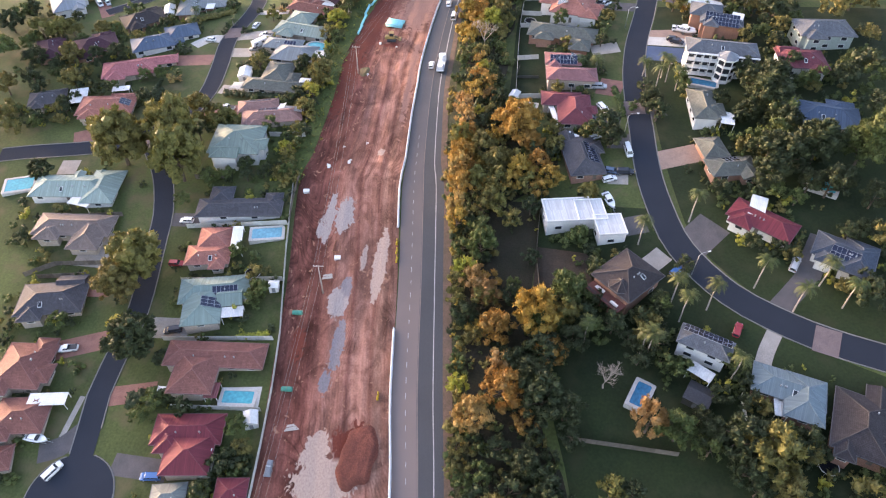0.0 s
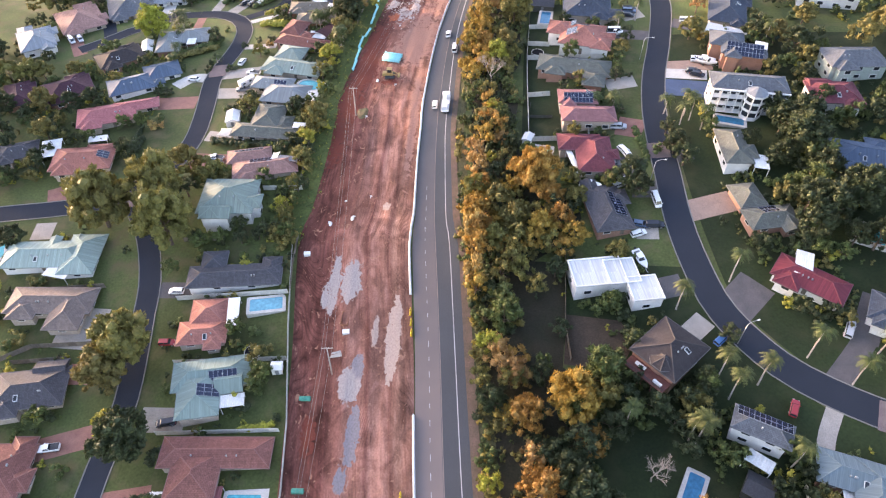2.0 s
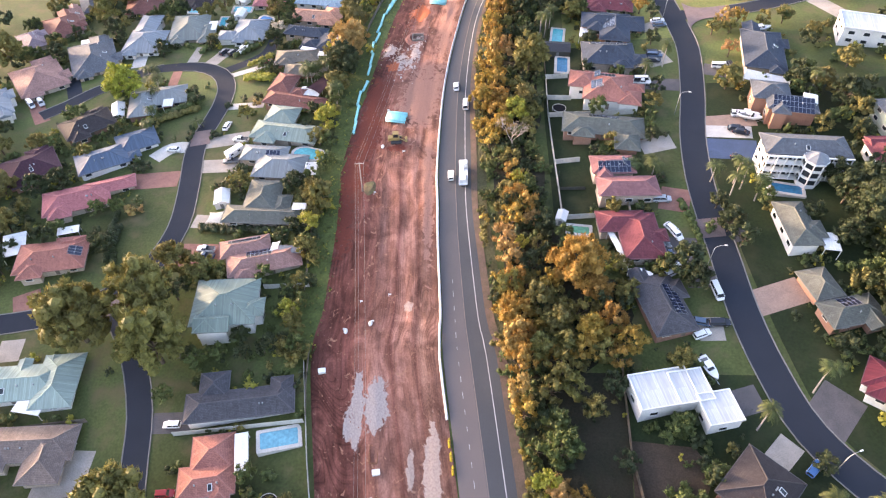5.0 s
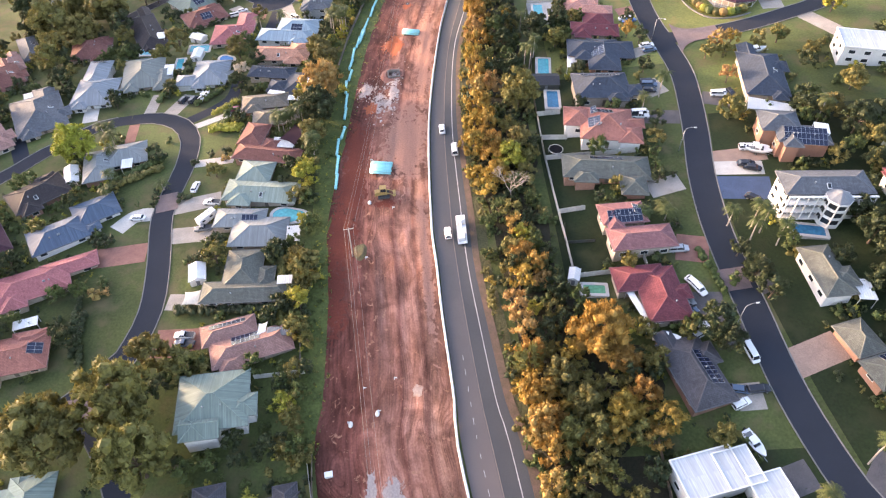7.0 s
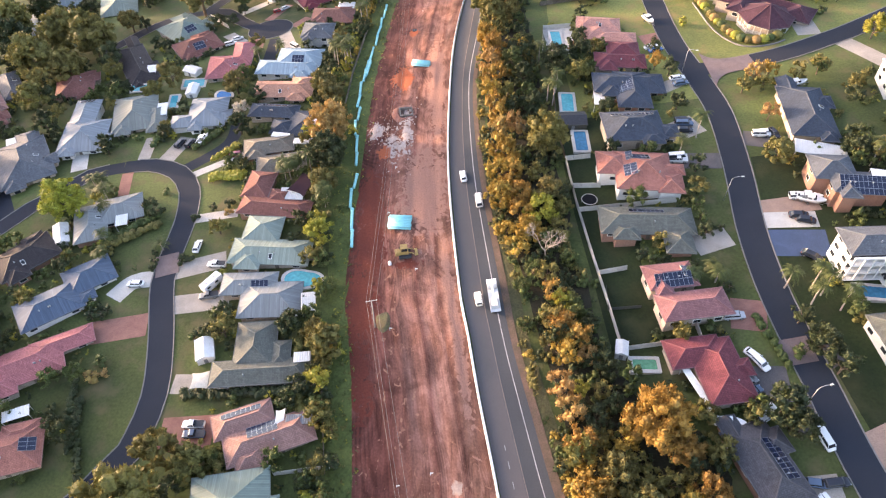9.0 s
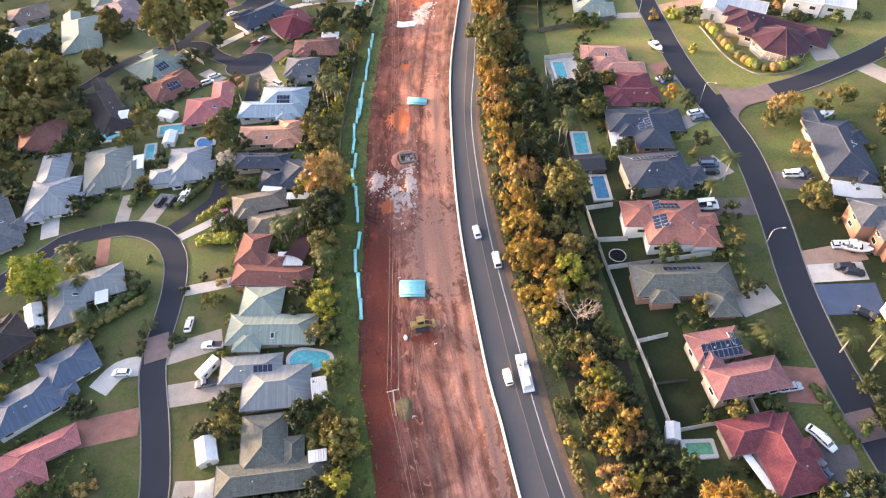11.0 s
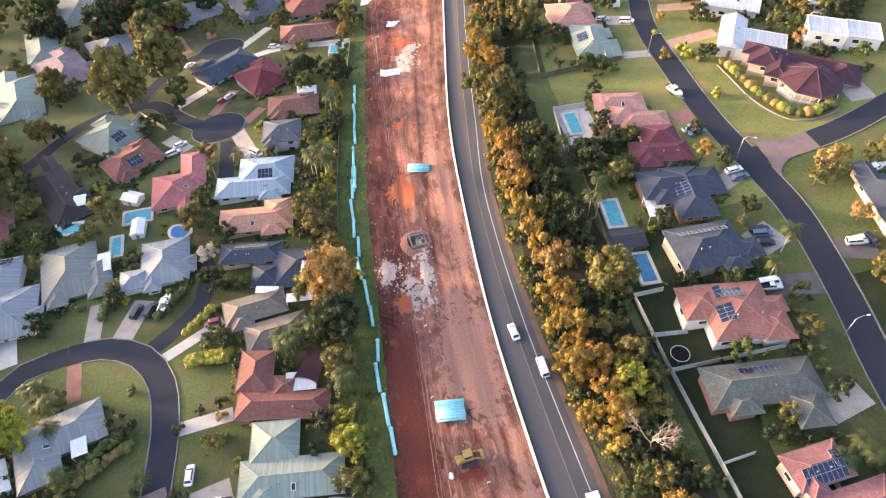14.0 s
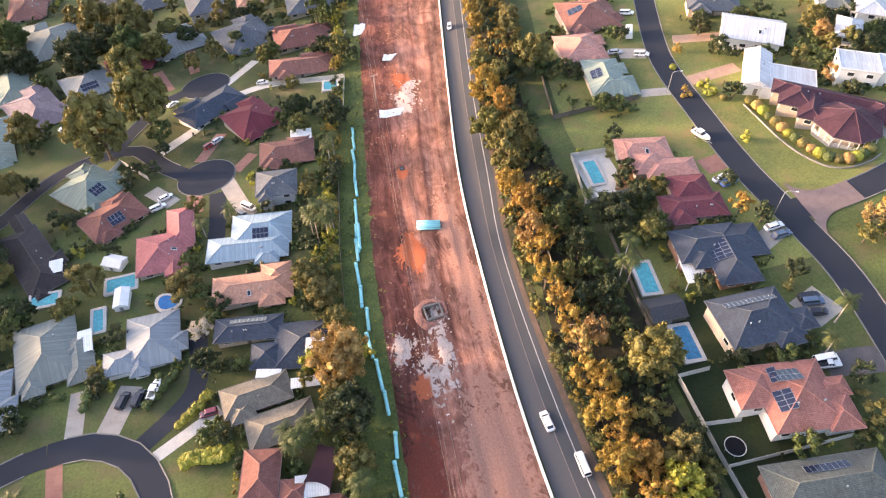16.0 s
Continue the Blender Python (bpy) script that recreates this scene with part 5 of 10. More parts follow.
# ---- works and highway ----
def clay_material():
    m = bpy.data.materials.new("red_clay")
    MATS["red_clay"] = m
    m.use_nodes = True
    n, l = m.node_tree.nodes, m.node_tree.links
    b = n["Principled BSDF"]
    b.inputs["Roughness"].default_value, b.inputs["Specular IOR Level"].default_value = 0.95, 0.15
    tc = n.new("ShaderNodeTexCoord")

    def noise_of(scale, stretch, detail=6, source="UV", warp=0.0):
        mp, t = n.new("ShaderNodeMapping"), n.new("ShaderNodeTexNoise")
        mp.inputs["Scale"].default_value = stretch
        t.inputs["Scale"].default_value, t.inputs["Detail"].default_value = scale, detail
        l.new(tc.outputs[source], mp.inputs[0])
        t.inputs["Distortion"].default_value = warp
        l.new(mp.outputs[0], t.inputs["Vector"])
        return t.outputs["Fac"]

    def ramp(fac, *stops):
        r = n.new("ShaderNodeValToRGB")
        r.color_ramp.elements[0].position, r.color_ramp.elements[0].color = stops[0][0], rgb(stops[0][1])
        r.color_ramp.elements[1].position, r.color_ramp.elements[1].color = stops[-1][0], rgb(stops[-1][1])
        for p, c in stops[1:-1]:
            r.color_ramp.elements.new(p).color = rgb(c)
        l.new(fac, r.inputs["Fac"])
        return r.outputs["Color"]

    def blend(a, c, fac, kind="MIX"):
        x = n.new("ShaderNodeMix")
        x.data_type, x.blend_type = "RGBA", kind
        if isinstance(fac, float):
            x.inputs["Factor"].default_value = fac
        else:
            l.new(fac, x.inputs["Factor"])
        l.new(a, x.inputs["A"])
        l.new(c, x.inputs["B"])
        return x.outputs["Result"]

    # from the undisturbed dark soil at the verge to the trafficked pale track beside the road
    sep = n.new("ShaderNodeSeparateXYZ")
    l.new(tc.outputs["UV"], sep.inputs[0])
    wob = n.new("ShaderNodeMath")
    wob.operation = "MULTIPLY_ADD"
    wob.inputs[1].default_value = 4.0
    l.new(noise_of(0.035, (1, 0.6, 1)), wob.inputs[0])
    l.new(sep.outputs["X"], wob.inputs[2])
    mr = n.new("ShaderNodeMapRange")
    mr.inputs["From Min"].default_value, mr.inputs["From Max"].default_value = 2.0, 31.0
    l.new(wob.outputs[0], mr.inputs["Value"])
    # The darker stops past 0.9 paint in the shadow beside the barrier.
    base = ramp(mr.outputs[0], (0.0, (0.116, 0.044, 0.033)), (0.30, (0.130, 0.048, 0.036)), (0.35, (0.186, 0.079, 0.058)), (0.42, (0.197, 0.086, 0.062)), (0.46, (0.244, 0.119, 0.088)), (0.6, (0.233, 0.110, 0.081)), (0.625, (0.153, 0.063, 0.047)), (0.66, (0.249, 0.121, 0.088)), (0.79, (0.256, 0.126, 0.091)), (0.815, (0.172, 0.074, 0.052)), (0.87, (0.256, 0.135, 0.095)), (0.93, (0.186, 0.088, 0.060)), (1.0, (0.219, 0.112, 0.082)))
    broad = ramp(noise_of(0.09, (1, 0.5, 1), 4, "UV", 0.5), (0.38, (0.3, 0.29, 0.29)), (0.62, (0.66, 0.66, 0.66)))
    c0 = blend(base, broad, 0.7, "OVERLAY")
    tracks = ramp(noise_of(0.6, (1, 0.06, 1), 9, "UV", 1.8), (0.36, (0.2, 0.18, 0.18)), (0.5, (0.5, 0.5, 0.5)), (0.64, (0.82, 0.8, 0.8)))
    c1 = blend(c0, tracks, 0.27, "OVERLAY")
    ruts = ramp(noise_of(2.2, (1, 0.018, 1), 5, "UV", 0.5), (0.38, (0.22, 0.2, 0.2)), (0.46, (0.5, 0.5, 0.5)), (0.6, (0.5, 0.5, 0.5)), (0.66, (0.72, 0.7, 0.7)))
    c1b = blend(c1, ruts, 0.15, "OVERLAY")
    patches = ramp(noise_of(0.22, (1, 0.5, 1), 12, "UV", 1.4), (0.38, (0.24, 0.2, 0.19)), (0.5, (0.5, 0.48, 0.48)), (0.62, (0.76, 0.76, 0.78)))
    # wandering tyre marks, only where machines have turned
    turn = n.new("ShaderNodeMath")
    turn.operation, turn.inputs[1].default_value = "MULTIPLY", 34.0
    l.new(noise_of(0.055, (1, 0.3, 1), 1, "UV", 1.2), turn.inputs[0])
    fold = n.new("ShaderNodeMath")
    fold.operation, fold.inputs[1].default_value = "PINGPONG", 0.5
    l.new(turn.outputs[0], fold.inputs[0])
    marks = ramp(fold.outputs[0], (0.0, (0.2, 0.18, 0.17)), (0.14, (0.5, 0.5, 0.5)), (0.3, (0.5, 0.5, 0.5)), (0.5, (0.68, 0.67, 0.67)))
    where = ramp(noise_of(0.075, (1, 0.45, 1), 5, "UV", 0.8), (0.46, (0.06, 0.06, 0.06)), (0.58, (0.6, 0.6, 0.6)))
    c1c = blend(c1b, marks, where, "OVERLAY")
    c2 = blend(c1c, patches, 0.55, "OVERLAY")
    grit = ramp(noise_of(2.6, (1, 0.7, 1), 8), (0.34, (0.28, 0.26, 0.26)), (0.66, (0.72, 0.72, 0.72)))
    c3 = blend(c2, grit, 0.32, "OVERLAY")
    at = n.new("ShaderNodeAttribute")
    at.attribute_name = "soil"
    sm = n.new("ShaderNodeMath")
    sm.operation, sm.inputs[1].default_value = "MULTIPLY_ADD", 2.6
    l.new(noise_of(0.62, (1, 0.7, 1), 12, "UV", 1.2), sm.inputs[0])
    l.new(at.outputs["Alpha"], sm.inputs[2])
    cover = n.new("ShaderNodeMapRange")
    cover.interpolation_type = "SMOOTHSTEP"
    cover.inputs["From Min"].default_value, cover.inputs["From Max"].default_value = 1.58, 1.84
    l.new(sm.outputs[0], cover.inputs["Value"])
    tinted = blend(at.outputs["Color"], grit, 0.3, "OVERLAY")
    c4 = blend(c3, tinted, cover.outputs[0])
    l.new(c4, b.inputs["Base Color"])
    bp = n.new("ShaderNodeBump")
    bp.inputs["Strength"].default_value, bp.inputs["Distance"].default_value = 0.55, 0.35
    l.new(noise_of(0.7, (1, 0.16, 1), 7), bp.inputs["Height"])
    bp2 = n.new("ShaderNodeBump")
    bp2.inputs["Strength"].default_value, bp2.inputs["Distance"].default_value = 0.35, 0.12
    l.new(noise_of(1.8, (1, 1, 1), 6), bp2.inputs["Height"])
    l.new(bp.outputs["Normal"], bp2.inputs["Normal"])
    l.new(bp2.outputs["Normal"], b.inputs["Normal"])
    return m


SOIL_EDGE = material("shoulder_dirt", (0.16, 0.10, 0.075), (0.10, 0.075, 0.05), rough=0.95, coarse=0.5, fine=4, bump=0.4)
CLAY = clay_material()
PATCHES = []
SOIL_TINT = {"gravel": (0.31, 0.262, 0.242), "sand": (0.37, 0.27, 0.22), "chalk": (0.42, 0.34, 0.30), "blue": (0.19, 0.17, 0.18), "ochre": (0.34, 0.095, 0.045), "sandpink": (0.30, 0.155, 0.115), "darkclay": (0.13, 0.035, 0.024)}


def soil_at(x, y):
    """Colour and cover of the dumped material that lies at a point of the works."""
    best, tint = 0.0, (0.3, 0.15, 0.1)
    for k, (px, py, rx, ry, kind) in enumerate(PATCHES):
        dx, dy = (x - px + 0.09 * (y - py) * (py < 200)) / rx, (y - py) / ry
        d = math.sqrt(dx * dx + dy * dy)
        if d > 2.0:
            continue
        f = (1.25 - d if kind in ("chalk", "ochre", "sandpink", "darkclay") else 2.4 - 2 * d) + (0.85 if kind in ("chalk", "ochre") else 0.3) * noise.noise(Vector((x * 0.28, y * 0.17, k * 2.7)))
        if f > best:
            best, tint = f, SOIL_TINT[kind]
    return tint, min(1.0, best)


def rut(f, s, x, y):
    """Windrows, wheel ruts and lumps of the worked soil."""
    edge = min(f, 1 - f) * 9
    v = 0.35 * noise.noise(Vector((f * 9, s * 0.02, 0))) + 0.22 * noise.noise(Vector((x * 0.25, y * 0.08, 3))) + 0.12 * noise.noise(Vector((x * 0.7, y * 0.5, 7)))
    return max(0.0, 0.35 + v) * min(1.0, edge)


def build_works():
    rows = spline(WORKS, 1.3)
    ob = strip("excavated_ground", rows, 48, 0.10, CLAY, "bare red clay roadworks scored by wheel tracks and blade marks", "ground", rut)
    me = ob.data
    layer = me.uv_layers.new(name="run")
    s, w = 0.0, 49
    along, wide = [], []
    for i, r in enumerate(rows):
        s += np.linalg.norm(r[:2] - rows[i - 1][:2]) if i else 0
        along.append(s)
    for p in me.polygons:
        for li, vi in zip(p.loop_indices, p.vertices):
            layer.data[li].uv = ((vi % w) / 48 * 29.0, along[vi // w])
    soil = me.attributes.new("soil", "FLOAT_COLOR", "POINT")
    for i, v in enumerate(me.vertices):
        tint, f = soil_at(v.co.x, v.co.y)
        soil.data[i].color = (tint[0], tint[1], tint[2], f)
    # highway
    hrows = spline(HIGHWAY, 3.0)
    old = [np.r_[r[:2] + (r[2:] - r[:2]) * 0.43, r[:2] + (r[2:] - r[:2]) * 0.87] for r in hrows]
    dusty = [np.r_[r[:2], r[:2] + (r[2:] - r[:2]) * 0.43] for r in hrows]
    strip("road_shoulder", [np.r_[r[:2] + (r[2:] - r[:2]) * 0.87, r[2:] + (r[2:] - r[:2]) * 0.03] for r in hrows], 2, 0.14, SOIL_EDGE, "bare brown dirt shoulder of the highway", "road shoulder")
    strip("road", old, 5, 0.16, ASPHALT, "grey asphalt highway carriageway with worn wheel tracks", "highway")
    strip("road", dusty, 2, 0.16, DUSTY, "clay-dusted asphalt shoulder of the highway", "highway")

    def painted(f0, width, mat, dash=None, words="white painted edge line"):
        g, run = Geo(), 0.0
        for i in range(len(hrows) - 1):
            a, b = hrows[i], hrows[i + 1]
            seg = np.linalg.norm(b[:2] - a[:2])
            steps = 6 if dash else 1
            for k in range(steps):
                t0, t1 = k / steps, (k + 1) / steps
                if dash and (a[1] > 165 or int((run + seg * t0) / dash) % 3):
                    continue
                q = []
                for t, o in ((t0, 0), (t0, width), (t1, width), (t1, 0)):
                    r = a + (b - a) * t
                    d = r[2:] - r[:2]
                    p = r[:2] + d * f0 + d / np.linalg.norm(d) * o
                    q.append((p[0], p[1], gz(p[0], p[1]) + 0.168))
                g.quad(*q)
            run += seg
        tagged(new("road_marking", g.mesh("road_marking", mat)), words, "road marking", kind="structure")

    painted(0.24, 0.12, LINE_WHITE, 1.3, "white dashed lane line")
    painted(0.435, 0.2, LINE_TAN, None, "worn centre line of the highway")
    painted(0.70, 0.2, LINE_WHITE)
    # barrier along the works side
    bar = shared("barrier", lambda: Geo().loft([[(x, y, z) for y, z in ((-0.3, 0), (-0.28, 0.12), (-0.1, 0.4), (-0.08, 0.95), (0.08, 0.95), (0.1, 0.4), (0.28, 0.12), (0.3, 0))] for x in (0.02, 3.96)]).mesh("barrier", WHITE))
    line = spline([r[:2] for r in WORKS_BARRIER], 4.0)
    for a, b in zip(line, line[1:]):
        if 95 < a[1] < 128:
            continue
        ang = math.degrees(math.atan2(b[1] - a[1], b[0] - a[0]))
        tilt = -math.degrees(math.atan2(gz(b[0], b[1]) - gz(a[0], a[1]), 4.0))
        ob = new("barrier", bar)
        ob.matrix_basis = pose(a[0], a[1], gz(a[0], a[1]) + 0.14, 0, tilt, ang) @ Matrix.Diagonal((np.linalg.norm(b - a) / 4.0, 1, 1, 1))
        tagged(ob, "white concrete road safety barrier beside the highway", "barrier", "barriers along the works")
    vrows = spline(VERGE, 3.0)
    strip("verge", [np.r_[r[:2], r[2:] + (r[2:] - r[:2]) * 0.12] for r in vrows], 6, 0.05, VERGE_GRASS, "rough green grass verge beside the works", "verge", lambda f, s, x, y: 0.22 * abs(noise.noise(Vector((x * 0.5, y * 0.5, 0)))))
    grows = spline(sorted(GROVE, key=lambda r: r[1]), 4.0)
    strip("verge", [np.r_[hr[2:], hr[2:] + (hr[2:] - hr[:2]) * 0.28] for hr in hrows], 2, 0.06, ROUGH_GRASS, "grassy edge between the highway and the trees", "verge")
    strip("leaf_litter", [np.r_[r[:2] + (r[2:] - r[:2]) * 0.08, r[2:]] for r in grows], 5, 0.03, SHADE_LITTER, "leaf litter under the roadside trees, shade put into its colour", "ground")
    return grows


def grove(rows):
    """The belt of roadside trees: low understorey all along, tall trees at random at its two far ends."""
    rng = random.Random(21)
    placed = []
    for _ in range(5200):
        r = rows[rng.randrange(len(rows))]
        f = rng.random()
        p = r[:2] + (r[2:] - r[:2]) * f + np.array((rng.uniform(-1.5, 1.5), rng.uniform(-1.5, 1.5)))
        y = p[1]
        if 60 < y < 372:
            if rng.random() < 0.4 and not (100 < y < 136 and p[0] > -9) and free_spot(p[0], y, 0.8):
                PLANTING.setdefault(rng.choice(("dark", "dark", "green", "gum") if f > 0.3 else ("green", "gum", "dark")), []).append((p[0], y, rng.choice((0.8, 1.1, 1.5, 1.9))))
            continue
        rad = rng.choice((2.4, 3.0, 3.6, 4.2))
        if any((p[0] - q[0]) ** 2 + (p[1] - q[1]) ** 2 < ((rad + q[2]) * 0.56) ** 2 for q in placed):
            continue
        placed.append((p[0], y, rad))
        FAR_TREES.setdefault(rng.choice(("gold", "gum", "gold", "gum", "dark") if y > 200 else ("dark", "green", "gum")), []).append((p[0], y, rad))


FAR_TREES, PLANTING = {}, {}


def joined(name, items, mesh_of, mat, label, category):
    """Many crowns of one leaf colour in one mesh."""
    rng = random.Random(len(items) * 3 + len(name))
    vs, fs, base = [], [], 0
    for x, y, r in items:
        me, ref, hgt = mesh_of(r, rng.randrange(3))
        co = np.empty(len(me.vertices) * 3, dtype=np.float32)
        me.vertices.foreach_get("co", co)
        co = co.reshape(-1, 3).copy()
        a, s = rng.uniform(0, 6.28), r / ref
        sz = s * rng.uniform(0.9, 1.35)
        ca, sa = math.cos(a), math.sin(a)
        xy = co[:, :2] @ np.array(((ca, sa), (-sa, ca)), dtype=np.float32) * s
        vs.append(np.c_[xy[:, 0] + x, xy[:, 1] + y, co[:, 2] * sz + gz(x, y) + hgt * sz])
        n = len(me.polygons)
        loops = np.empty(len(me.loops), dtype=np.int32)
        me.loops.foreach_get("vertex_index", loops)
        fs.append(loops.reshape(n, -1) + base)
        base += len(co)
    v, f = np.concatenate(vs), np.concatenate(fs)
    me = bpy.data.meshes.new(name)
    me.vertices.add(len(v))
    me.vertices.foreach_set("co", v.astype(np.float32).ravel())
    me.loops.add(f.size)
    me.loops.foreach_set("vertex_index", f.astype(np.int32).ravel())
    me.polygons.add(len(f))
    me.polygons.foreach_set("loop_start", np.arange(0, f.size, f.shape[1], dtype=np.int32))
    me.materials.append(mat)
    me.update(calc_edges=True)
    tagged(new(name, me), label, category, kind="stuff")


def crown_for(kind, most=8):
    def pick(r, variant):
        ref = 8 if r > 6.2 and most > 5 else 5 if r > 3.8 and most > 3 else 3 if r > 2.0 else 1.8 if r > 1.1 else 1.0
        return shared(("crown", kind, ref, variant), lambda: crown_mesh(kind, ref, 100 + variant * 7 + int(ref * 10))), ref, ref * 0.95 if ref > 2 else ref * 0.6
    return pick


def build_far_trees():
    words = {"gold": "sun-tinted gold", "gum": "olive-green", "dark": "deep green", "lime": "lime-green", "rust": "rust-orange", "green": "fresh green"}
    stems = Geo()
    for kind, items in FAR_TREES.items():
        joined("roadside_trees", items, crown_for(kind), LEAVES[kind], f"belt of {words[kind]} leafy trees beside the highway", "trees")
        for x, y, r in items:
            z = gz(x, y)
            stems.tube([(x, y, z - 0.5), (x + 0.1, y, z + r * 0.6), (x + 0.2, y + 0.1, z + r * 1.1)], [0.05 * r + 0.05, 0.04 * r + 0.03, 0.03], 6)
    tagged(new("roadside_trunks", stems.mesh("roadside_trunks", BARK)), "slim brown trunks of the roadside tree belt", "trunks", kind="stuff")
    # Also holds the unseen wood that keeps low sun off the ground.
    for kind, items in PLANTING.items():
        joined("garden_planting", items, crown_for(kind, 3), LEAVES[kind], f"{words[kind]} shrubs and trees of the gardens, with any unseen shade wood", "shrubs")


def fringe():
    """Trees of the gardens and woods at the edges of the suburb. The last wood lies out of view, added to block the low
    sun.
    """
    rng = random.Random(404)
    for x0, x1, y0, y1, n in ((-330, -165, 150, 420, 85), (-330, -215, 420, 680, 70), (62, 150, 60, 230, 90), (95, 170, 230, 420, 40), (-200, 110, 545, 700, 60), (-250, -110, 460, 570, 12), (-380, -60, 570, 720, 60)):
        for _ in range(n):
            x, y, r = rng.uniform(x0, x1), rng.uniform(y0, y1), rng.choice((2.6, 3.4, 4.2, 5.2)) if y1 < 600 else rng.choice((4.2, 5.2, 6.0))
            if free_spot(x, y, r * 0.7) and not in_strip(x, y, WORKS, 3) and not in_strip(x, y, HIGHWAY, 3) and not on_road(x, y, None, 3):
                PLANTING.setdefault(rng.choice(("dark", "green", "gum", "gum", "green")), []).append((x, y, r))


def free_spot(x, y, margin):
    """True on open garden ground: off roads, drives, pools, houses and the works."""
    if on_road(x, y, None, 1.2 + margin):
        return False
    for line, w in DRIVES:
        if min((x - p[0]) ** 2 + (y - p[1]) ** 2 for p in line) < (w / 2 + 0.3 + margin) ** 2:
            return False
    for px, py, r in POOLS:
        if (x - px) ** 2 + (y - py) ** 2 < (r + margin) ** 2:
            return False
    for hx, hy, rot, wings in HOUSES:
        if abs(hx - x) + abs(hy - y) > 60:
            continue
        ca, sa = math.cos(radians(rot)), math.sin(radians(rot))
        lx, ly = (x - hx) * ca + (y - hy) * sa, -(x - hx) * sa + (y - hy) * ca
        if any(abs(lx - q[0]) < q[2] / 2 + margin * 0.6 and abs(ly - q[1]) < q[3] / 2 + margin * 0.6 for q in wings):
            return False
    return True


def in_strip(x, y, rows, grow=0.0):
    for a, b in zip(rows, rows[1:]):
        if min(a[1], a[3]) <= y <= max(b[1], b[3]):
            t = (y - a[1]) / (b[1] - a[1] + 1e-6)
            l, r = a[0] + (b[0] - a[0]) * t, a[2] + (b[2] - a[2]) * t
            if l - grow < x < r + grow:
                return True
    return False


def plant_gardens():
    """Shrubs and small trees round every house, thick at the back and sides and thin towards the street."""
    rng = random.Random(77)

    def put(x, y, r, kind):
        PLANTING.setdefault(kind, []).append((x, y, r))

    for hx, hy, rot, wings in HOUSES:
        ca, sa = math.cos(radians(rot)), math.sin(radians(rot))
        for _ in range(46 if hy > 330 and hx < -60 else 72):
            q = rng.choice(wings)
            side = rng.randrange(4)
            out_ = rng.choice((0.9, 1.0, 1.4, 2.0, 3.2, 4.5, 6.5, 8.5))
            u = rng.uniform(-0.62, 0.62)
            if side % 2:
                lx, ly = q[0] + u * q[2], q[1] + (q[3] / 2 + out_) * (1 if side == 1 else -1)
            else:
                lx, ly = q[0] + (q[2] / 2 + out_) * (1 if side == 0 else -1), q[1] + u * q[3]
            x, y = hx + lx * ca - ly * sa, hy + lx * sa + ly * ca
            r = rng.choice((0.6, 0.8, 0.9, 1.0, 1.2, 1.5)) if out_ < 3 else rng.choice((0.8, 1.0, 1.3, 1.6, 2.0, 2.6, 3.0))
            if not free_spot(x, y, r * 0.55) or in_strip(x, y, WORKS, 2) or in_strip(x, y, HIGHWAY, 3):
                continue
            if on_road(x, y, None, 9.5) and rng.random() < 0.9 or -13 < x < -2 and 186 < y < 246 or 30 < x < 50 and 283 < y < 346 or 30 < x < 66 and 283 < y < 301:
                continue
            put(x, y, r, rng.choice(("dark", "dark", "green", "green", "gum", "lime", "dark", "green") if r < 2.2 else ("dark", "gum", "green", "dark", "green")))
    # a row of bushes against the back fences by the works, and one behind the tree belt
    for row in spline(VERGE, 1.6):
        for k in range(2):
            x, y, r = row[0] - rng.uniform(0.3, 5.5), row[1] + rng.uniform(-1, 1), rng.choice((1.0, 1.4, 1.9, 2.3, 2.7))
            if rng.random() < 0.62 and free_spot(x, y, r * 0.4) and not in_strip(x, y, WORKS, 2):
                put(x, y, r, rng.choice(("gum", "green", "gum", "lime", "dark", "green", "gold")))
    for row in spline(VERGE, 1.0):
        for k in range(3):
            f = rng.uniform(0.1, 1.25)
            put(row[0] + (row[2] - row[0]) * f, row[1] + rng.uniform(-1, 1), rng.uniform(0.22, 0.5), rng.choice(("green", "green", "lime", "gum")))
    for row in spline(HIGHWAY, 1.5):
        if 60 < row[1] < 420:
            d = (row[2:] - row[:2]) / np.linalg.norm(row[2:] - row[:2])
            x, y = row[2:] + d * rng.uniform(0.6, 2.6)
            if rng.random() < (0.75 if y > 212 or y < 185 else 0.25):
                put(x, y, rng.choice((0.7, 1.0, 1.3, 1.6)), rng.choice(("gum", "gold", "gum", "green", "gold")))
    for row in spline(sorted(GROVE, key=lambda r: r[1]), 2.0):
        for k in range(2):
            x, y, r = row[2] + rng.uniform(-5.0, -1.0), row[1] + rng.uniform(-1, 1), rng.choice((1.0, 1.4, 1.9, 2.5))
            if rng.random() < 0.42 and free_spot(x, y, r * 0.5):
                put(x, y, r, rng.choice(("dark", "green", "dark", "dark", "gum", "green")))


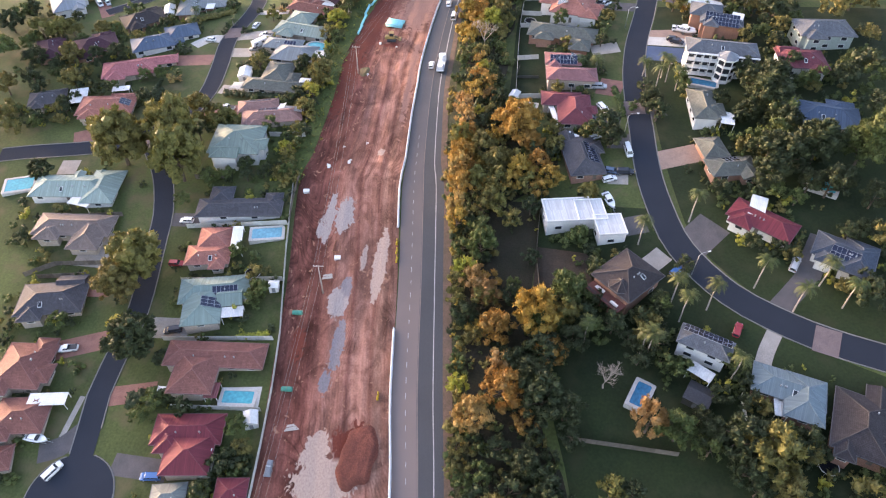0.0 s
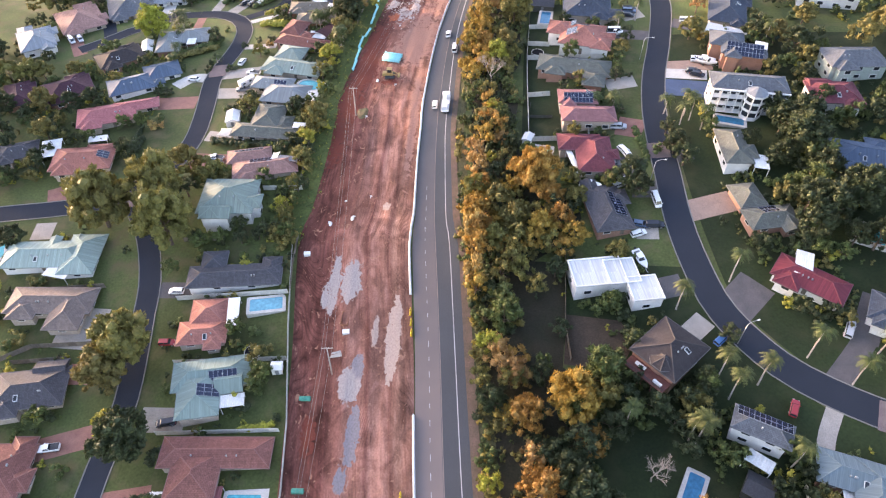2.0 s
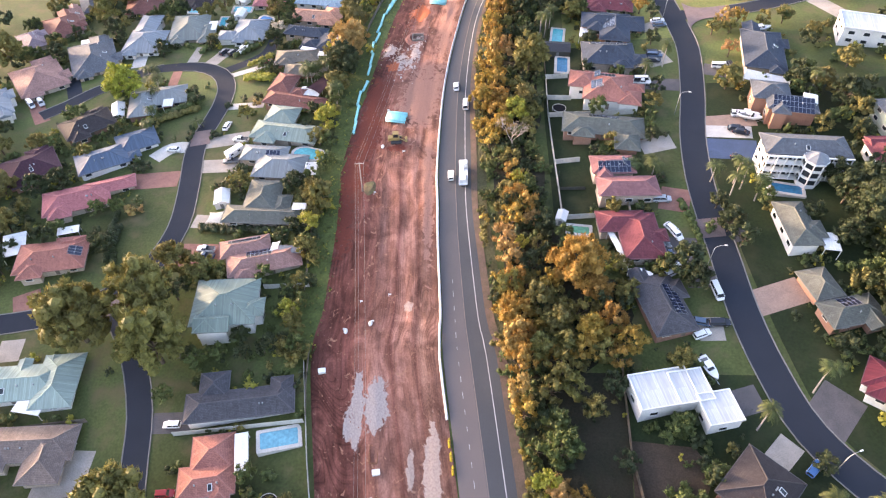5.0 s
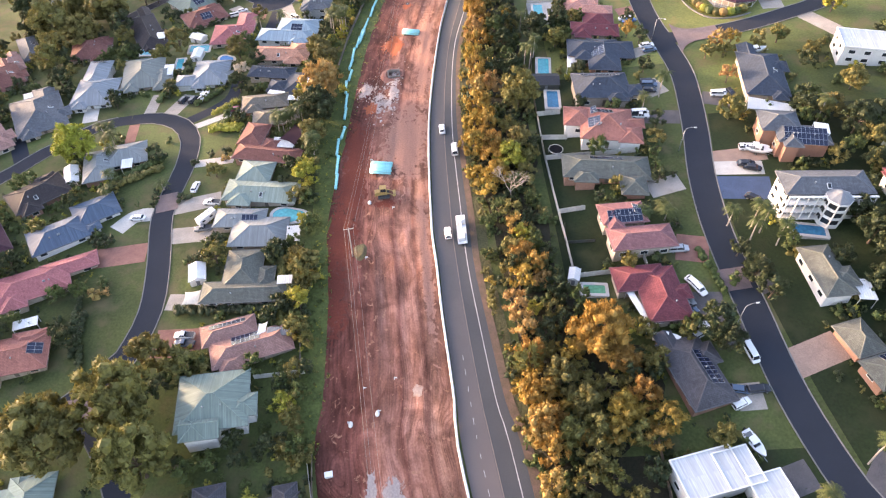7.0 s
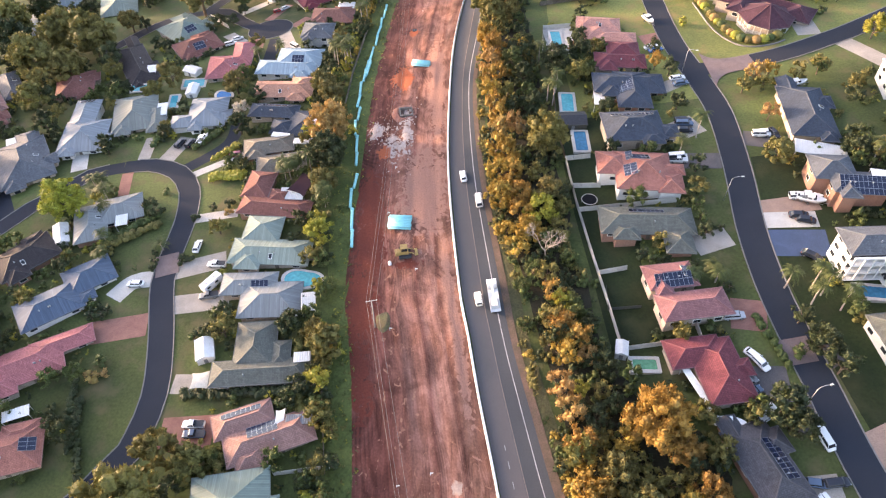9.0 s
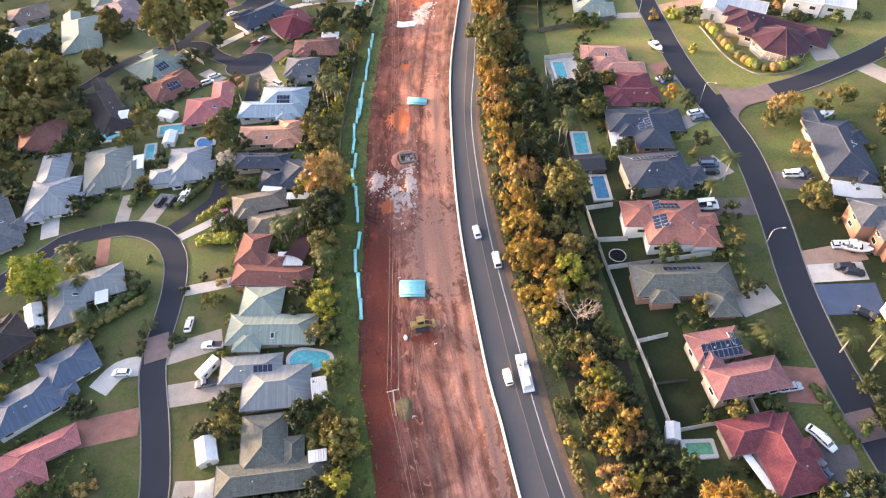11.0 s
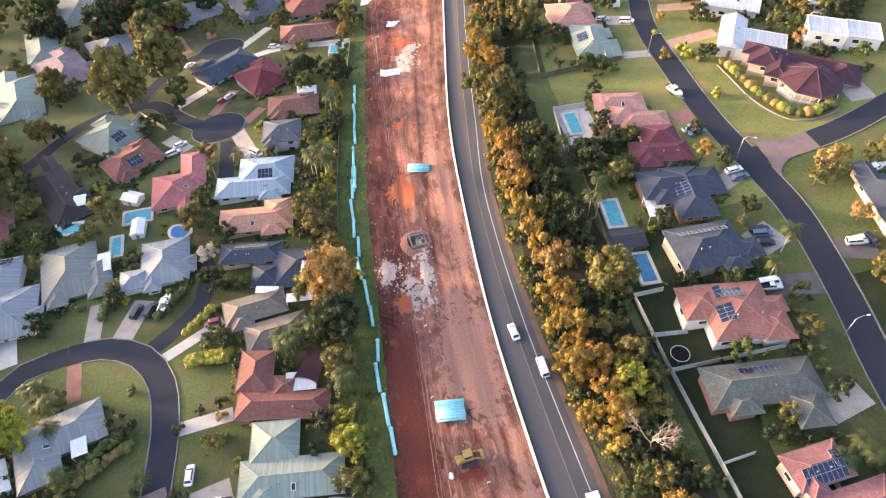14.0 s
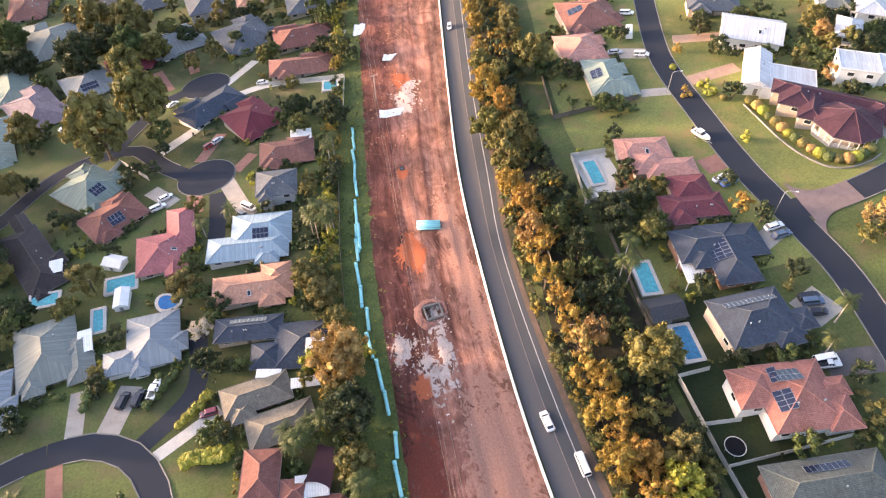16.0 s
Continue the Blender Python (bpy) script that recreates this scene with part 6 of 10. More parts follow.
def pipe_line(pts):
    line = spline(pts, 6.2)
    me = shared("pipe", lambda: Geo().tube([(0, 0, 0.45), (5.5, 0, 0.45)], [0.42, 0.42], 14).tube([(5.3, 0, 0.45), (5.95, 0, 0.45)], [0.5, 0.5], 14).mesh("pipe", PIPE, True))
    rng = random.Random(3)
    for a, b in zip(line, line[1:]):
        ang = math.degrees(math.atan2(b[1] - a[1], b[0] - a[0])) + rng.uniform(-5, 5)
        tilt = -math.degrees(math.atan2(gz(b[0], b[1]) - gz(a[0], a[1]), 6.2))
        ob = new("pipe", me)
        ob.matrix_basis = pose(a[0] + rng.uniform(-0.35, 0.35), a[1], gz(a[0], a[1]) + 0.1, 0, tilt, ang) @ Matrix.Diagonal((math.hypot(b[0] - a[0], b[1] - a[1]) / 6.3, 1, 1, 1))
        tagged(ob, "turquoise plastic water main pipe lying on the grass verge", "pipe", "pipes along the verge")


def pipe_stack(x, y, rot, w, d, kind):
    root = thing("pipe_stack", x, y, rot, "strapped bundle of turquoise plastic pipes on timber bearers" if kind == "wide" else "short round bundle of turquoise plastic pipes", "pipe stack")
    pm = shared(("stack_pipe", round(w, 1)), lambda: Geo().tube([(-w / 2, 0, 0), (w / 2, 0, 0)], [0.3, 0.3], 10).mesh("pipe", PIPE, True))
    n = max(3, int(d / 0.62))
    for layer in range(2):
        for k in range(n - layer):
            part("pipe", pm, root, pose(random.Random(k + layer * 9).uniform(-0.15, 0.15), (k - (n - 1 - layer) / 2) * 0.62, 0.85 + layer * 0.54))
    for k in (-1, 0, 1):
        part("bearer", Geo().box((k * w * 0.36, 0, 0.4), (0.15, d + 0.3, 0.3)).mesh("bearer", TIMBER), root)


def trench_pit(x, y):
    root = thing("concrete_pit", x, y, 6, "open square concrete drainage pit in the clay", "pit")
    g = Geo()
    for cx, cy, sx, sy in ((0, -1.9, 4.2, 0.4), (0, 1.9, 4.2, 0.4), (-1.9, 0, 0.4, 3.4), (1.9, 0, 0.4, 3.4)):
        g.box((cx, cy, 0.55), (sx, sy, 1.5))
    part("wall", g.mesh("wall", material("wet_concrete", (0.22, 0.19, 0.165), rough=0.8, coarse=0.8)), root)
    part("floor", Geo().box((0, 0, 0.2), (3.4, 3.4, 0.3)).mesh("floor", material("wet_clay", (0.12, 0.06, 0.045), rough=0.5, coarse=0.8)), root)
    part("formwork", Geo().box((-0.9, 0, 1.0), (0.1, 3.2, 0.3)).box((0.9, 0, 1.0), (0.1, 3.2, 0.3)).mesh("formwork", TIMBER), root)
    g, n = Geo(), 40
    for r, z in ((2.15, 0.3), (2.9, 1.0), (3.7, 0.75), (4.8, -0.2)):
        for k in range(n):
            a = 2 * math.pi * k / n
            w = 1 + 0.16 * noise.noise(Vector((math.cos(a) * 2.5, math.sin(a) * 2.5, r)))
            g.v.append((r * w * math.cos(a), r * w * math.sin(a), z + 0.35 * noise.noise(Vector((math.cos(a) * 4, math.sin(a) * 4, r * 3)))))
    for i in range(3):
        for k in range(n):
            g.f.append((i * n + k, i * n + (k + 1) % n, (i + 1) * n + (k + 1) % n, (i + 1) * n + k))
    part("spoil_bank", g.mesh("spoil_bank", SOILS["sandpink"]), root)


def bulldozer(x, y):
    root = thing("bulldozer", x, y, 8, "yellow tracked loader standing on the clay", "loader", z=gz(x, y) + 0.35)
    part("body", Geo().box((-0.6, 0, 1.4), (3.2, 1.5, 1.1), 0, 0.9).box((-2.1, 0, 1.25), (0.7, 1.7, 0.9)).mesh("body", YELLOW), root)
    part("cab", Geo().box((-0.1, 0, 2.5), (1.5, 1.35, 1.2), 0, 0.88).mesh("cab", GLASS), root)
    part("roof", Geo().box((-0.1, 0, 3.15), (1.8, 1.6, 0.14)).mesh("roof", YELLOW), root)
    for s in (-1, 1):
        part("track", Geo().tube([(-1.6, s * 1.1, 0.5), (1.5, s * 1.1, 0.5)], [0.5, 0.5], 8).box((0, s * 1.1, 0.5), (3.2, 0.5, 0.95)).mesh("track", DARK_STEEL), root)
        part("arm", Geo().tube([(0.4, s * 0.7, 1.7), (1.8, s * 0.75, 1.3), (2.7, s * 0.8, 0.6)], [0.14, 0.16, 0.12], 6).mesh("arm", YELLOW), root)
    part("bucket", Geo().box((3.0, 0, 0.55), (0.9, 2.6, 0.9), 0, 0.75).mesh("bucket", YELLOW), root)
    part("exhaust", Geo().tube([(-1.2, 0.4, 1.9), (-1.2, 0.4, 2.8)], [0.07, 0.07], 6).mesh("exhaust", DARK_STEEL), root)


POLES = []


def power_pole(x, y):
    h = 11.0
    root = thing("power_pole", x, y, 10, "tall grey timber power pole with a crossarm and insulators", "power pole")
    part("pole", Geo().tube([(0, 0, -1), (0, 0, h * 0.5), (0, 0, h)], [0.19, 0.16, 0.12], 8).mesh("pole", material("pole_timber", (0.38, 0.34, 0.30), rough=0.9, coarse=1.0), True), root)
    part("crossarm", Geo().box((0, 0.15, h - 0.5), (2.6, 0.14, 0.14)).mesh("crossarm", material("pole_timber", (0.38, 0.34, 0.30))), root)
    for k in (-1.15, -0.4, 0.4, 1.15):
        part("insulator", Geo().tube([(k, 0.15, h - 0.43), (k, 0.15, h - 0.2)], [0.06, 0.04], 6).mesh("insulator", WHITE), root)
    POLES.append((x, y, gz(x, y) + h - 0.2))


WIRE = material("wire", (0.28, 0.24, 0.22), rough=0.6, coarse=2, bump=0)


def power_lines():
    pts = sorted(POLES, key=lambda p: p[1])
    first, last = pts[0], pts[-1]
    ends = [(first[0] + 6, first[1] - 90, gz(first[0] + 6, first[1] - 90) + 10.8)] + pts + [(last[0] + 9, last[1] + 130, gz(last[0] + 9, last[1] + 130) + 10.8)]
    for off in (-1.15, -0.4, 1.15):
        for a, b in zip(ends, ends[1:]):
            g = Geo()
            rowp = []
            span = math.hypot(b[0] - a[0], b[1] - a[1])
            for k in range(15):
                t = k / 14
                rowp.append((a[0] + (b[0] - a[0]) * t + off, a[1] + (b[1] - a[1]) * t + 0.15, a[2] + (b[2] - a[2]) * t - span * 0.02 * 4 * t * (1 - t)))
            g.tube(rowp, [0.022] * 15, 4)
            tagged(new("power_line", g.mesh("power_line", WIRE)), "thin overhead power line strung between poles", "cable")


SOILS = {
    "chalk": material("white_rubble", (0.56, 0.49, 0.44), (0.36, 0.20, 0.15), rough=0.95, coarse=0.6, fine=3, mix=0.45, bump=0.9, bump_size=0.2),
    "sandpink": material("dry_pink_clay", (0.36, 0.17, 0.125), (0.27, 0.11, 0.08), rough=0.95, coarse=0.3, fine=3, mix=0.8, bump=0.7, bump_size=0.15),
}
def soil_patch(x, y, rx, ry, kind):
    PATCHES.append((x, y, rx, ry, kind))


CLAY_CLOD = material("clay_clod", (0.24, 0.11, 0.08), rough=0.95, coarse=0.8)


def rubble():
    """Loose stones and clods strewn over the dumped rubble and along the works."""
    rng = random.Random(5)
    for name, mat, words, spots, size in (
            ("loose_stones", SOILS["chalk"], "scattered broken white stones on the clay", [p for p in PATCHES if p[4] == "chalk"], (0.12, 0.5)),
            ("loose_clods", CLAY_CLOD, "scattered clods of damp clay on the works", [(-57, 100 + 30 * k, 13, 20, "") for k in range(11)], (0.08, 0.24))):
        g = Geo()
        for px, py, rx, ry, _k in spots:
            for _ in range(70):
                a, f = rng.uniform(0, 6.28), abs(rng.gauss(0, 0.75))
                x, y = px + math.cos(a) * rx * f * 1.2, py + math.sin(a) * ry * f * 1.2
                if not in_strip(x, y, WORKS, -1):
                    continue
                s = rng.uniform(*size)
                g.box((x, y, gz(x, y) + 0.5 + s * 0.2), (s, s * rng.uniform(0.6, 1.3), s * 0.7), rng.uniform(0, 3), 0.6)
        tagged(new(name, g.mesh(name, mat)), words, "stones", kind="stuff")


def heap(name, x, y, rx, ry, height, mat, label, category, rough_edge=0.22, flat=2.2):
    """A banked heap with a ragged toe, steep sides and an uneven top."""
    n, g = 28, Geo()
    for i in range(n + 1):
        for j in range(n + 1):
            u, v = (i / n - 0.5) * 2.3, (j / n - 0.5) * 2.3
            px, py = x + u * rx, y + v * ry
            d = (abs(u) ** 3 + abs(v) ** 3) ** (1 / 3) + rough_edge * noise.noise(Vector((px * 0.3, py * 0.3, 2.0)))
            f = max(0.0, min(1.0, (1.0 - d) * flat * 1.6))
            z = -0.3 + (height + 0.3) * f * f * (3 - 2 * f) + f * 0.35 * noise.noise(Vector((px * 0.5, py * 0.4, 5.0)))
            g.v.append((u * rx, v * ry, z + gz(px, py) - gz(x, y) + 0.35))
    for i in range(n):
        for j in range(n):
            k = i * (n + 1) + j
            g.f.append((k, k + n + 1, k + n + 2, k + 1))
    ob = new(name, g.mesh(name, mat, True))
    ob.matrix_basis = pose(x, y, gz(x, y))
    return tagged(ob, label, category)


def spoil_terrace(x, y, w, d):
    heap("clay_bank", x, y, w / 2, d / 2, 1.5, material("raw_red_clay", (0.19, 0.06, 0.04), (0.11, 0.036, 0.026), rough=0.95, coarse=0.35, fine=3.0, bump=0.8, bump_size=0.3), "steep bank of raw dark red clay", "bank")


def grass_mound(x, y, rx, ry):
    heap("grass_mound", x, y, rx, ry, 0.5, material("dry_grass", (0.15, 0.135, 0.06), (0.12, 0.075, 0.05), rough=0.95, coarse=0.6, fine=3.0, bump=1.0, bump_size=0.3), "low mound of dry grass at a power pole", "mound", 0.4, 0.9)


def plastic_barrier(x, y):
    root = thing("plastic_barrier", x, y, 97, "yellow plastic water-filled road barrier", "barrier", z=gz(x, y) + 0.3)
    part("body", Geo().loft([[(px, py, z) for py, z in ((-0.28, 0), (-0.22, 0.2), (-0.1, 0.45), (-0.1, 0.9), (0.1, 0.9), (0.1, 0.45), (0.22, 0.2), (0.28, 0))] for px in (-0.95, 0.95)]).mesh("body", material("barrier_yellow", (0.62, 0.40, 0.03), rough=0.5, coarse=1.5, bump=0)), root)
    part("cap", Geo().tube([(0, 0, 0.88), (0, 0, 0.98)], [0.1, 0.1], 8).mesh("cap", PAINTS["black"]), root)


def survey_peg(x, y):
    root = thing("survey_peg", x, y, 0, "white painted survey peg standing in the clay", "peg")
    part("stake", Geo().box((0, 0, 0.6), (0.12, 0.12, 1.5)).mesh("stake", WHITE), root)
    part("flag", Geo().box((0.3, 0, 1.15), (0.6, 0.04, 0.4)).mesh("flag", WHITE), root)


def fabric_sheet(x, y, rot, w, d):
    root = thing("fabric_sheet", x, y, rot, "crumpled white geotextile sheet lying on clay", "fabric")
    g, nx, ny = Geo(), 16, 8
    for i in range(nx + 1):
        for j in range(ny + 1):
            u, v = i / nx - 0.5, j / ny - 0.5
            g.v.append((u * w, v * d + 0.5 * math.sin(u * 5), 0.72 + 0.3 * noise.noise(Vector((u * 5, v * 4, x)))))
    for i in range(nx):
        for j in range(ny):
            q = i * (ny + 1) + j
            g.f.append((q, q + ny + 1, q + ny + 2, q + 1))
    part("cloth", g.mesh("cloth", WHITE, True), root)
    part("weight", Geo().box((0, 0, 0.5), (0.5, 0.3, 0.7)).mesh("weight", CONCRETE), root)


def site_item(x, y, kind):
    z = gz(x, y) + 0.35
    if kind == "tank":
        root = thing("water_tank", x, y, 8, "low green plastic water tank on the clay", "tank", z=z)
        mat = material("green_plastic", (0.05, 0.26, 0.19), rough=0.5, coarse=1, bump=0)
        part("shell", Geo().tube([(-1.3, 0, 0.55), (-1.2, 0, 0.55), (1.2, 0, 0.55), (1.3, 0, 0.55)], [0.45, 0.6, 0.6, 0.45], 12).mesh("shell", mat), root)
        part("lid", Geo().tube([(0, 0, 1.1), (0, 0, 1.25)], [0.22, 0.2], 8).mesh("lid", mat), root)
    elif kind == "crate":
        root = thing("crate", x, y, 12, "pale sheet-covered site crate", "crate", z=z)
        part("box", Geo().box((0, 0, 0.4), (1.6, 1.1, 0.8)).mesh("box", PALE_SHEET), root)
        part("lid", Geo().box((0, 0, 0.84), (1.7, 1.2, 0.08)).mesh("lid", WHITE), root)
    elif kind == "bag":
        ob = new("sand_bag", Geo().loft([[(0.5 * s * math.cos(a), 0.8 * s * math.sin(a), zz) for a in np.linspace(0, 5.5, 8)] for s, zz in ((0.7, 0), (1, 0.2), (0.9, 0.5), (0.4, 0.65))]).mesh("sand_bag", WHITE, True))
        ob.matrix_basis = pose(x, y, z)
        tagged(ob, "white woven bulk bag slumped on the clay", "bag")
    elif kind == "frame":
        root = thing("steel_frame", x, y, 4, "rusty rectangular steel trench frame lying flat", "frame", z=z)
        mat = material("rusty_steel", (0.26, 0.11, 0.06), rough=0.8, coarse=2)
        for cx, cy, sx, sy in ((-0.9, 0, 0.2, 4.2), (0.9, 0, 0.2, 4.2), (0, 2.0, 1.6, 0.2), (0, -2.0, 1.6, 0.2)):
            part("beam", Geo().box((cx, cy, 0.3), (sx, sy, 0.3)).mesh("beam", mat), root)
    elif kind == "plank":
        root = thing("timber_stack", x, y, 20, "loose stack of pale timber planks on clay", "timber", z=z)
        for k in range(5):
            part("plank", Geo().box((0.15 * k, (k - 2) * 0.34, 0.2), (4.2, 0.26, 0.12), 0.05 * (k % 3)).mesh("plank", CONCRETE), root)
    elif kind == "mat":
        root = thing("trench_cover", x, y, 0, "dark steel trench cover plate on clay", "plate", z=z)
        part("plate", Geo().box((0, 0, 0.25), (1.6, 1.6, 0.1)).mesh("plate", DARK_STEEL), root)
        part("lug", Geo().box((0, 0, 0.35), (0.3, 0.1, 0.12)).mesh("lug", GALV), root)
    else:
        root = thing("tarpaulin", x, y, 5, "blue-grey tarpaulin over a low heap", "tarpaulin", z=z)
        part("cover", Geo().box((0, 0, 0.35), (1.6, 4.2, 0.8), 0, 0.6).mesh("cover", GREY_SHEET), root)
        part("rope", Geo().box((0, 0, 0.77), (1.3, 0.08, 0.05)).mesh("rope", WHITE), root)


def street_lamp(x, y):
    best, aim = 1e9, (1, 0)
    for line, w in STREETS:
        for p in line:
            d = (p[0] - x) ** 2 + (p[1] - y) ** 2
            if d < best:
                best, aim = d, (p[0] - x, p[1] - y)
    root = thing("street_lamp", x, y, math.degrees(math.atan2(aim[1], aim[0])), "slim galvanised street lamp with an outreach arm", "street lamp")
    part("pole", Geo().tube([(0, 0, -0.5), (0, 0, 4), (0, 0, 7.0)], [0.11, 0.085, 0.065], 8).mesh("pole", GALV, True), root)
    part("arm", Geo().tube([(0, 0, 6.9), (0.35, 0, 7.5), (1.2, 0, 7.85), (2.2, 0, 7.9)], [0.06, 0.055, 0.05, 0.045], 6).mesh("arm", GALV, True), root)
    part("lamp_head", Geo().box((2.5, 0, 7.88), (0.75, 0.3, 0.14), 0, 0.8).mesh("lamp_head", WHITE), root)


MESH_MAT = plain("trampoline_mat", (0.012, 0.012, 0.014), 0.95, 0.0, 0.05)


def trampoline(x, y):
    root = thing("trampoline", x, y, 0, "round black trampoline with a pale padded rim", "trampoline")
    n, r = 28, 2.0
    ring = [(r * math.cos(2 * math.pi * k / n), r * math.sin(2 * math.pi * k / n), 0.85) for k in range(n + 1)]
    part("rim", Geo().tube(ring, [0.09] * (n + 1), 6, False).mesh("rim", PALE_PANEL), root)
    part("mat", Geo().quad(*[(p[0] * 0.96, p[1] * 0.96, 0.83) for p in ring[:-1]]).mesh("mat", MESH_MAT), root)
    for k in range(6):
        a = k * math.pi / 3
        part("leg", Geo().tube([(1.95 * math.cos(a), 1.95 * math.sin(a), -0.4), (1.95 * math.cos(a), 1.95 * math.sin(a), 0.85)], [0.04, 0.04], 5).mesh("leg", GALV), root)


def shade_sail(x, y, rot, w, d, h, col):
    mat = {"cream": material("sail_cream", (0.62, 0.57, 0.48), rough=0.8, coarse=0.8), "white": WHITE, "plum": MATS["roof_plum"]}[col]
    root = thing("shade_sail", x, y, rot, f"{col} fabric shade sail stretched between posts", "shade sail")
    g, n = Geo(), 8
    for i in range(n + 1):
        for j in range(n + 1):
            u, v = i / n * 2 - 1, j / n * 2 - 1
            pin = 1 - 0.16 * (1 - v * v)
            pin2 = 1 - 0.16 * (1 - u * u)
            g.v.append((u * w / 2 * pin, v * d / 2 * pin2, h + 0.35 * u * v))
    for i in range(n):
        for j in range(n):
            q = i * (n + 1) + j
            g.f.append((q, q + n + 1, q + n + 2, q + 1))
    part("sail", g.mesh("sail", mat, True), root)
    for sx in (-1, 1):
        for sy in (-1, 1):
            part("post", Geo().tube([(sx * w / 2, sy * d / 2, -0.8), (sx * w / 2, sy * d / 2, h + 0.35 * sx * sy)], [0.06, 0.05], 6).mesh("post", GALV), root)


# ---- plan ----
WORKS = [(-22.0, -110.0, 8.0, -105.0), (-40.0, -5.0, -10.0, -1.0), (-50.0, 51.1, -19.9, 55.4), (-54.4, 76.8, -25.4, 80.4), (-60.0, 108.0, -30.8, 110.8), (-67.7, 142.2, -37.3, 143.5), (-67.5, 156.6, -38.0, 154.4), (-68.7, 179.1, -40.6, 176.4), (-70.2, 193.7, -41.9, 190.6), (-71.9, 210.6, -43.5, 207.0), (-70.1, 253.1, -44.6, 248.2), (-68.3, 298.8, -42.5, 291.6), (-64.7, 338.7, -39.1, 326.9), (-59.3, 388.6, -31.7, 372.5), (-51.6, 461.2, -20.3, 437.6), (-48.9, 485.9, -16.1, 459.5)]
HIGHWAY = [(8.0, -105.0, 20.8, -103.0), (-10.0, -1.0, 2.8, 1.0), (-19.9, 55.4, -7.1, 57.2), (-25.4, 80.4, -11.8, 82.0), (-30.5, 110.9, -17.3, 112.1), (-36.7, 143.6, -22.8, 144.1), (-37.7, 154.4, -25.7, 153.5), (-40.3, 176.4, -29.3, 175.3), (-41.5, 190.6, -31.4, 189.4), (-43.1, 206.9, -32.5, 205.5), (-44.2, 248.2, -35.1, 246.4), (-42.1, 291.5, -34.4, 289.3), (-38.6, 326.7, -29.0, 322.3), (-31.4, 372.3, -22.1, 366.9), (-19.8, 437.3, -10.3, 430.2), (-15.9, 459.3, -6.4, 451.7)]
GROVE = [(20.8, -103.0, 44.0, -100.0), (2.8, 1.0, 26.0, 4.0), (-7.1, 57.2, 16.8, 60.5), (-10.1, 74.2, 9.5, 76.7), (-12.7, 88.9, 13.8, 92.0), (-15.0, 102.4, 13.5, 105.3), (-17.2, 114.1, -3.8, 115.0), (-18.5, 124.2, -7.5, 124.8), (-20.9, 132.3, -13.3, 132.6), (-23.5, 144.1, 1.1, 145.0), (-24.8, 153.8, 6.6, 154.6), (-26.0, 164.2, 2.8, 164.6), (-25.2, 167.4, -1.2, 165.2), (-26.3, 183.1, -11.8, 181.6), (-28.1, 195.1, -13.5, 193.4), (-29.0, 205.0, -13.3, 202.9), (-30.7, 215.9, -17.0, 213.9), (-33.8, 228.2, -14.0, 224.9), (-33.0, 246.0, -15.2, 242.5), (-34.3, 264.5, -12.8, 259.5), (-33.4, 289.0, -14.6, 283.8), (-31.8, 282.7, -13.3, 275.9), (-32.5, 299.4, -14.1, 292.0), (-31.3, 315.4, -13.7, 307.7), (-28.5, 336.3, -13.6, 329.0), (-25.0, 357.4, -12.8, 350.7), (-18.8, 385.4, -7.5, 378.4), (-14.3, 411.1, -3.7, 403.8), (-6.4, 451.7, 3.2, 444.1)]
VERGE = [(-69.5, 142.1, -67.7, 142.2), (-72.9, 157.0, -67.5, 156.6), (-74.0, 188.1, -69.5, 187.6), (-76.3, 207.6, -71.7, 207.1), (-78.6, 254.7, -70.1, 253.1), (-78.7, 301.5, -68.3, 298.8), (-71.7, 342.0, -64.7, 338.7), (-66.0, 392.5, -59.3, 388.6), (-55.5, 464.2, -51.6, 461.2), (-53.0, 489.2, -48.9, 485.9)]
WORKS_BARRIER = [(r[2] - 0.2, r[3]) for r in WORKS]

# streets
street([(-97.6, 44.0), (-92.7, 51.5), (-94.2, 63.1), (-96.0, 71.3), (-96.4, 78.7), (-96.9, 95.0), (-102.1, 117.4), (-104.7, 127.4), (-109.6, 138.2), (-114.8, 146.5), (-122.1, 155.3)], 5.6, 'street')
street([(-169.8, 144.5), (-160.5, 147.2), (-141.2, 151.6), (-128.1, 156.3), (-121.5, 163.8), (-116.9, 169.7), (-114.4, 182.9), (-116.5, 198.3), (-120.5, 216.2), (-120.3, 227.9), (-119.7, 239.0), (-121.5, 252.0), (-127.4, 261.4), (-136.7, 266.1), (-145.7, 266.1)], 6.0, 'street')
street([(-145.7, 266.1), (-155.7, 263.7), (-161.9, 256.3), (-168.9, 249.8), (-174.7, 241.4), (-181.3, 234.1)], 5.7, 'street')
street([(-229.2, 284.6), (-244.2, 276.7)], 6.0, 'lane')
street([(-182.6, 351.2), (-177.2, 355.7), (-169.9, 368.6), (-164.2, 375.9), (-155.9, 381.5), (-146.7, 383.1), (-137.9, 381.9), (-128.1, 368.5), (-118.3, 357.9)], 5.7, 'street')
street([(-146.7, 383.1), (-141.5, 395.9), (-131.9, 412.2), (-121.6, 418.4)], 5.7, 'street')
turning_circle(-113.6, 356.2, 9.0)
turning_circle(-116.3, 419.2, 9.2)
turning_circle(-91.2, 47.4, 10.0)
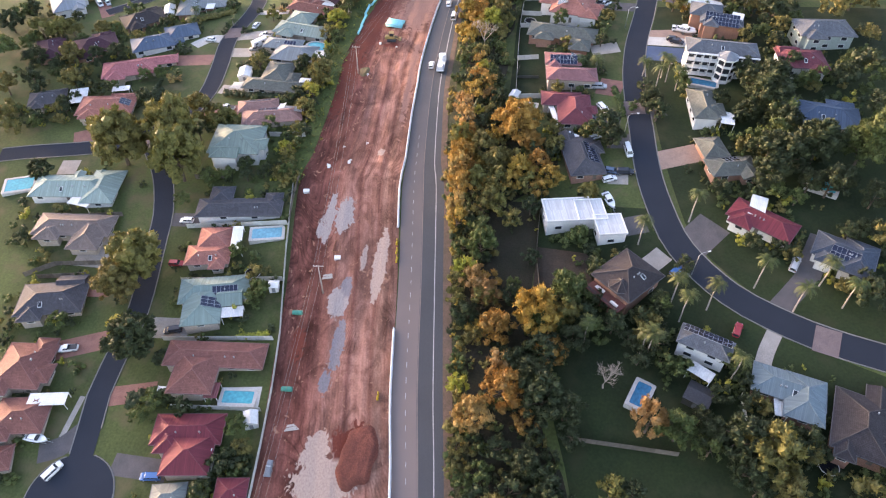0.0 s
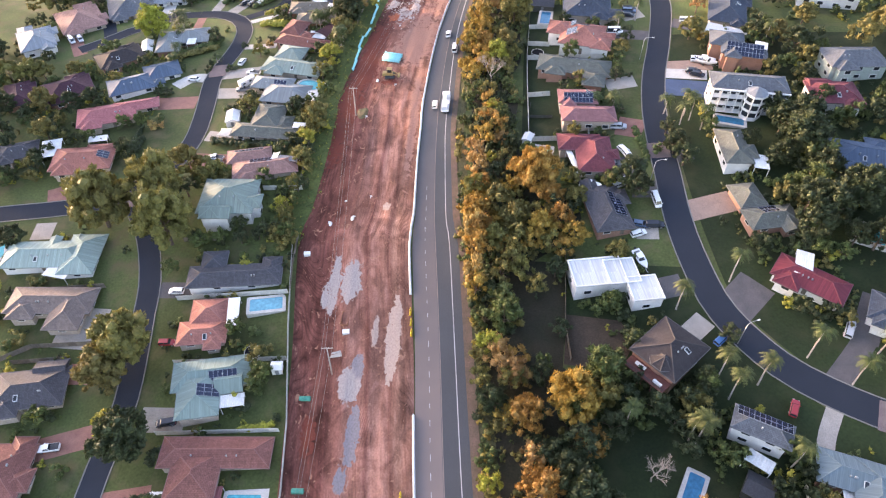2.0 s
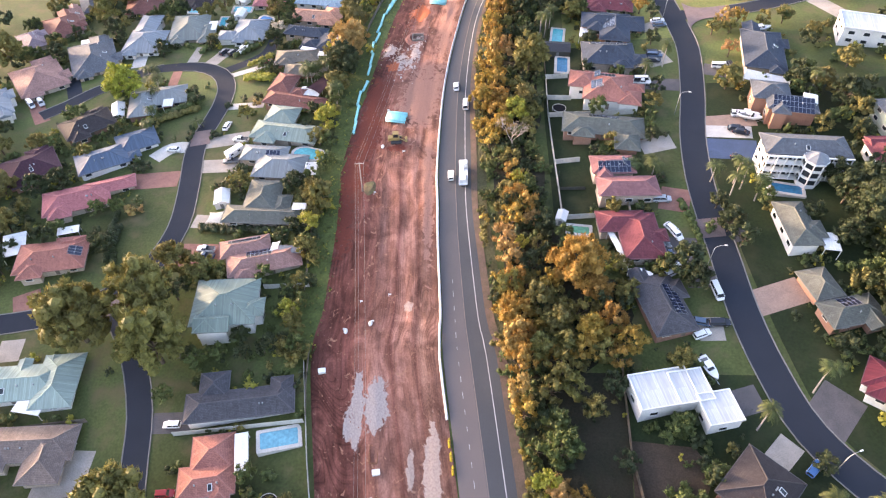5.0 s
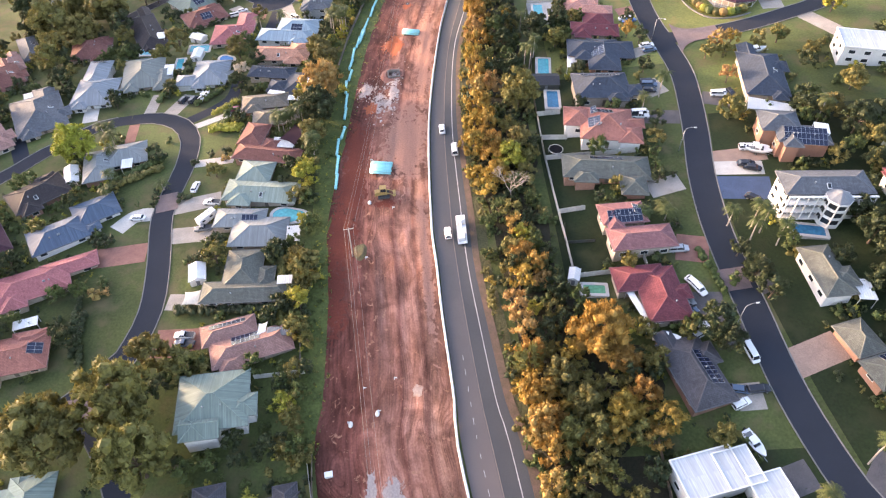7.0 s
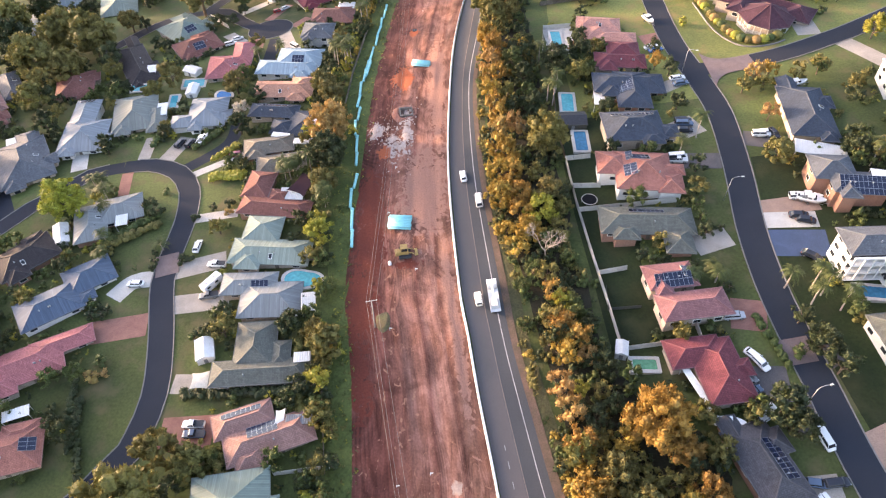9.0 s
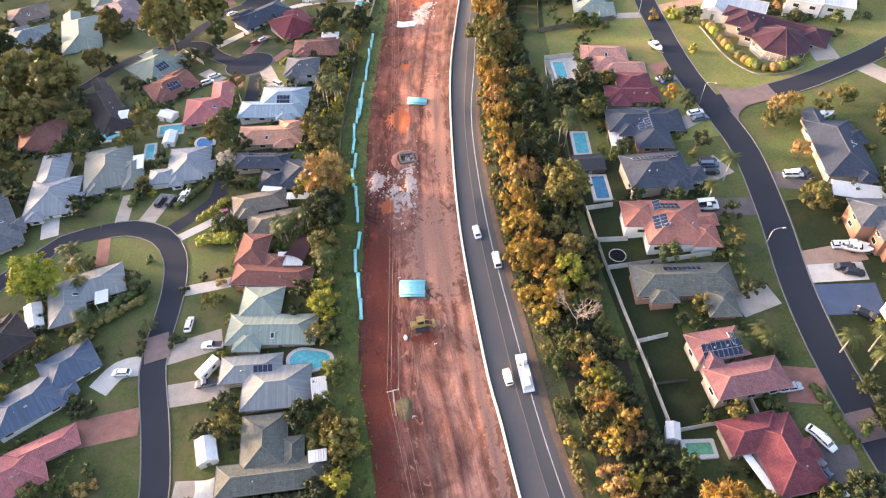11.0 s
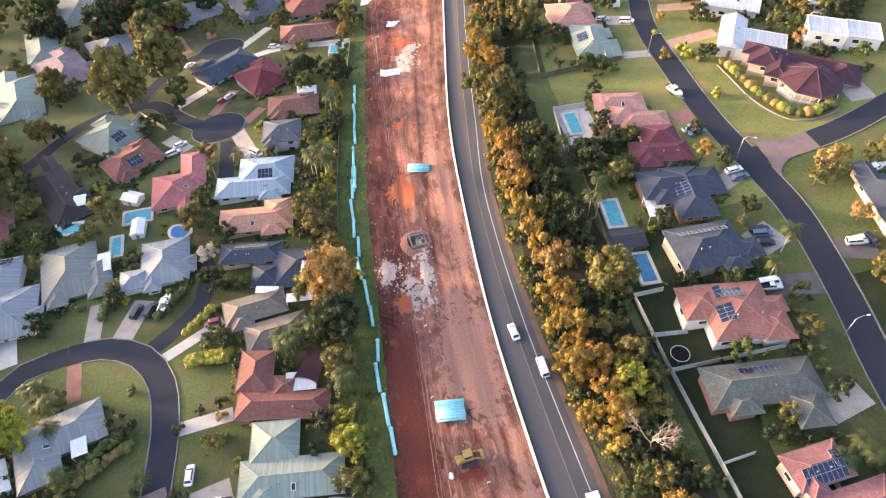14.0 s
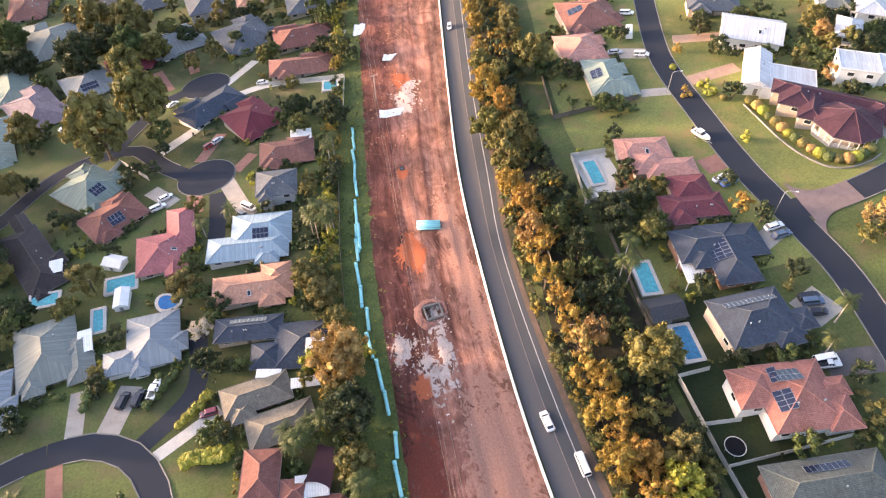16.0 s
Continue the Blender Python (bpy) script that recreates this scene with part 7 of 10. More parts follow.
street([(94.4, 99.9), (82.2, 102.3), (74.6, 104.1), (63.2, 108.0), (50.0, 115.4), (39.3, 127.5), (34.2, 140.5), (30.8, 155.4), (29.0, 172.4), (27.8, 182.9), (26.9, 197.7), (27.7, 214.6), (30.5, 234.0), (32.7, 257.5), (31.6, 274.3), (29.7, 296.4), (30.4, 322.4), (33.4, 354.5), (44.7, 391.8), (50.6, 409.5)], 6.6, 'street')
street([(32.2, 279.6), (40.1, 279.5), (50.7, 280.8), (61.5, 283.2), (76.5, 288.6), (84.5, 292.0), (104.0, 302.0), (126.0, 316.0)], 6.6, 'street')

# driveways
driveway([(-93.7, 71.2), (-83.1, 74.1)], 5, 'red')
driveway([(-99.8, 69.6), (-99.9, 61.2)], 1.4, 'pale')
driveway([(-112.3, 81.3), (-100.5, 86.1)], 5.5, 'red')
driveway([(-83.9, 56.3), (-72.1, 56.4)], 5, 'dark')
driveway([(-90.8, 90.7), (-81.7, 91.4)], 6, 'pale')
driveway([(-102.7, 56.4), (-98.7, 58.4), (-95.3, 62.9)], 5, 'dark')
driveway([(-100.3, 125.5), (-92.7, 126.0)], 5, 'dark')
driveway([(-109.9, 173.1), (-99.8, 173.0)], 8, 'red')
driveway([(-109.8, 185.4), (-102.7, 184.8)], 5, 'pale')
driveway([(-115.1, 208.3), (-102.3, 208.8)], 6, 'pale')
driveway([(-117.7, 219.7), (-105.6, 222.3)], 6, 'pale')
driveway([(-132.0, 212.7), (-128.7, 217.0), (-124.3, 217.5)], 5.5, 'white')
driveway([(-134.4, 201.5), (-122.0, 202.9)], 7, 'red')
driveway([(-116.3, 239.1), (-105.6, 240.0)], 3.5, 'white')
driveway([(-143.4, 262.2), (-142.0, 253.1)], 3.5, 'red')
driveway([(-121.8, 259.3), (-108.6, 266.7)], 3, 'white')
driveway([(-125.1, 262.9), (-113.8, 274.2), (-113.6, 289.1)], 4.5, 'lane')
driveway([(-133.4, 266.6), (-129.0, 278.8)], 5.5, 'pale')
driveway([(-140.5, 269.3), (-140.9, 280.7)], 4, 'pale')
driveway([(-160.6, 267.2), (-163.0, 276.4)], 5, 'white')
driveway([(-172.6, 242.4), (-182.1, 258.4)], 5, 'lane')
driveway([(-130.7, 376.4), (-117.9, 387.9)], 4.5, 'white')
driveway([(-115.9, 366.6), (-109.7, 379.6)], 4, 'red')
driveway([(-109.8, 345.4), (-109.5, 330.3), (-110.1, 320.7)], 5, 'lane')
driveway([(-116.9, 348.3), (-116.5, 339.7)], 5, 'red')
driveway([(-108.5, 416.1), (-97.4, 429.3)], 4, 'white')
driveway([(-107.2, 404.3), (-91.3, 406.8), (-66.5, 397.9)], 4, 'white')
driveway([(-121.3, 433.6), (-124.9, 455.6)], 4, 'red')
driveway([(-130.6, 422.9), (-136.7, 440.5)], 4, 'red')
driveway([(-103.8, 356.4), (-99.2, 362.4)], 4, 'red')
driveway([(-88.0, 436.7), (-58.0, 433.4)], 4, 'white')
driveway([(-107.3, 351.7), (-102.9, 338.3), (-100.4, 332.0)], 5, 'pale')
driveway([(-130.5, 355.2), (-123.7, 346.7)], 5, 'pale')
driveway([(-145.0, 153.8), (-147.5, 158.6)], 7, 'red')
driveway([(-143.5, 140.0), (-144.2, 144.4)], 6, 'pale')
driveway([(-122.0, 112.4), (-112.4, 112.6)], 12, 'pale')
driveway([(-179.4, 231.2), (-187.6, 242.1)], 5, 'red')
driveway([(-110.8, 98.4), (-111.2, 102.1)], 7, 'red')
driveway([(60.1, 107.3), (57.1, 100.5), (56.2, 97.0)], 3.5, 'pale')
driveway([(59.8, 111.0), (66.9, 120.4), (70.0, 125.6)], 5, 'dark')
driveway([(40.1, 127.0), (47.2, 135.8)], 9, 'dark')
driveway([(34.4, 122.3), (31.9, 124.6)], 6, 'pale')
driveway([(33.9, 157.9), (43.9, 161.5)], 7, 'tan')
driveway([(24.9, 151.2), (21.2, 151.1)], 6, 'pale')
driveway([(22.2, 172.9), (15.6, 173.5)], 8, 'dark')
driveway([(22.6, 189.1), (17.0, 190.5)], 8, 'red')
driveway([(21.1, 211.9), (14.1, 210.2)], 6, 'pale')
driveway([(26.5, 238.0), (17.4, 239.7)], 6, 'dark')
driveway([(24.9, 253.9), (19.7, 251.9)], 8, 'pale')
driveway([(26.5, 275.1), (19.1, 271.8)], 5, 'pale')
driveway([(32.1, 219.5), (44.5, 220.0)], 5.5, 'tan')
driveway([(32.3, 215.7), (42.5, 214.6)], 5, 'white')
driveway([(31.3, 208.7), (42.4, 207.2)], 8, 'blue')
driveway([(36.1, 245.5), (42.7, 243.1)], 6, 'dark')
driveway([(28.2, 301.8), (21.5, 301.0)], 6, 'red')
driveway([(27.0, 335.9), (20.9, 338.0)], 4, 'pale')
driveway([(29.9, 358.3), (23.8, 361.8)], 6, 'pale')
driveway([(41.9, 361.6), (53.9, 357.1)], 5, 'tan')
driveway([(34.1, 338.0), (49.6, 338.7)], 5, 'tan')
driveway([(70.2, 292.1), (71.3, 307.2)], 7, 'pale')
driveway([(27.0, 165.3), (20.4, 165.1)], 6, 'dark')
driveway([(24.9, 133.2), (29.8, 134.8)], 6, 'dark')
driveway([(72.9, 133.6), (68.5, 123.2)], 6, 'dark')
driveway([(78.1, 284.8), (84.6, 272.3)], 6, 'pale')
driveway([(29.4, 177.3), (34.7, 179.4)], 6, 'dark')

# thresholds
paved_band([(26.4, 183.0), (27.0, 176.9)], 6.9)
paved_band([(-121.5, 225.8), (-119.8, 218.4)], 6.2)
paved_band([(-124.7, 159.3), (-123.5, 152.9)], 7.5)
paved_band([(67.7, 105.6), (73.1, 104.2)], 6.8)
strip("paved_threshold", spline([np.array(r, float) for r in ((35.3, 269.5, 35.3, 288.5), (37.0, 273.0, 37.0, 285.6), (40.0, 275.4, 40.0, 283.8), (44.5, 276.4, 44.5, 283.6), (49.5, 277.2, 49.0, 284.2))], 1.0), 6, 0.20, PAVING["band"], "brick-paved mouth of a side street, flared at the corners", "paving")

# dumped soils
soil_patch(-50.4, 131.0, 2.7, 6.2, 'gravel')
soil_patch(-54.7, 130.6, 1.3, 9, 'gravel')
soil_patch(-56.2, 126.5, 1.0, 4, 'gravel')
soil_patch(-41.3, 117.4, 0.8, 4.5, 'sand')
soil_patch(-36.7, 116.0, 1.7, 12, 'sand')
soil_patch(-44.6, 103.0, 2.6, 4.5, 'gravel')
soil_patch(-43.6, 107.5, 1.5, 4, 'blue')
soil_patch(-41.3, 91.0, 1.7, 7, 'blue')
soil_patch(-41.8, 81.6, 1.5, 3, 'blue')
soil_patch(-36.0, 58.0, 7.0, 6.5, 'sand')
soil_patch(-38.8, 64.6, 3.2, 5, 'sand')
soil_patch(-51.0, 89.9, 2.0, 5, 'darkclay')
soil_patch(-66.0, 269.9, 3.4, 5.5, 'chalk')
soil_patch(-59.6, 262.0, 3.0, 7, 'chalk')
soil_patch(-56.5, 270.0, 2.0, 8, 'chalk')
soil_patch(-46.7, 381.2, 2.6, 12, 'ochre')
soil_patch(-45.9, 372.8, 4, 12, 'chalk')
soil_patch(-54.9, 331.4, 1.5, 3, 'ochre')
soil_patch(-62.5, 259.5, 2.6, 4, 'ochre')
soil_patch(-58.0, 296.0, 3.5, 9, 'ochre')
soil_patch(-46.2, 156.7, 1.2, 1.5, 'sand')
soil_patch(-67.0, 240.0, 4.6, 14, 'darkclay')
soil_patch(-66.6, 222.0, 4.8, 14, 'darkclay')
soil_patch(-67.6, 203.0, 4.6, 16, 'darkclay')
soil_patch(-68.0, 185.0, 4.0, 14, 'darkclay')
soil_patch(-56.5, 213.8, 4.2, 1.8, 'darkclay')
soil_patch(-52.0, 240.0, 7.0, 22, 'sandpink')
soil_patch(-47.0, 290.0, 3.0, 40, 'sandpink')
soil_patch(-45.0, 195.0, 1.6, 30, 'sandpink')
soil_patch(-31.8, 67.6, 5, 5, 'darkclay')
build_streets()
grove_rows = build_works()

# houses west of the works
house(-69.2, 65.3, 11, [(0.0, 0.0, 16.0, 7.8, 'h'), (1.3, -6.1, 10.9, 10.0, 'h'), (-3.8, -2.7, 5.8, 6.4, 'h')], 2.4, 'maroon', 'cream')
house(-70.0, 84.0, 8, [(0.0, 0.0, 24.4, 7.4, 'h'), (-3.6, -5.4, 10.8, 11.6, 'h')], 2.4, 'brick_red', 'cream')
house(-77.6, 102.1, 17, [(0.0, 0.0, 17.9, 8.3, 'h'), (-2.5, -5.3, 9.8, 12.4, 'h'), (4.3, -3.0, 6.4, 6.4, 'g')], 2.4, 'teal', 'cream', solar=((0, 'S', 6, 2, 3.0), (1, 'E', 3, 3, 0)))
house(-83.7, 112.5, 13, [(0.0, 0.0, 12.0, 7.1, 'h'), (0.8, 6.2, 9.1, 8.4, 'h'), (2.9, -2.9, 4.3, 5.0, 'h')], 2.4, 'salmon', 'cream')
house(-81.1, 129.7, 12, [(0.0, 0.0, 24.3, 7.5, 'h'), (-6.0, 5.3, 6.7, 7.2, 'h'), (9.2, 2.8, 5.1, 6.2, 'h')], 2.4, 'charcoal', 'white')
house(-90.9, 154.6, 8, [(0.0, 0.0, 15.6, 14.3, 'h'), (-2.3, -6.0, 8.4, 6.4, 'g'), (-3.7, -6.0, 5.6, 6.4, 'h'), (6.6, -2.1, 6.0, 5.6, 'h')], 4.9, 'green', 'white')
house(-85.5, 169.5, 19, [(0.0, 0.0, 19.0, 8.0, 'h'), (-4.5, 6.1, 13.2, 6.3, 'h'), (-4.6, -3.4, 6.5, 5.0, 'h')], 2.4, 'dusty_pink', 'cream', solar=((1, 'N', 8, 1, 0), (0, 'N', 6, 2, 1.0)))
house(-89.6, 185.4, 2, [(0.0, 0.0, 22.7, 6.8, 'h'), (-1.9, 7.5, 9.7, 13.1, 'h'), (4.1, 4.4, 4.7, 7.5, 'h')], 2.4, 'olive_grey', 'cream')
house(-96.2, 211.2, 0, [(0.0, 0.0, 14.0, 7.2, 'h'), (6.1, -5.3, 15.2, 10.9, 'h'), (3.4, -3.0, 5.0, 5.0, 'h')], 2.4, 'blue_grey', 'cream', solar=((0, 'S', 4, 2, 3.0),))
house(-92.1, 221.3, -5, [(0.0, 0.0, 21.1, 8.7, 'h'), (-3.8, 8.0, 10.1, 9.5, 'h'), (-5.1, -3.1, 6.5, 6.4, 'h')], 2.4, 'pale_teal', 'cream')
house(-93.3, 238.2, -9, [(0.0, 0.0, 20.3, 7.1, 'h'), (-7.1, 8.4, 7.8, 10.9, 'h'), (0.1, 4.3, 6.1, 5.5, 'h')], 2.4, 'brick_red', 'brick')
house(-99.4, 267.2, 9, [(0.0, 0.0, 15.2, 7.8, 'h'), (3.6, -9.2, 14.8, 8.3, 'h'), (-3.6, -3.3, 5.5, 5.0, 'h')], 2.4, 'tan_grey', 'brick')
house(-100.6, 286.4, -6, [(0.0, 0.0, 16.2, 7.0, 'h'), (13.0, -6.1, 13.3, 13.0, 'h'), (4.5, -8.3, 6.9, 7.1, 'h')], 2.4, 'navy', 'cream', solar=((0, 'N', 8, 1, 0),))
house(-99.3, 299.6, -3, [(0.0, 0.0, 20.2, 9.3, 'h'), (5.9, 3.2, 7.8, 8.0, 'h'), (4.8, -4.1, 6.5, 5.0, 'h')], 2.4, 'peach', 'cream')
house(-123.7, 290.4, 3, [(0.0, 0.0, 12.6, 15.6, 'h'), (-7.5, -4.6, 8.0, 6.7, 'h'), (-3.0, -6.6, 4.5, 6.4, 'h'), (5.1, -2.3, 6.0, 5.6, 'h')], 2.4, 'pale_blue', 'white')
house(-149.8, 294.3, 12, [(0.0, 0.0, 14.5, 19.6, 'h'), (7.2, -5.2, 6.6, 14.1, 'h'), (-3.5, -8.6, 5.2, 6.4, 'h'), (6.0, -2.9, 6.0, 5.6, 'h')], 2.4, 'pale_grey', 'cream')
house(-163.3, 282.4, 5, [(0.0, 0.0, 14.6, 16.4, 'h'), (-2.4, 11.0, 8.5, 18.1, 'h'), (-3.5, -7.6, 5.3, 5.0, 'h'), (6.1, -2.5, 6.0, 5.6, 'h')], 2.4, 'pale_blue', 'white', solar=((1, 'N', 4, 2, 0),))
house(-146.1, 238.5, 17, [(0.0, 0.0, 9.0, 14.8, 'h'), (7.9, 3.1, 13.0, 10.5, 'h'), (3.3, 3.0, 6.0, 5.6, 'h')], 2.4, 'blue_grey', 'brick')
house(-147.3, 209.1, 33, [(0.0, 0.0, 15.6, 10.4, 'h'), (11.3, 4.4, 12.4, 9.8, 'h'), (9.0, -2.5, 4.1, 3.4, 'h')], 2.4, 'steel_blue', 'white')
house(-147.6, 191.6, 25, [(0.0, 0.0, 18.6, 10.6, 'h'), (9.3, 2.6, 14.8, 5.9, 'h'), (-4.5, -4.1, 6.5, 6.4, 'h')], 2.4, 'rose', 'cream')
house(-144.7, 169.8, 14, [(0.0, 0.0, 18.4, 11.0, 'h'), (-4.4, -4.3, 6.5, 6.4, 'h'), (4.0, 3.9, 8.1, 5.5, 'h')], 2.4, 'salmon', 'cream', solar=((0, 'E', 3, 2, 0),))
house(-167.9, 171.5, 26, [(0.0, 0.0, 12.3, 8.4, 'h'), (-3.0, -3.6, 4.4, 5.0, 'h')], 2.4, 'charcoal', 'cream')
house(-127.2, 118.2, 8, [(0.0, 0.0, 22.3, 8.7, 'h'), (5.5, -3.4, 9.1, 12.3, 'h'), (-6.1, -3.0, 7.2, 6.6, 'h')], 2.4, 'brown_grey', 'cream')
house(-136.5, 132.4, 10, [(0.0, 0.0, 22.5, 9.8, 'h'), (9.9, -0.2, 9.7, 14.9, 'h'), (0.8, 3.6, 3.3, 5.9, 'g'), (7.4, 3.9, 3.2, 6.0, 'g')], 2.4, 'aqua', 'white')
house(-120.4, 94.0, 16, [(0.0, 0.0, 17.2, 10.9, 'h'), (-4.1, -4.2, 6.2, 6.4, 'h'), (3.8, 4.9, 7.6, 5.4, 'g')], 2.4, 'charcoal', 'cream')
house(-117.2, 74.8, 8, [(0.0, 0.0, 12.5, 13.3, 'h'), (-3.0, -5.4, 4.5, 6.4, 'h'), (2.8, 5.1, 5.5, 6.6, 'h'), (5.0, -2.0, 6.0, 5.6, 'h')], 2.4, 'brick_red', 'cream')
house(-110.7, 62.8, 13, [(0.0, 0.0, 12.3, 9.7, 'h'), (-3.0, -4.2, 4.4, 5.0, 'h'), (2.7, 3.2, 5.4, 5.0, 'h')], 2.4, 'brick_red', 'cream')
house(-110.9, 52.3, 22, [(0.0, 0.0, 6.9, 6.5, 'h')], 2.4, 'brick_red', 'cream')
house(-54.4, 53.4, 11, [(0.0, 0.0, 7.0, 6.3, 'h')], 2.4, 'maroon', 'cream')
house(-67.9, 50.7, 15, [(0.0, 0.0, 7.6, 5.5, 'h')], 2.4, 'pale_grey', 'cream')
house(-178.6, 269.9, 30, [(0.0, 0.0, 16.3, 22.3, 'h'), (-3.9, -10.0, 5.9, 6.4, 'h'), (3.6, 9.6, 7.2, 11.2, 'h'), (7.0, -3.3, 6.0, 5.6, 'h')], 2.4, 'slate', 'cream')
house(-191.8, 254.6, 41, [(0.0, 0.0, 16.8, 19.5, 'h'), (-4.0, -9.2, 6.0, 5.0, 'h'), (3.7, 8.2, 7.4, 9.8, 'h'), (7.2, -2.9, 6.0, 5.6, 'h')], 2.4, 'dusty_pink', 'cream')
house(-198.4, 234.9, 38, [(0.0, 0.0, 12.8, 16.5, 'h'), (3.1, -7.0, 4.6, 6.4, 'g'), (-2.8, 7.6, 5.6, 8.2, 'h'), (5.2, 3.3, 6.0, 5.6, 'h')], 3.6, 'pale_blue', 'white')
house(-210.5, 283.7, 44, [(0.0, 0.0, 9.0, 14.0, 'h'), (3.3, 2.8, 6.0, 5.6, 'h')], 2.4, 'mauve', 'cream')
house(-204.8, 297.2, 37, [(0.0, 0.0, 13.7, 16.3, 'h'), (-3.3, -7.0, 4.9, 6.4, 'h'), (3.0, 7.6, 6.0, 8.2, 'g'), (5.6, -2.4, 6.0, 5.6, 'h')], 2.4, 'brick_red', 'cream')
house(-160.4, 226.9, 42, [(0.0, 0.0, 16.4, 11.1, 'h'), (-3.9, -4.4, 5.9, 6.4, 'h'), (3.6, 4.0, 7.2, 5.6, 'h')], 2.4, 'dark_brown', 'brick')
house(-168.9, 205.1, 39, [(0.0, 0.0, 16.1, 12.9, 'h'), (-3.9, -5.9, 5.8, 5.0, 'h'), (3.5, 4.8, 7.1, 6.4, 'h')], 2.4, 'plum', 'brick')
house(-184.9, 200.3, 35, [(0.0, 0.0, 8.4, 14.8, 'h'), (3.0, 3.0, 6.0, 5.6, 'h')], 2.4, 'plum', 'brick')
house(-179.7, 318.4, 15, [(0.0, 0.0, 13.6, 15.8, 'h'), (3.3, -7.3, 4.9, 5.0, 'h'), (-3.0, 6.3, 6.0, 7.9, 'g'), (5.6, 3.2, 6.0, 5.6, 'h')], 2.4, 'brick_red', 'cream')
house(-160.7, 331.0, 29, [(0.0, 0.0, 11.2, 28.0, 'h'), (-2.7, -12.8, 4.0, 6.4, 'h'), (2.5, 13.4, 4.9, 14.0, 'g'), (4.4, -4.2, 6.0, 5.6, 'h')], 2.4, 'dark_brown', 'brick')
house(-149.8, 361.3, 46, [(0.0, 0.0, 17.0, 17.4, 'h'), (-4.1, -7.5, 6.1, 6.4, 'h'), (3.7, 7.1, 7.5, 8.7, 'h'), (7.3, -2.6, 6.0, 5.6, 'h')], 2.4, 'green', 'cream', solar=((0, 'S', 4, 2, 0),))
house(-140.3, 343.5, 34, [(0.0, 0.0, 17.5, 12.4, 'h'), (-4.2, -5.6, 6.3, 5.0, 'h'), (3.8, 4.6, 7.7, 6.2, 'h')], 2.4, 'brick_red', 'cream', solar=((0, 'S', 4, 2, 0),))
house(-124.1, 321.5, 3, [(0.0, 0.0, 13.5, 14.5, 'h'), (5.3, 8.7, 7.6, 15.2, 'h'), (3.2, -6.0, 4.9, 6.4, 'g'), (5.6, 2.9, 6.0, 5.6, 'h')], 2.4, 'rose', 'cream')
house(-100.3, 315.0, -5, [(0.0, 0.0, 21.8, 8.8, 'h'), (3.4, 6.4, 16.4, 12.0, 'h'), (5.2, -3.8, 6.5, 5.0, 'h')], 2.4, 'sky_blue', 'white', solar=((1, 'S', 4, 2, 0),))
house(-91.1, 337.5, -4, [(0.0, 0.0, 11.9, 10.8, 'h'), (-2.9, -4.2, 4.3, 6.4, 'h')], 4.9, 'slate', 'pale_grey')
house(-87.4, 355.6, -3, [(0.0, 0.0, 17.0, 11.2, 'h'), (-4.1, -4.4, 6.1, 6.4, 'h'), (3.7, 4.0, 7.5, 5.6, 'h')], 2.4, 'terracotta', 'brick')
house(-98.2, 381.4, 28, [(0.0, 0.0, 16.1, 16.7, 'h'), (-3.9, -7.8, 5.8, 5.0, 'h'), (3.5, 6.8, 7.1, 8.4, 'h'), (6.8, -2.5, 6.0, 5.6, 'h')], 2.4, 'maroon', 'cream')
house(-112.7, 397.4, 39, [(0.0, 0.0, 23.5, 12.0, 'h'), (5.6, -4.8, 6.5, 6.4, 'g'), (-5.2, 5.4, 10.3, 6.0, 'h')], 2.4, 'navy', 'white')
house(-77.8, 436.5, 5, [(0.0, 0.0, 21.3, 15.3, 'h'), (5.1, -7.0, 6.5, 5.0, 'h'), (-4.7, 6.1, 9.4, 7.6, 'g'), (9.5, 3.1, 6.0, 5.6, 'h')], 2.4, 'brick_red', 'cream')
house(-79.0, 410.9, -2, [(0.0, 0.0, 24.2, 11.4, 'h'), (-5.8, -4.5, 6.5, 6.4, 'h'), (5.3, 5.1, 10.6, 5.7, 'g')], 2.4, 'terracotta', 'cream')
house(-100.5, 451.5, 23, [(0.0, 0.0, 21.7, 21.3, 'h'), (-5.2, -9.5, 6.5, 6.4, 'h'), (4.8, 9.0, 9.5, 10.6, 'h'), (9.6, -3.2, 6.0, 5.6, 'h')], 2.4, 'slate', 'cream')
house(-130.9, 461.9, 21, [(0.0, 0.0, 21.8, 18.4, 'h'), (-5.2, -8.6, 6.5, 5.0, 'h'), (4.8, 7.6, 9.6, 9.2, 'h'), (9.7, -2.8, 6.0, 5.6, 'h')], 2.4, 'blue_grey', 'white', solar=((0, 'N', 8, 2, 0),))
house(-187.1, 491.0, 19, [(0.0, 0.0, 23.5, 27.6, 'h'), (5.6, -12.6, 6.5, 6.4, 'g'), (-5.2, 13.2, 10.3, 13.8, 'h'), (10.6, 5.5, 6.0, 5.6, 'h')], 2.4, 'pale_grey', 'cream')
house(-209.5, 539.9, 7, [(0.0, 0.0, 18.4, 24.3, 'h'), (4.4, -11.6, 6.5, 5.0, 'h'), (-4.0, 10.6, 8.1, 12.2, 'g'), (8.0, 4.9, 6.0, 5.6, 'h')], 2.4, 'terracotta', 'cream')
house(-163.8, 439.2, 24, [(0.0, 0.0, 18.0, 19.2, 'h'), (-4.3, -8.4, 6.5, 6.4, 'h'), (4.0, 9.0, 7.9, 9.6, 'g'), (7.8, -2.9, 6.0, 5.6, 'h')], 2.4, 'blue_grey', 'white', solar=((0, 'S', 6, 2, 0),))
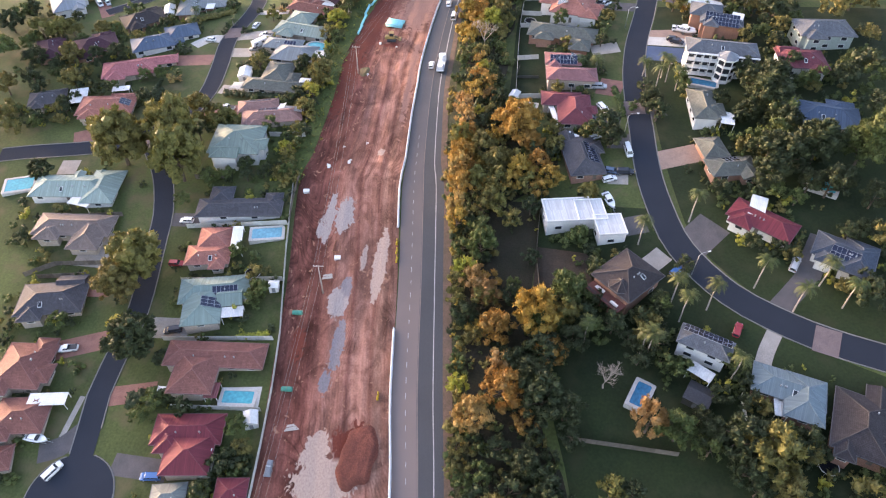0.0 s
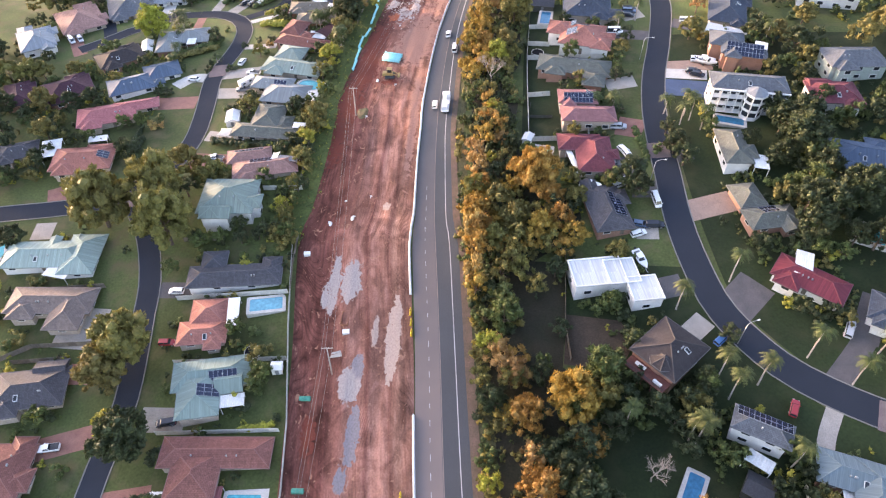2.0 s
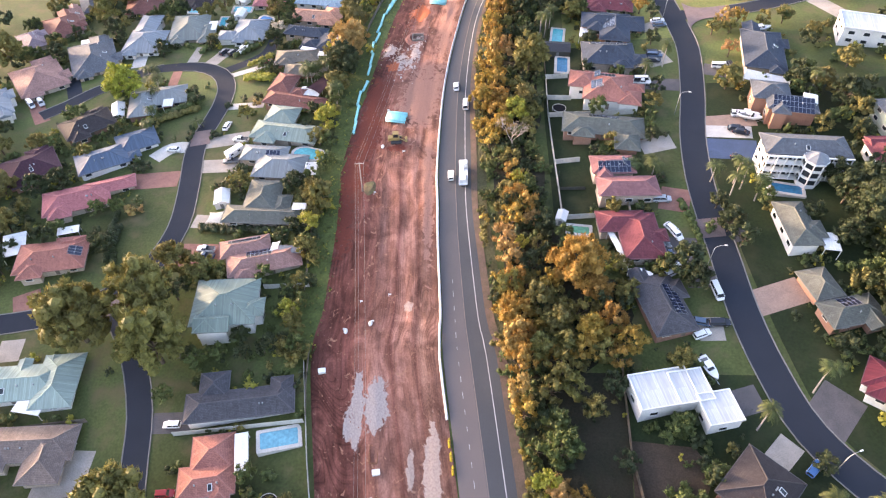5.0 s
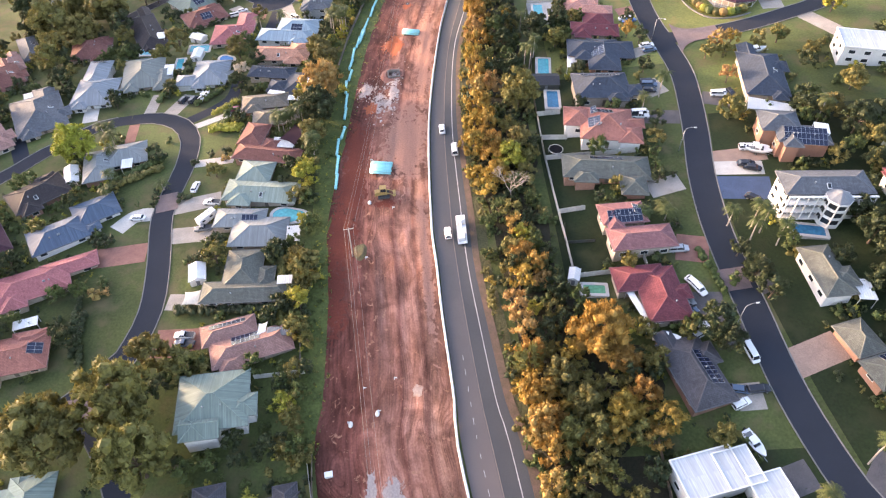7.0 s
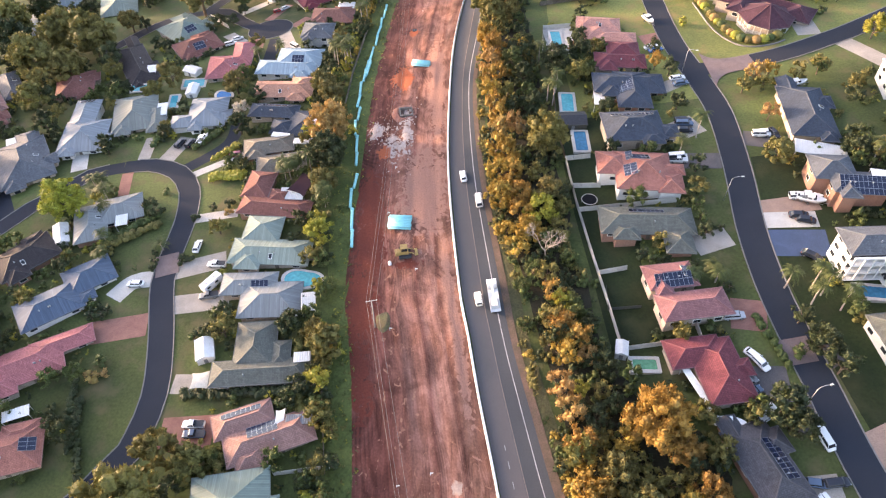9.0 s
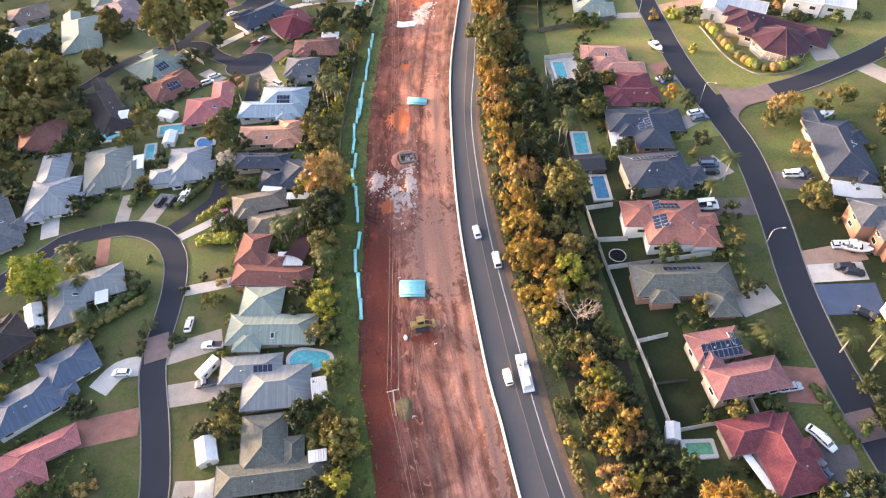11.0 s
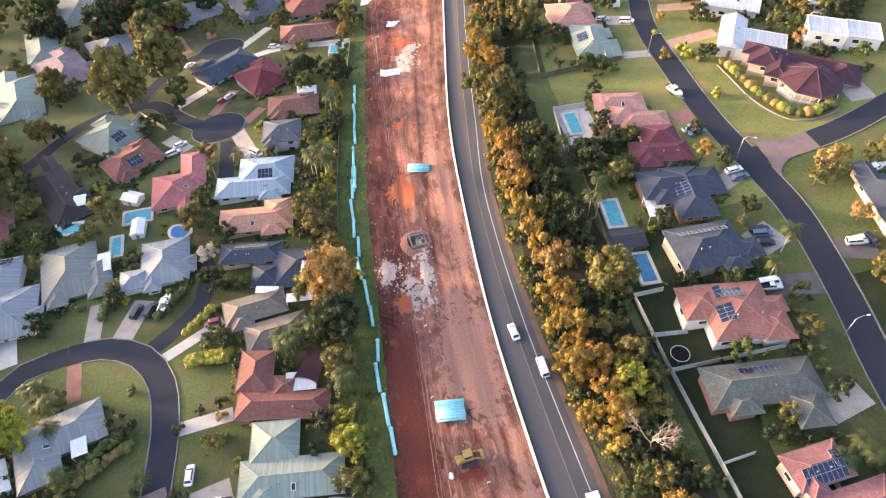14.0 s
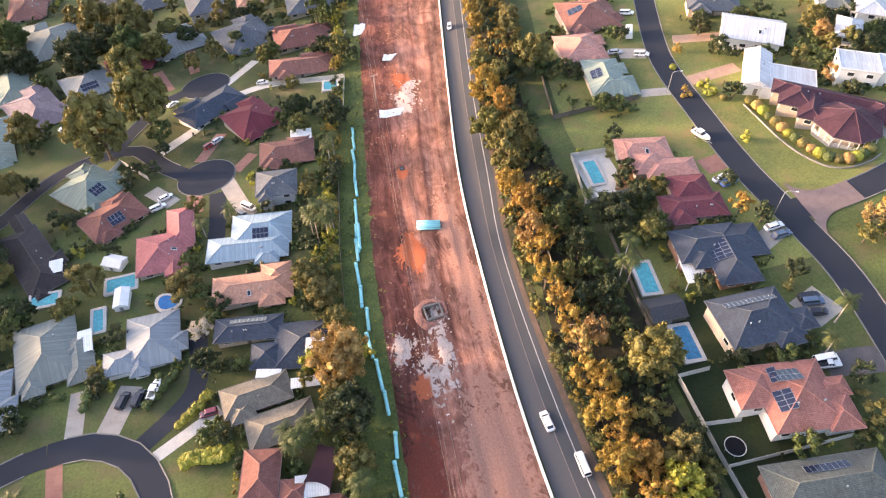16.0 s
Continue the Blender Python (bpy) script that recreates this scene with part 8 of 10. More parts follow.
house(-180.4, 424.3, 30, [(0.0, 0.0, 17.8, 25.3, 'h'), (-4.3, -11.5, 6.4, 6.4, 'h'), (3.9, 11.0, 7.8, 12.6, 'h'), (7.7, -3.8, 6.0, 5.6, 'h')], 2.4, 'mauve', 'cream')
house(-196.5, 452.8, 15, [(0.0, 0.0, 13.3, 28.5, 'h'), (-3.2, -13.6, 4.8, 5.0, 'h'), (2.9, 12.6, 5.9, 14.2, 'h'), (5.4, -4.3, 6.0, 5.6, 'h')], 2.4, 'green', 'cream')
house(-148.5, 451.7, 18, [(0.0, 0.0, 18.8, 13.0, 'h'), (4.5, -5.3, 6.5, 6.4, 'g'), (-4.1, 5.9, 8.3, 6.5, 'h')], 2.4, 'maroon', 'brick')
house(-119.0, 493.6, 10, [(0.0, 0.0, 15.9, 21.1, 'h'), (3.8, -10.0, 5.7, 5.0, 'h'), (6.8, 4.2, 6.0, 5.6, 'h')], 4.9, 'slate', 'pale_grey')
house(-171.9, 523.2, 17, [(0.0, 0.0, 16.9, 20.8, 'h'), (-4.1, -9.2, 6.1, 6.4, 'h'), (3.7, 9.8, 7.4, 10.4, 'g'), (7.2, -3.1, 6.0, 5.6, 'h')], 2.4, 'brown_grey', 'cream')
house(-146.1, 521.5, 10, [(0.0, 0.0, 17.4, 23.4, 'h'), (-4.2, -10.5, 6.3, 6.4, 'h'), (3.8, 10.1, 7.7, 11.7, 'h'), (7.5, -3.5, 6.0, 5.6, 'h')], 2.4, 'slate', 'cream')
house(-98.2, 491.5, 5, [(0.0, 0.0, 12.7, 16.4, 'h'), (-3.0, -7.6, 4.6, 5.0, 'h'), (2.8, 6.6, 5.6, 8.2, 'h'), (5.1, -2.5, 6.0, 5.6, 'h')], 2.4, 'peach', 'cream')
house(-71.6, 467.7, 1, [(0.0, 0.0, 20.6, 17.8, 'h'), (4.9, -7.7, 6.5, 6.4, 'g'), (-4.5, 8.3, 9.1, 8.9, 'h'), (9.1, 3.6, 6.0, 5.6, 'h')], 2.4, 'slate', 'cream')
house(-215.4, 381.1, 26, [(0.0, 0.0, 16.5, 16.4, 'h'), (4.0, -7.6, 5.9, 5.0, 'h'), (-3.6, 6.6, 7.3, 8.2, 'g'), (7.0, 3.3, 6.0, 5.6, 'h')], 2.4, 'blue_grey', 'cream')
house(-205.7, 321.6, 31, [(0.0, 0.0, 7.3, 18.9, 'h'), (2.4, -2.8, 6.0, 5.6, 'h')], 2.4, 'slate', 'cream')

# houses east of the highway
house(25.6, 114.4, -40, [(0.0, 0.0, 11.8, 13.4, 'h'), (1.0, -4.0, 9.8, 5.4, 'h')], 4.9, 'dark_brown', 'brick', oct=True, deck=True)
house(42.8, 98.3, -19, [(0.0, 0.0, 11.8, 5.9, 'h')], 4.9, 'slate', 'white', solar=((0, 'N', 10, 2, 0),))
house(60.3, 91.5, -102, [(-0.0, 0.0, 7.8, 15.2, 'h'), (1.0, 3.1, 6.5, 7.1, 'h'), (1.9, 3.3, 11.8, 8.2, 'h')], 2.4, 'slate_blue', 'brick')
house(73.9, 84.6, -16, [(0.0, 0.0, 11.7, 15.6, 'h'), (-2.8, -6.6, 4.2, 6.4, 'h'), (2.6, 7.2, 5.1, 7.8, 'g'), (4.6, -2.3, 6.0, 5.6, 'h')], 2.4, 'dark_brown', 'brick')
house(58.6, 136.3, -30, [(0.0, 0.0, 16.5, 8.2, 'h'), (-4.0, -2.9, 5.9, 6.4, 'h')], 2.4, 'maroon', 'white')
house(76.5, 128.0, -22, [(0.0, 0.0, 14.2, 9.0, 'h'), (3.2, -0.4, 7.7, 12.4, 'h'), (-3.4, -3.9, 5.1, 5.0, 'h')], 2.4, 'navy', 'white', solar=((0, 'S', 6, 2, 0),))
house(10.2, 134.5, 15, [(0.0, 0.0, 12.9, 8.6, 'f'), (9.6, -6.3, 7.5, 7.4, 'f'), (5.8, -0.5, 7.6, 7.8, 'f')], 3.6, 'white_metal', 'white')
house(12.6, 156.0, 16, [(0.0, 0.0, 10.1, 16.9, 'h'), (-2.2, 6.8, 4.4, 8.4, 'g'), (3.8, 3.4, 6.0, 5.6, 'h')], 2.4, 'charcoal', 'brick', solar=((0, 'E', 8, 2, 0),))
house(9.3, 175.9, 6, [(0.0, 0.0, 10.3, 15.6, 'h'), (-3.6, 5.0, 12.4, 7.4, 'h'), (4.1, -0.1, 5.5, 4.3, 'h')], 2.4, 'crimson', 'cream')
house(4.2, 199.6, 6, [(0.0, 0.0, 11.6, 7.3, 'h'), (2.3, -8.6, 16.0, 7.5, 'h'), (-2.8, -2.4, 4.2, 6.4, 'h')], 3.6, 'maroon_pink', 'cream', solar=((0, 'S', 8, 2, 0), (0, 'E', 3, 2, 0)))
house(3.1, 217.7, -4, [(0.0, 0.0, 23.2, 9.4, 'h'), (6.6, -6.8, 7.0, 7.7, 'h'), (-5.6, -4.1, 6.5, 5.0, 'h')], 2.4, 'olive_grey', 'brick', solar=((0, 'N', 8, 1, 0),))
house(5.5, 233.9, -6, [(0.0, 0.0, 14.7, 14.7, 'h'), (6.3, -4.3, 6.8, 7.6, 'h'), (-7.6, 2.6, 8.6, 8.7, 'h'), (7.5, 0.9, 6.3, 4.2, 'h')], 3.6, 'salmon', 'white', solar=((0, 'W', 4, 2, 1.5), (0, 'W', 3, 1, -4.0), (0, 'N', 5, 2, 1.0)))
house(6.9, 252.3, 1, [(0.0, 0.0, 16.6, 12.8, 'h'), (9.3, -2.8, 5.1, 5.4, 'h'), (4.0, -5.8, 6.0, 5.0, 'h')], 3.6, 'charcoal_blue', 'cream', solar=((0, 'N', 11, 1, 0),))
house(10.3, 274.2, -5, [(0.0, 0.0, 21.2, 10.0, 'h'), (0.7, -3.3, 10.0, 18.0, 'h'), (-5.1, -3.8, 6.5, 6.4, 'h')], 2.4, 'charcoal_blue', 'brick', solar=((1, 'W', 5, 3, 0),))
house(10.5, 287.1, -7, [(0.0, 0.0, 16.0, 8.1, 'h'), (1.3, 6.3, 10.4, 9.0, 'h'), (-3.8, -2.8, 5.8, 6.4, 'h')], 2.4, 'crimson', 'cream')
house(8.0, 309.5, -9, [(0.0, 2.2, 14.5, 8.6, 'h'), (-0.4, -3.6, 9.0, 9.0, 'h'), (5.2, -6.2, 14.0, 7.6, 'h'), (-5.2, 1.0, 4.6, 6.6, 'g')], 2.4, 'peach_pink', 'cream')
house(12.4, 348.4, -8, [(0.0, 0.0, 11.5, 18.9, 'h'), (1.7, -5.2, 14.0, 10.0, 'h'), (2.8, -8.2, 4.1, 6.4, 'g'), (4.6, 3.8, 6.0, 5.6, 'h')], 2.4, 'pale_teal', 'cream', solar=((0, 'W', 4, 2, 0),))
house(11.9, 368.4, -3, [(0.0, 0.0, 14.6, 15.9, 'h'), (0.5, -4.0, 14.4, 7.4, 'h'), (3.5, -7.4, 5.3, 5.0, 'h'), (6.1, 3.2, 6.0, 5.6, 'h')], 2.4, 'peach_pink', 'cream')
house(22.1, 387.9, -4, [(0.0, 0.0, 19.5, 19.1, 'h'), (-4.7, -8.4, 6.5, 6.4, 'h'), (4.3, 9.0, 8.6, 9.6, 'g'), (8.6, -2.9, 6.0, 5.6, 'h')], 2.4, 'terracotta', 'cream', solar=((0, 'W', 3, 3, 0),))
house(63.9, 314.3, -36.5, [(0.0, -3.3, 31.0, 6.8, 'h'), (-8.6, -5.8, 9.5, 11.4, 'h'), (-4.8, -9.2, 6.5, 13.4, 'h'), (12.2, -5.4, 9.6, 10.8, 'h'), (4.4, -13.6, 15.4, 15.4, 'h')], 2.6, 'plum', 'cream', oct=True)
house(51.4, 331.2, -31, [(0.0, 0.0, 8.0, 18.6, 'g'), (8.6, -3.6, 14.7, 13.2, 'f')], 3.6, 'white_metal', 'white')
house(61.0, 351.4, -30, [(0.0, 0.0, 18.4, 14.9, 'g')], 3.6, 'white_metal', 'white')
house(75.2, 321.1, -28, [(0.0, 0.0, 11.0, 10.0, 'f'), (10.2, 0.6, 9.6, 9.6, 'f')], 4.9, 'white_metal', 'white')
house(83.8, 338.2, -37, [(0.0, 0.0, 7.5, 12.1, 'h')], 4.9, 'white_metal', 'white')
house(60.6, 374.3, -22, [(0.0, 0.0, 17.5, 11.0, 'h'), (-4.2, -4.3, 6.3, 6.4, 'h'), (3.8, 3.9, 7.7, 5.5, 'h')], 2.4, 'slate', 'cream')
house(93.7, 358.9, -25, [(0.0, 0.0, 10.0, 11.8, 'h'), (2.2, 4.3, 4.4, 5.9, 'h')], 2.4, 'pale_grey', 'white')
house(97.2, 346.8, -31, [(0.0, 0.0, 9.5, 11.1, 'h')], 4.9, 'white_metal', 'white')
house(53.2, 251.0, -8, [(0.0, 0.0, 12.3, 22.3, 'h'), (3.0, -10.6, 4.4, 5.0, 'h'), (-2.7, 9.6, 5.4, 11.2, 'g'), (5.0, 4.5, 6.0, 5.6, 'h')], 2.4, 'charcoal_blue', 'cream')
house(53.4, 220.3, -7, [(0.0, 0.0, 13.6, 7.6, 'h'), (-5.0, 5.2, 10.4, 9.1, 'h'), (-3.3, -2.6, 4.9, 6.4, 'h')], 4.9, 'slate', 'brick', solar=((0, 'S', 10, 3, 0),))
house(51.4, 200.6, -0, [(0.0, 0.0, 21.4, 8.4, 'h')], 7.2, 'slate', 'white', balcony=True)
house(45.7, 178.0, 6, [(0.0, 0.0, 7.5, 14.7, 'h'), (2.6, -2.2, 6.0, 5.6, 'h')], 3.6, 'olive_grey', 'white')
house(52.4, 154.4, 17, [(0.0, 0.0, 13.5, 7.4, 'h'), (-2.4, 8.4, 7.4, 8.8, 'h'), (3.2, -2.5, 4.9, 6.4, 'g')], 2.4, 'olive_grey', 'brick', solar=((0, 'N', 4, 2, 0),))
house(75.3, 201.0, 5, [(0.0, 0.0, 14.1, 11.1, 'h'), (3.4, -5.0, 5.1, 5.0, 'h'), (-3.1, 4.0, 6.2, 5.6, 'g')], 3.6, 'crimson', 'white')
house(83.3, 216.2, 9, [(0.0, 0.0, 17.5, 10.7, 'h'), (-4.2, -4.1, 6.3, 6.4, 'h')], 4.9, 'slate', 'pale_green')
house(79.0, 176.6, -6, [(0.0, 0.0, 18.0, 11.5, 'h'), (-4.0, -5.6, 8.0, 6.4, 'h'), (4.2, 5.2, 7.6, 6.0, 'h')], 2.4, 'steel_blue', 'cream')
house(86.2, 258.6, -11, [(0.0, 0.0, 18.7, 10.9, 'f')], 4.9, 'white_metal', 'white')

# more houses
house(-217.0, 409.5, 20, [(0.0, 0.0, 17.0, 13.0, 'h'), (4.5, -6.5, 6.5, 6.0, 'h'), (-4.0, 6.0, 8.0, 6.5, 'h')], 2.4, 'slate_blue', 'white')
house(-228.0, 437.0, 20, [(0.0, 0.0, 18.0, 14.0, 'h'), (-4.5, -7.0, 7.0, 6.0, 'h')], 2.4, 'brown_grey', 'cream')
house(-192.7, 404.3, 16, [(0.0, 0.0, 16.4, 29.2, 'h'), (3.9, -14.0, 5.9, 5.0, 'h'), (-3.6, 13.0, 7.2, 14.6, 'g'), (7.0, 5.8, 6.0, 5.6, 'h')], 2.4, 'pale_teal', 'cream')
house(-206.6, 307.5, 36, [(0.0, 0.0, 9.4, 12.1, 'h'), (2.1, 5.4, 4.1, 6.0, 'g')], 2.4, 'dusty_pink', 'cream')

# patio covers, carports and sheds
patio_cover(-70.3, 95.9, 17, 5.5, 3.3, 2.6, 'pale')
patio_cover(-106.5, 67.4, 13, 9.0, 3.4, 2.6, 'white')
patio_cover(-67.4, 75.0, 8, 3.2, 4.2, 2.5, 'rose')
patio_cover(-77.7, 118.7, 16, 2.9, 8.9, 2.8, 'white')
patio_cover(-79.3, 173.0, 1, 6.0, 2.4, 2.6, 'grey')
patio_cover(-80.3, 188.3, 4, 3.8, 2.7, 2.6, 'white')
patio_cover(-80.4, 203.9, 6, 3.5, 5.7, 2.4, 'pale')
patio_cover(-89.1, 242.9, -5, 6.8, 4.7, 2.6, 'pale')
patio_cover(-88.2, 267.0, -4, 6.8, 2.6, 2.6, 'white')
patio_cover(-140.7, 295.1, 9, 3.4, 6.8, 2.6, 'white')
patio_cover(-137.2, 238.6, 13, 3.3, 4.3, 2.6, 'white')
patio_cover(-144.3, 179.1, 20, 5.8, 2.9, 2.6, 'white')
patio_cover(-157.2, 173.3, 25, 6.0, 8.7, 2.8, 'white')
patio_cover(-130.3, 126.7, -5, 6.7, 3.4, 2.6, 'white')
patio_cover(-183.5, 281.5, 24, 10.0, 6.8, 2.6, 'white')
patio_cover(-82.5, 361.4, -3, 6.7, 8.6, 2.6, 'white')
patio_cover(-153.5, 326.1, 6, 3.6, 4.8, 2.6, 'white')
patio_cover(-85.0, 276.4, -8, 5.0, 4.0, 2.6, 'white')
patio_cover(-96.4, 271.8, -12, 5.6, 2.2, 2.6, 'white')
patio_cover(42.2, 92.3, -31, 5.4, 3.1, 3.0, 'pale')
patio_cover(58.1, 86.4, -5, 2.6, 4.4, 2.6, 'white')
patio_cover(76.7, 81.5, -8, 4.4, 5.4, 2.8, 'white')
patio_cover(3.8, 172.2, 17, 1.6, 10.7, 2.8, 'white')
patio_cover(1.5, 268.3, -7, 4.9, 6.8, 2.6, 'white')
patio_cover(52.2, 172.9, -4, 3.9, 5.8, 3.0, 'white')
patio_cover(50.9, 235.3, -19, 12.7, 5.6, 2.6, 'pale')
patio_cover(58.3, 221.4, -14, 3.7, 4.2, 5.6, 'white')
patio_cover(57.5, 140.1, -16, 4.0, 7.9, 3.2, 'white')
shed(-56.0, 70.0, 20, 3.0, 3.4, 'pale')
shed(41.9, 87.5, -24, 5.3, 5.0, 'dark')
shed(-153.7, 235.4, 21, 3.9, 7.7, 'white')
shed(-8.4, 261.1, -0, 8.0, 6.0, 'dark')
shed(-9.3, 183.4, -14, 2.4, 3.5, 'pale')
shed(-62.6, 105.5, 11, 2.4, 2.1, 'white')
shed(-133.6, 308.0, 0, 3.5, 6.1, 'white')
shed(-104.2, 193.1, 14, 4.0, 5.7, 'white')
shed(-137.4, 323.2, -27, 5.4, 4.0, 'white')

# swimming pools
pool(-61.3, 75.1, 8, 7.2, 3.3, 'turq')
pool(-70.8, 122.9, 16, 8.2, 3.9, 'pale')
pool(-83.3, 212.6, 4, 8.2, 6.1, 'round')
pool(29.9, 86.8, -21, 3.1, 6.4, 'blue')
pool(47.3, 192.2, -9, 7.6, 3.2, 'blue')
pool(-7.9, 271.4, -5, 3.5, 8.8, 'turq')
pool(-7.0, 252.6, -3, 3.4, 8.4, 'blue')
pool(-5.8, 309.7, -1, 3.3, 8.9, 'turq')
pool(75.5, 151.9, -21, 6.6, 5.8, 'turq')
pool(-70.1, 392.9, -8, 4.4, 4.8, 'turq')
pool(-121.7, 303.6, 4, 4.6, 5.2, 'oval')
pool(-135.0, 314.8, 4, 7.3, 4.4, 'turq')
pool(-155.3, 315.3, 1, 6.7, 3.8, 'turq')
pool(-139.4, 303.0, 5, 2.4, 7.0, 'turq')
pool(-155.1, 132.8, 24, 8.0, 5.7, 'turq')
pool(-4.9, 179.8, -3, 5.1, 2.5, 'green')

# the works
pipe_line([(-71.1, 221.8), (-72.0, 236.7), (-71.9, 250.9)])
pipe_line([(-71.8, 254.7), (-72.9, 277.8), (-72.8, 292.7), (-70.5, 315.1), (-71.7, 304.0), (-70.3, 314.8), (-69.0, 326.8), (-67.6, 343.1), (-66.1, 361.7)])
pipe_stack(-58.4, 228.5, -5, 6.1, 5.1, 'wide')
pipe_stack(-52.2, 306.8, -11, 6.2, 3.7, 'round')
trench_pit(-57.1, 278.0)
bulldozer(-57.0, 217.3)
power_pole(-49.3, 105.5)
power_pole(-63.9, 195.9)
power_pole(-56.2, 374.0)
fabric_sheet(-46.7, 401.0, -18, 5.6, 4.1)
fabric_sheet(-51.9, 364.0, -9, 9.2, 4.0)
fabric_sheet(-54.6, 430.7, -12, 4.3, 8.2)
site_item(-54.0, 98.7, 'tank')
site_item(-50.2, 78.4, 'tank')
site_item(-64.3, 139.0, 'crate')
site_item(-48.4, 116.3, 'crate')
site_item(-60.6, 149.7, 'bag')
site_item(-54.9, 151.9, 'bag')
site_item(-60.8, 214.8, 'bag')
site_item(-49.0, 110.6, 'plank')
site_item(-49.5, 120.2, 'frame')
site_item(-45.8, 69.9, 'plank')
site_item(-54.5, 333.7, 'mat')
site_item(-48.5, 60.4, 'tarp')
power_lines()

# street lamps
street_lamp(26.5, 334.9)
street_lamp(28.1, 279.9)
street_lamp(23.9, 223.8)
street_lamp(24.3, 167.7)
street_lamp(41.5, 119.8)

# fences
fence([(-50.3, 51.0), (-52.0, 64.9), (-53.9, 78.3), (-56.8, 93.1), (-63.7, 118.6), (-69.1, 141.4)], 'pale')
fence([(-76.5, 70.8), (-54.7, 72.8)], 'pale')
fence([(-86.2, 87.5), (-57.9, 91.0)], 'pale')
fence([(-88.7, 105.0), (-61.1, 108.4)], 'pale')
fence([(-95.0, 122.8), (-66.1, 127.0)], 'pale')
fence([(-65.7, 127.0), (-67.5, 135.9), (-68.6, 145.5)], 'paling')
fence([(-100.6, 141.8), (-91.5, 142.7)], 'paling')
fence([(-84.0, 162.3), (-72.2, 162.9)], 'pale')
fence([(-73.3, 161.8), (-75.3, 179.7), (-77.4, 200.9)], 'paling')
fence([(-12.4, 245.5), (-12.1, 227.7), (-11.2, 212.8), (-10.4, 202.5), (-9.7, 193.7), (-9.0, 183.8), (-0.2, 184.2)], 'pale')
fence([(-12.4, 245.5), (-5.5, 245.3)], 'pale')
fence([(-12.1, 234.4), (-4.9, 233.3)], 'pale')
fence([(-10.6, 204.7), (-3.6, 205.3)], 'pale')
fence([(-9.4, 200.7), (-10.0, 194.5), (-2.6, 194.3)], 'dark')
fence([(-9.0, 318.4), (-11.8, 299.3), (5.4, 299.5)], 'pale')
fence([(-9.0, 318.4), (0.4, 316.7)], 'pale')
fence([(-3.0, 363.2), (-7.5, 337.4), (18.4, 336.0)], 'paling')
fence([(13.9, 75.0), (37.9, 74.5)], 'paling')
fence([(-91.7, 406.1), (-64.5, 396.8), (-67.4, 375.1)], 'pale')
fence([(-145.8, 370.1), (-142.9, 376.3), (-132.1, 362.0)], 'pale')
fence([(-72.6, 342.4), (-76.1, 307.9), (-77.9, 277.5), (-77.5, 256.0)], 'paling')
fence([(-9.9, 292.6), (-12.8, 259.5), (-12.4, 245.5)], 'paling')
fence([(-140.7, 120.8), (-116.2, 125.1)], 'paling')
fence([(-129.8, 101.0), (-116.0, 103.5)], 'paling')
fence([(-133.9, 101.1), (-127.1, 105.8), (-111.0, 108.2)], 'paling')
fence([(2.8, 142.6), (3.5, 121.5), (5.1, 112.9)], 'paling')
fence([(51.0, 89.3), (51.6, 83.6)], 'pale')

# cars, boats and caravans
parked('wagon', 'white', -97.4, 52.6, 62)
parked('boat', 'white', -104.8, 58.9, -3)
parked('wagon', 'blue', -74.3, 54.7, -172)
parked('wagon', 'silver', -67.1, 52.9, -172)
parked('hatch', 'white', -80.7, 74.4, -172)
parked('ute', 'white', -109.7, 81.8, -165)
parked('wagon', 'black', -84.7, 90.3, -164)
parked('hatch', 'red', -92.5, 110.2, 6)
parked('hatch', 'blue', 38.0, 120.4, 47)
parked('hatch', 'red', 51.2, 105.3, 71)
parked('wagon', 'silver', 65.5, 124.9, 67)
parked('hatch', 'white', -96.0, 125.1, -176)
parked('caravan', 'white', -62.3, 59.1, 100)
parked('boat', 'white', 8.7, 165.3, -10)
parked('sedan', 'silver', 16.0, 166.0, 28)
parked('sedan', 'steel', 15.0, 171.4, 24)
parked('sedan', 'white', 18.5, 177.9, -62)
parked('wagon', 'silver', 16.4, 189.5, -1)
parked('van', 'white', 25.6, 160.7, -77)
parked('sedan', 'steel', 21.1, 152.6, -12)
parked('wagon', 'black', 24.9, 152.4, 2)
parked('hatch', 'white', 20.8, 149.5, 23)
parked('boat', 'white', 21.0, 140.9, -64)
parked('van', 'white', 16.7, 240.6, -5)
parked('wagon', 'black', 21.8, 255.2, -6)
parked('sedan', 'white', 41.2, 246.3, -4)
parked('boat', 'white', 43.4, 220.9, -14)
parked('sedan', 'black', 40.4, 214.2, -21)
parked('sedan', 'black', 37.9, 203.5, -42)
parked('sedan', 'white', -127.4, 215.9, 174)
parked('sedan', 'white', -113.4, 227.5, 85)
parked('ute', 'white', -106.7, 220.3, 173)
parked('ute', 'grey', -106.7, 210.0, -175)
parked('caravan', 'white', -106.4, 213.4, 51)
parked('ute', 'white', -103.3, 174.7, 176)
parked('ute', 'steel', -102.8, 172.4, 176)
parked('sedan', 'white', 25.5, 275.8, 3)
parked('sedan', 'steel', 25.8, 273.0, 3)
parked('boat', 'white', 25.5, 311.9, -73)
parked('sedan', 'white', 22.4, 295.1, 11)
parked('sedan', 'blue', 23.3, 293.0, 11)
parked('wagon', 'steel', 21.9, 253.9, -12)
parked('sedan', 'black', 21.2, 251.2, -12)
parked('ute', 'white', 16.5, 239.5, -11)
parked('wagon', 'white', 40.1, 245.8, -11)
parked('hatch', 'black', 43.3, 245.4, -76)
parked('wagon', 'white', 41.4, 221.8, -9)
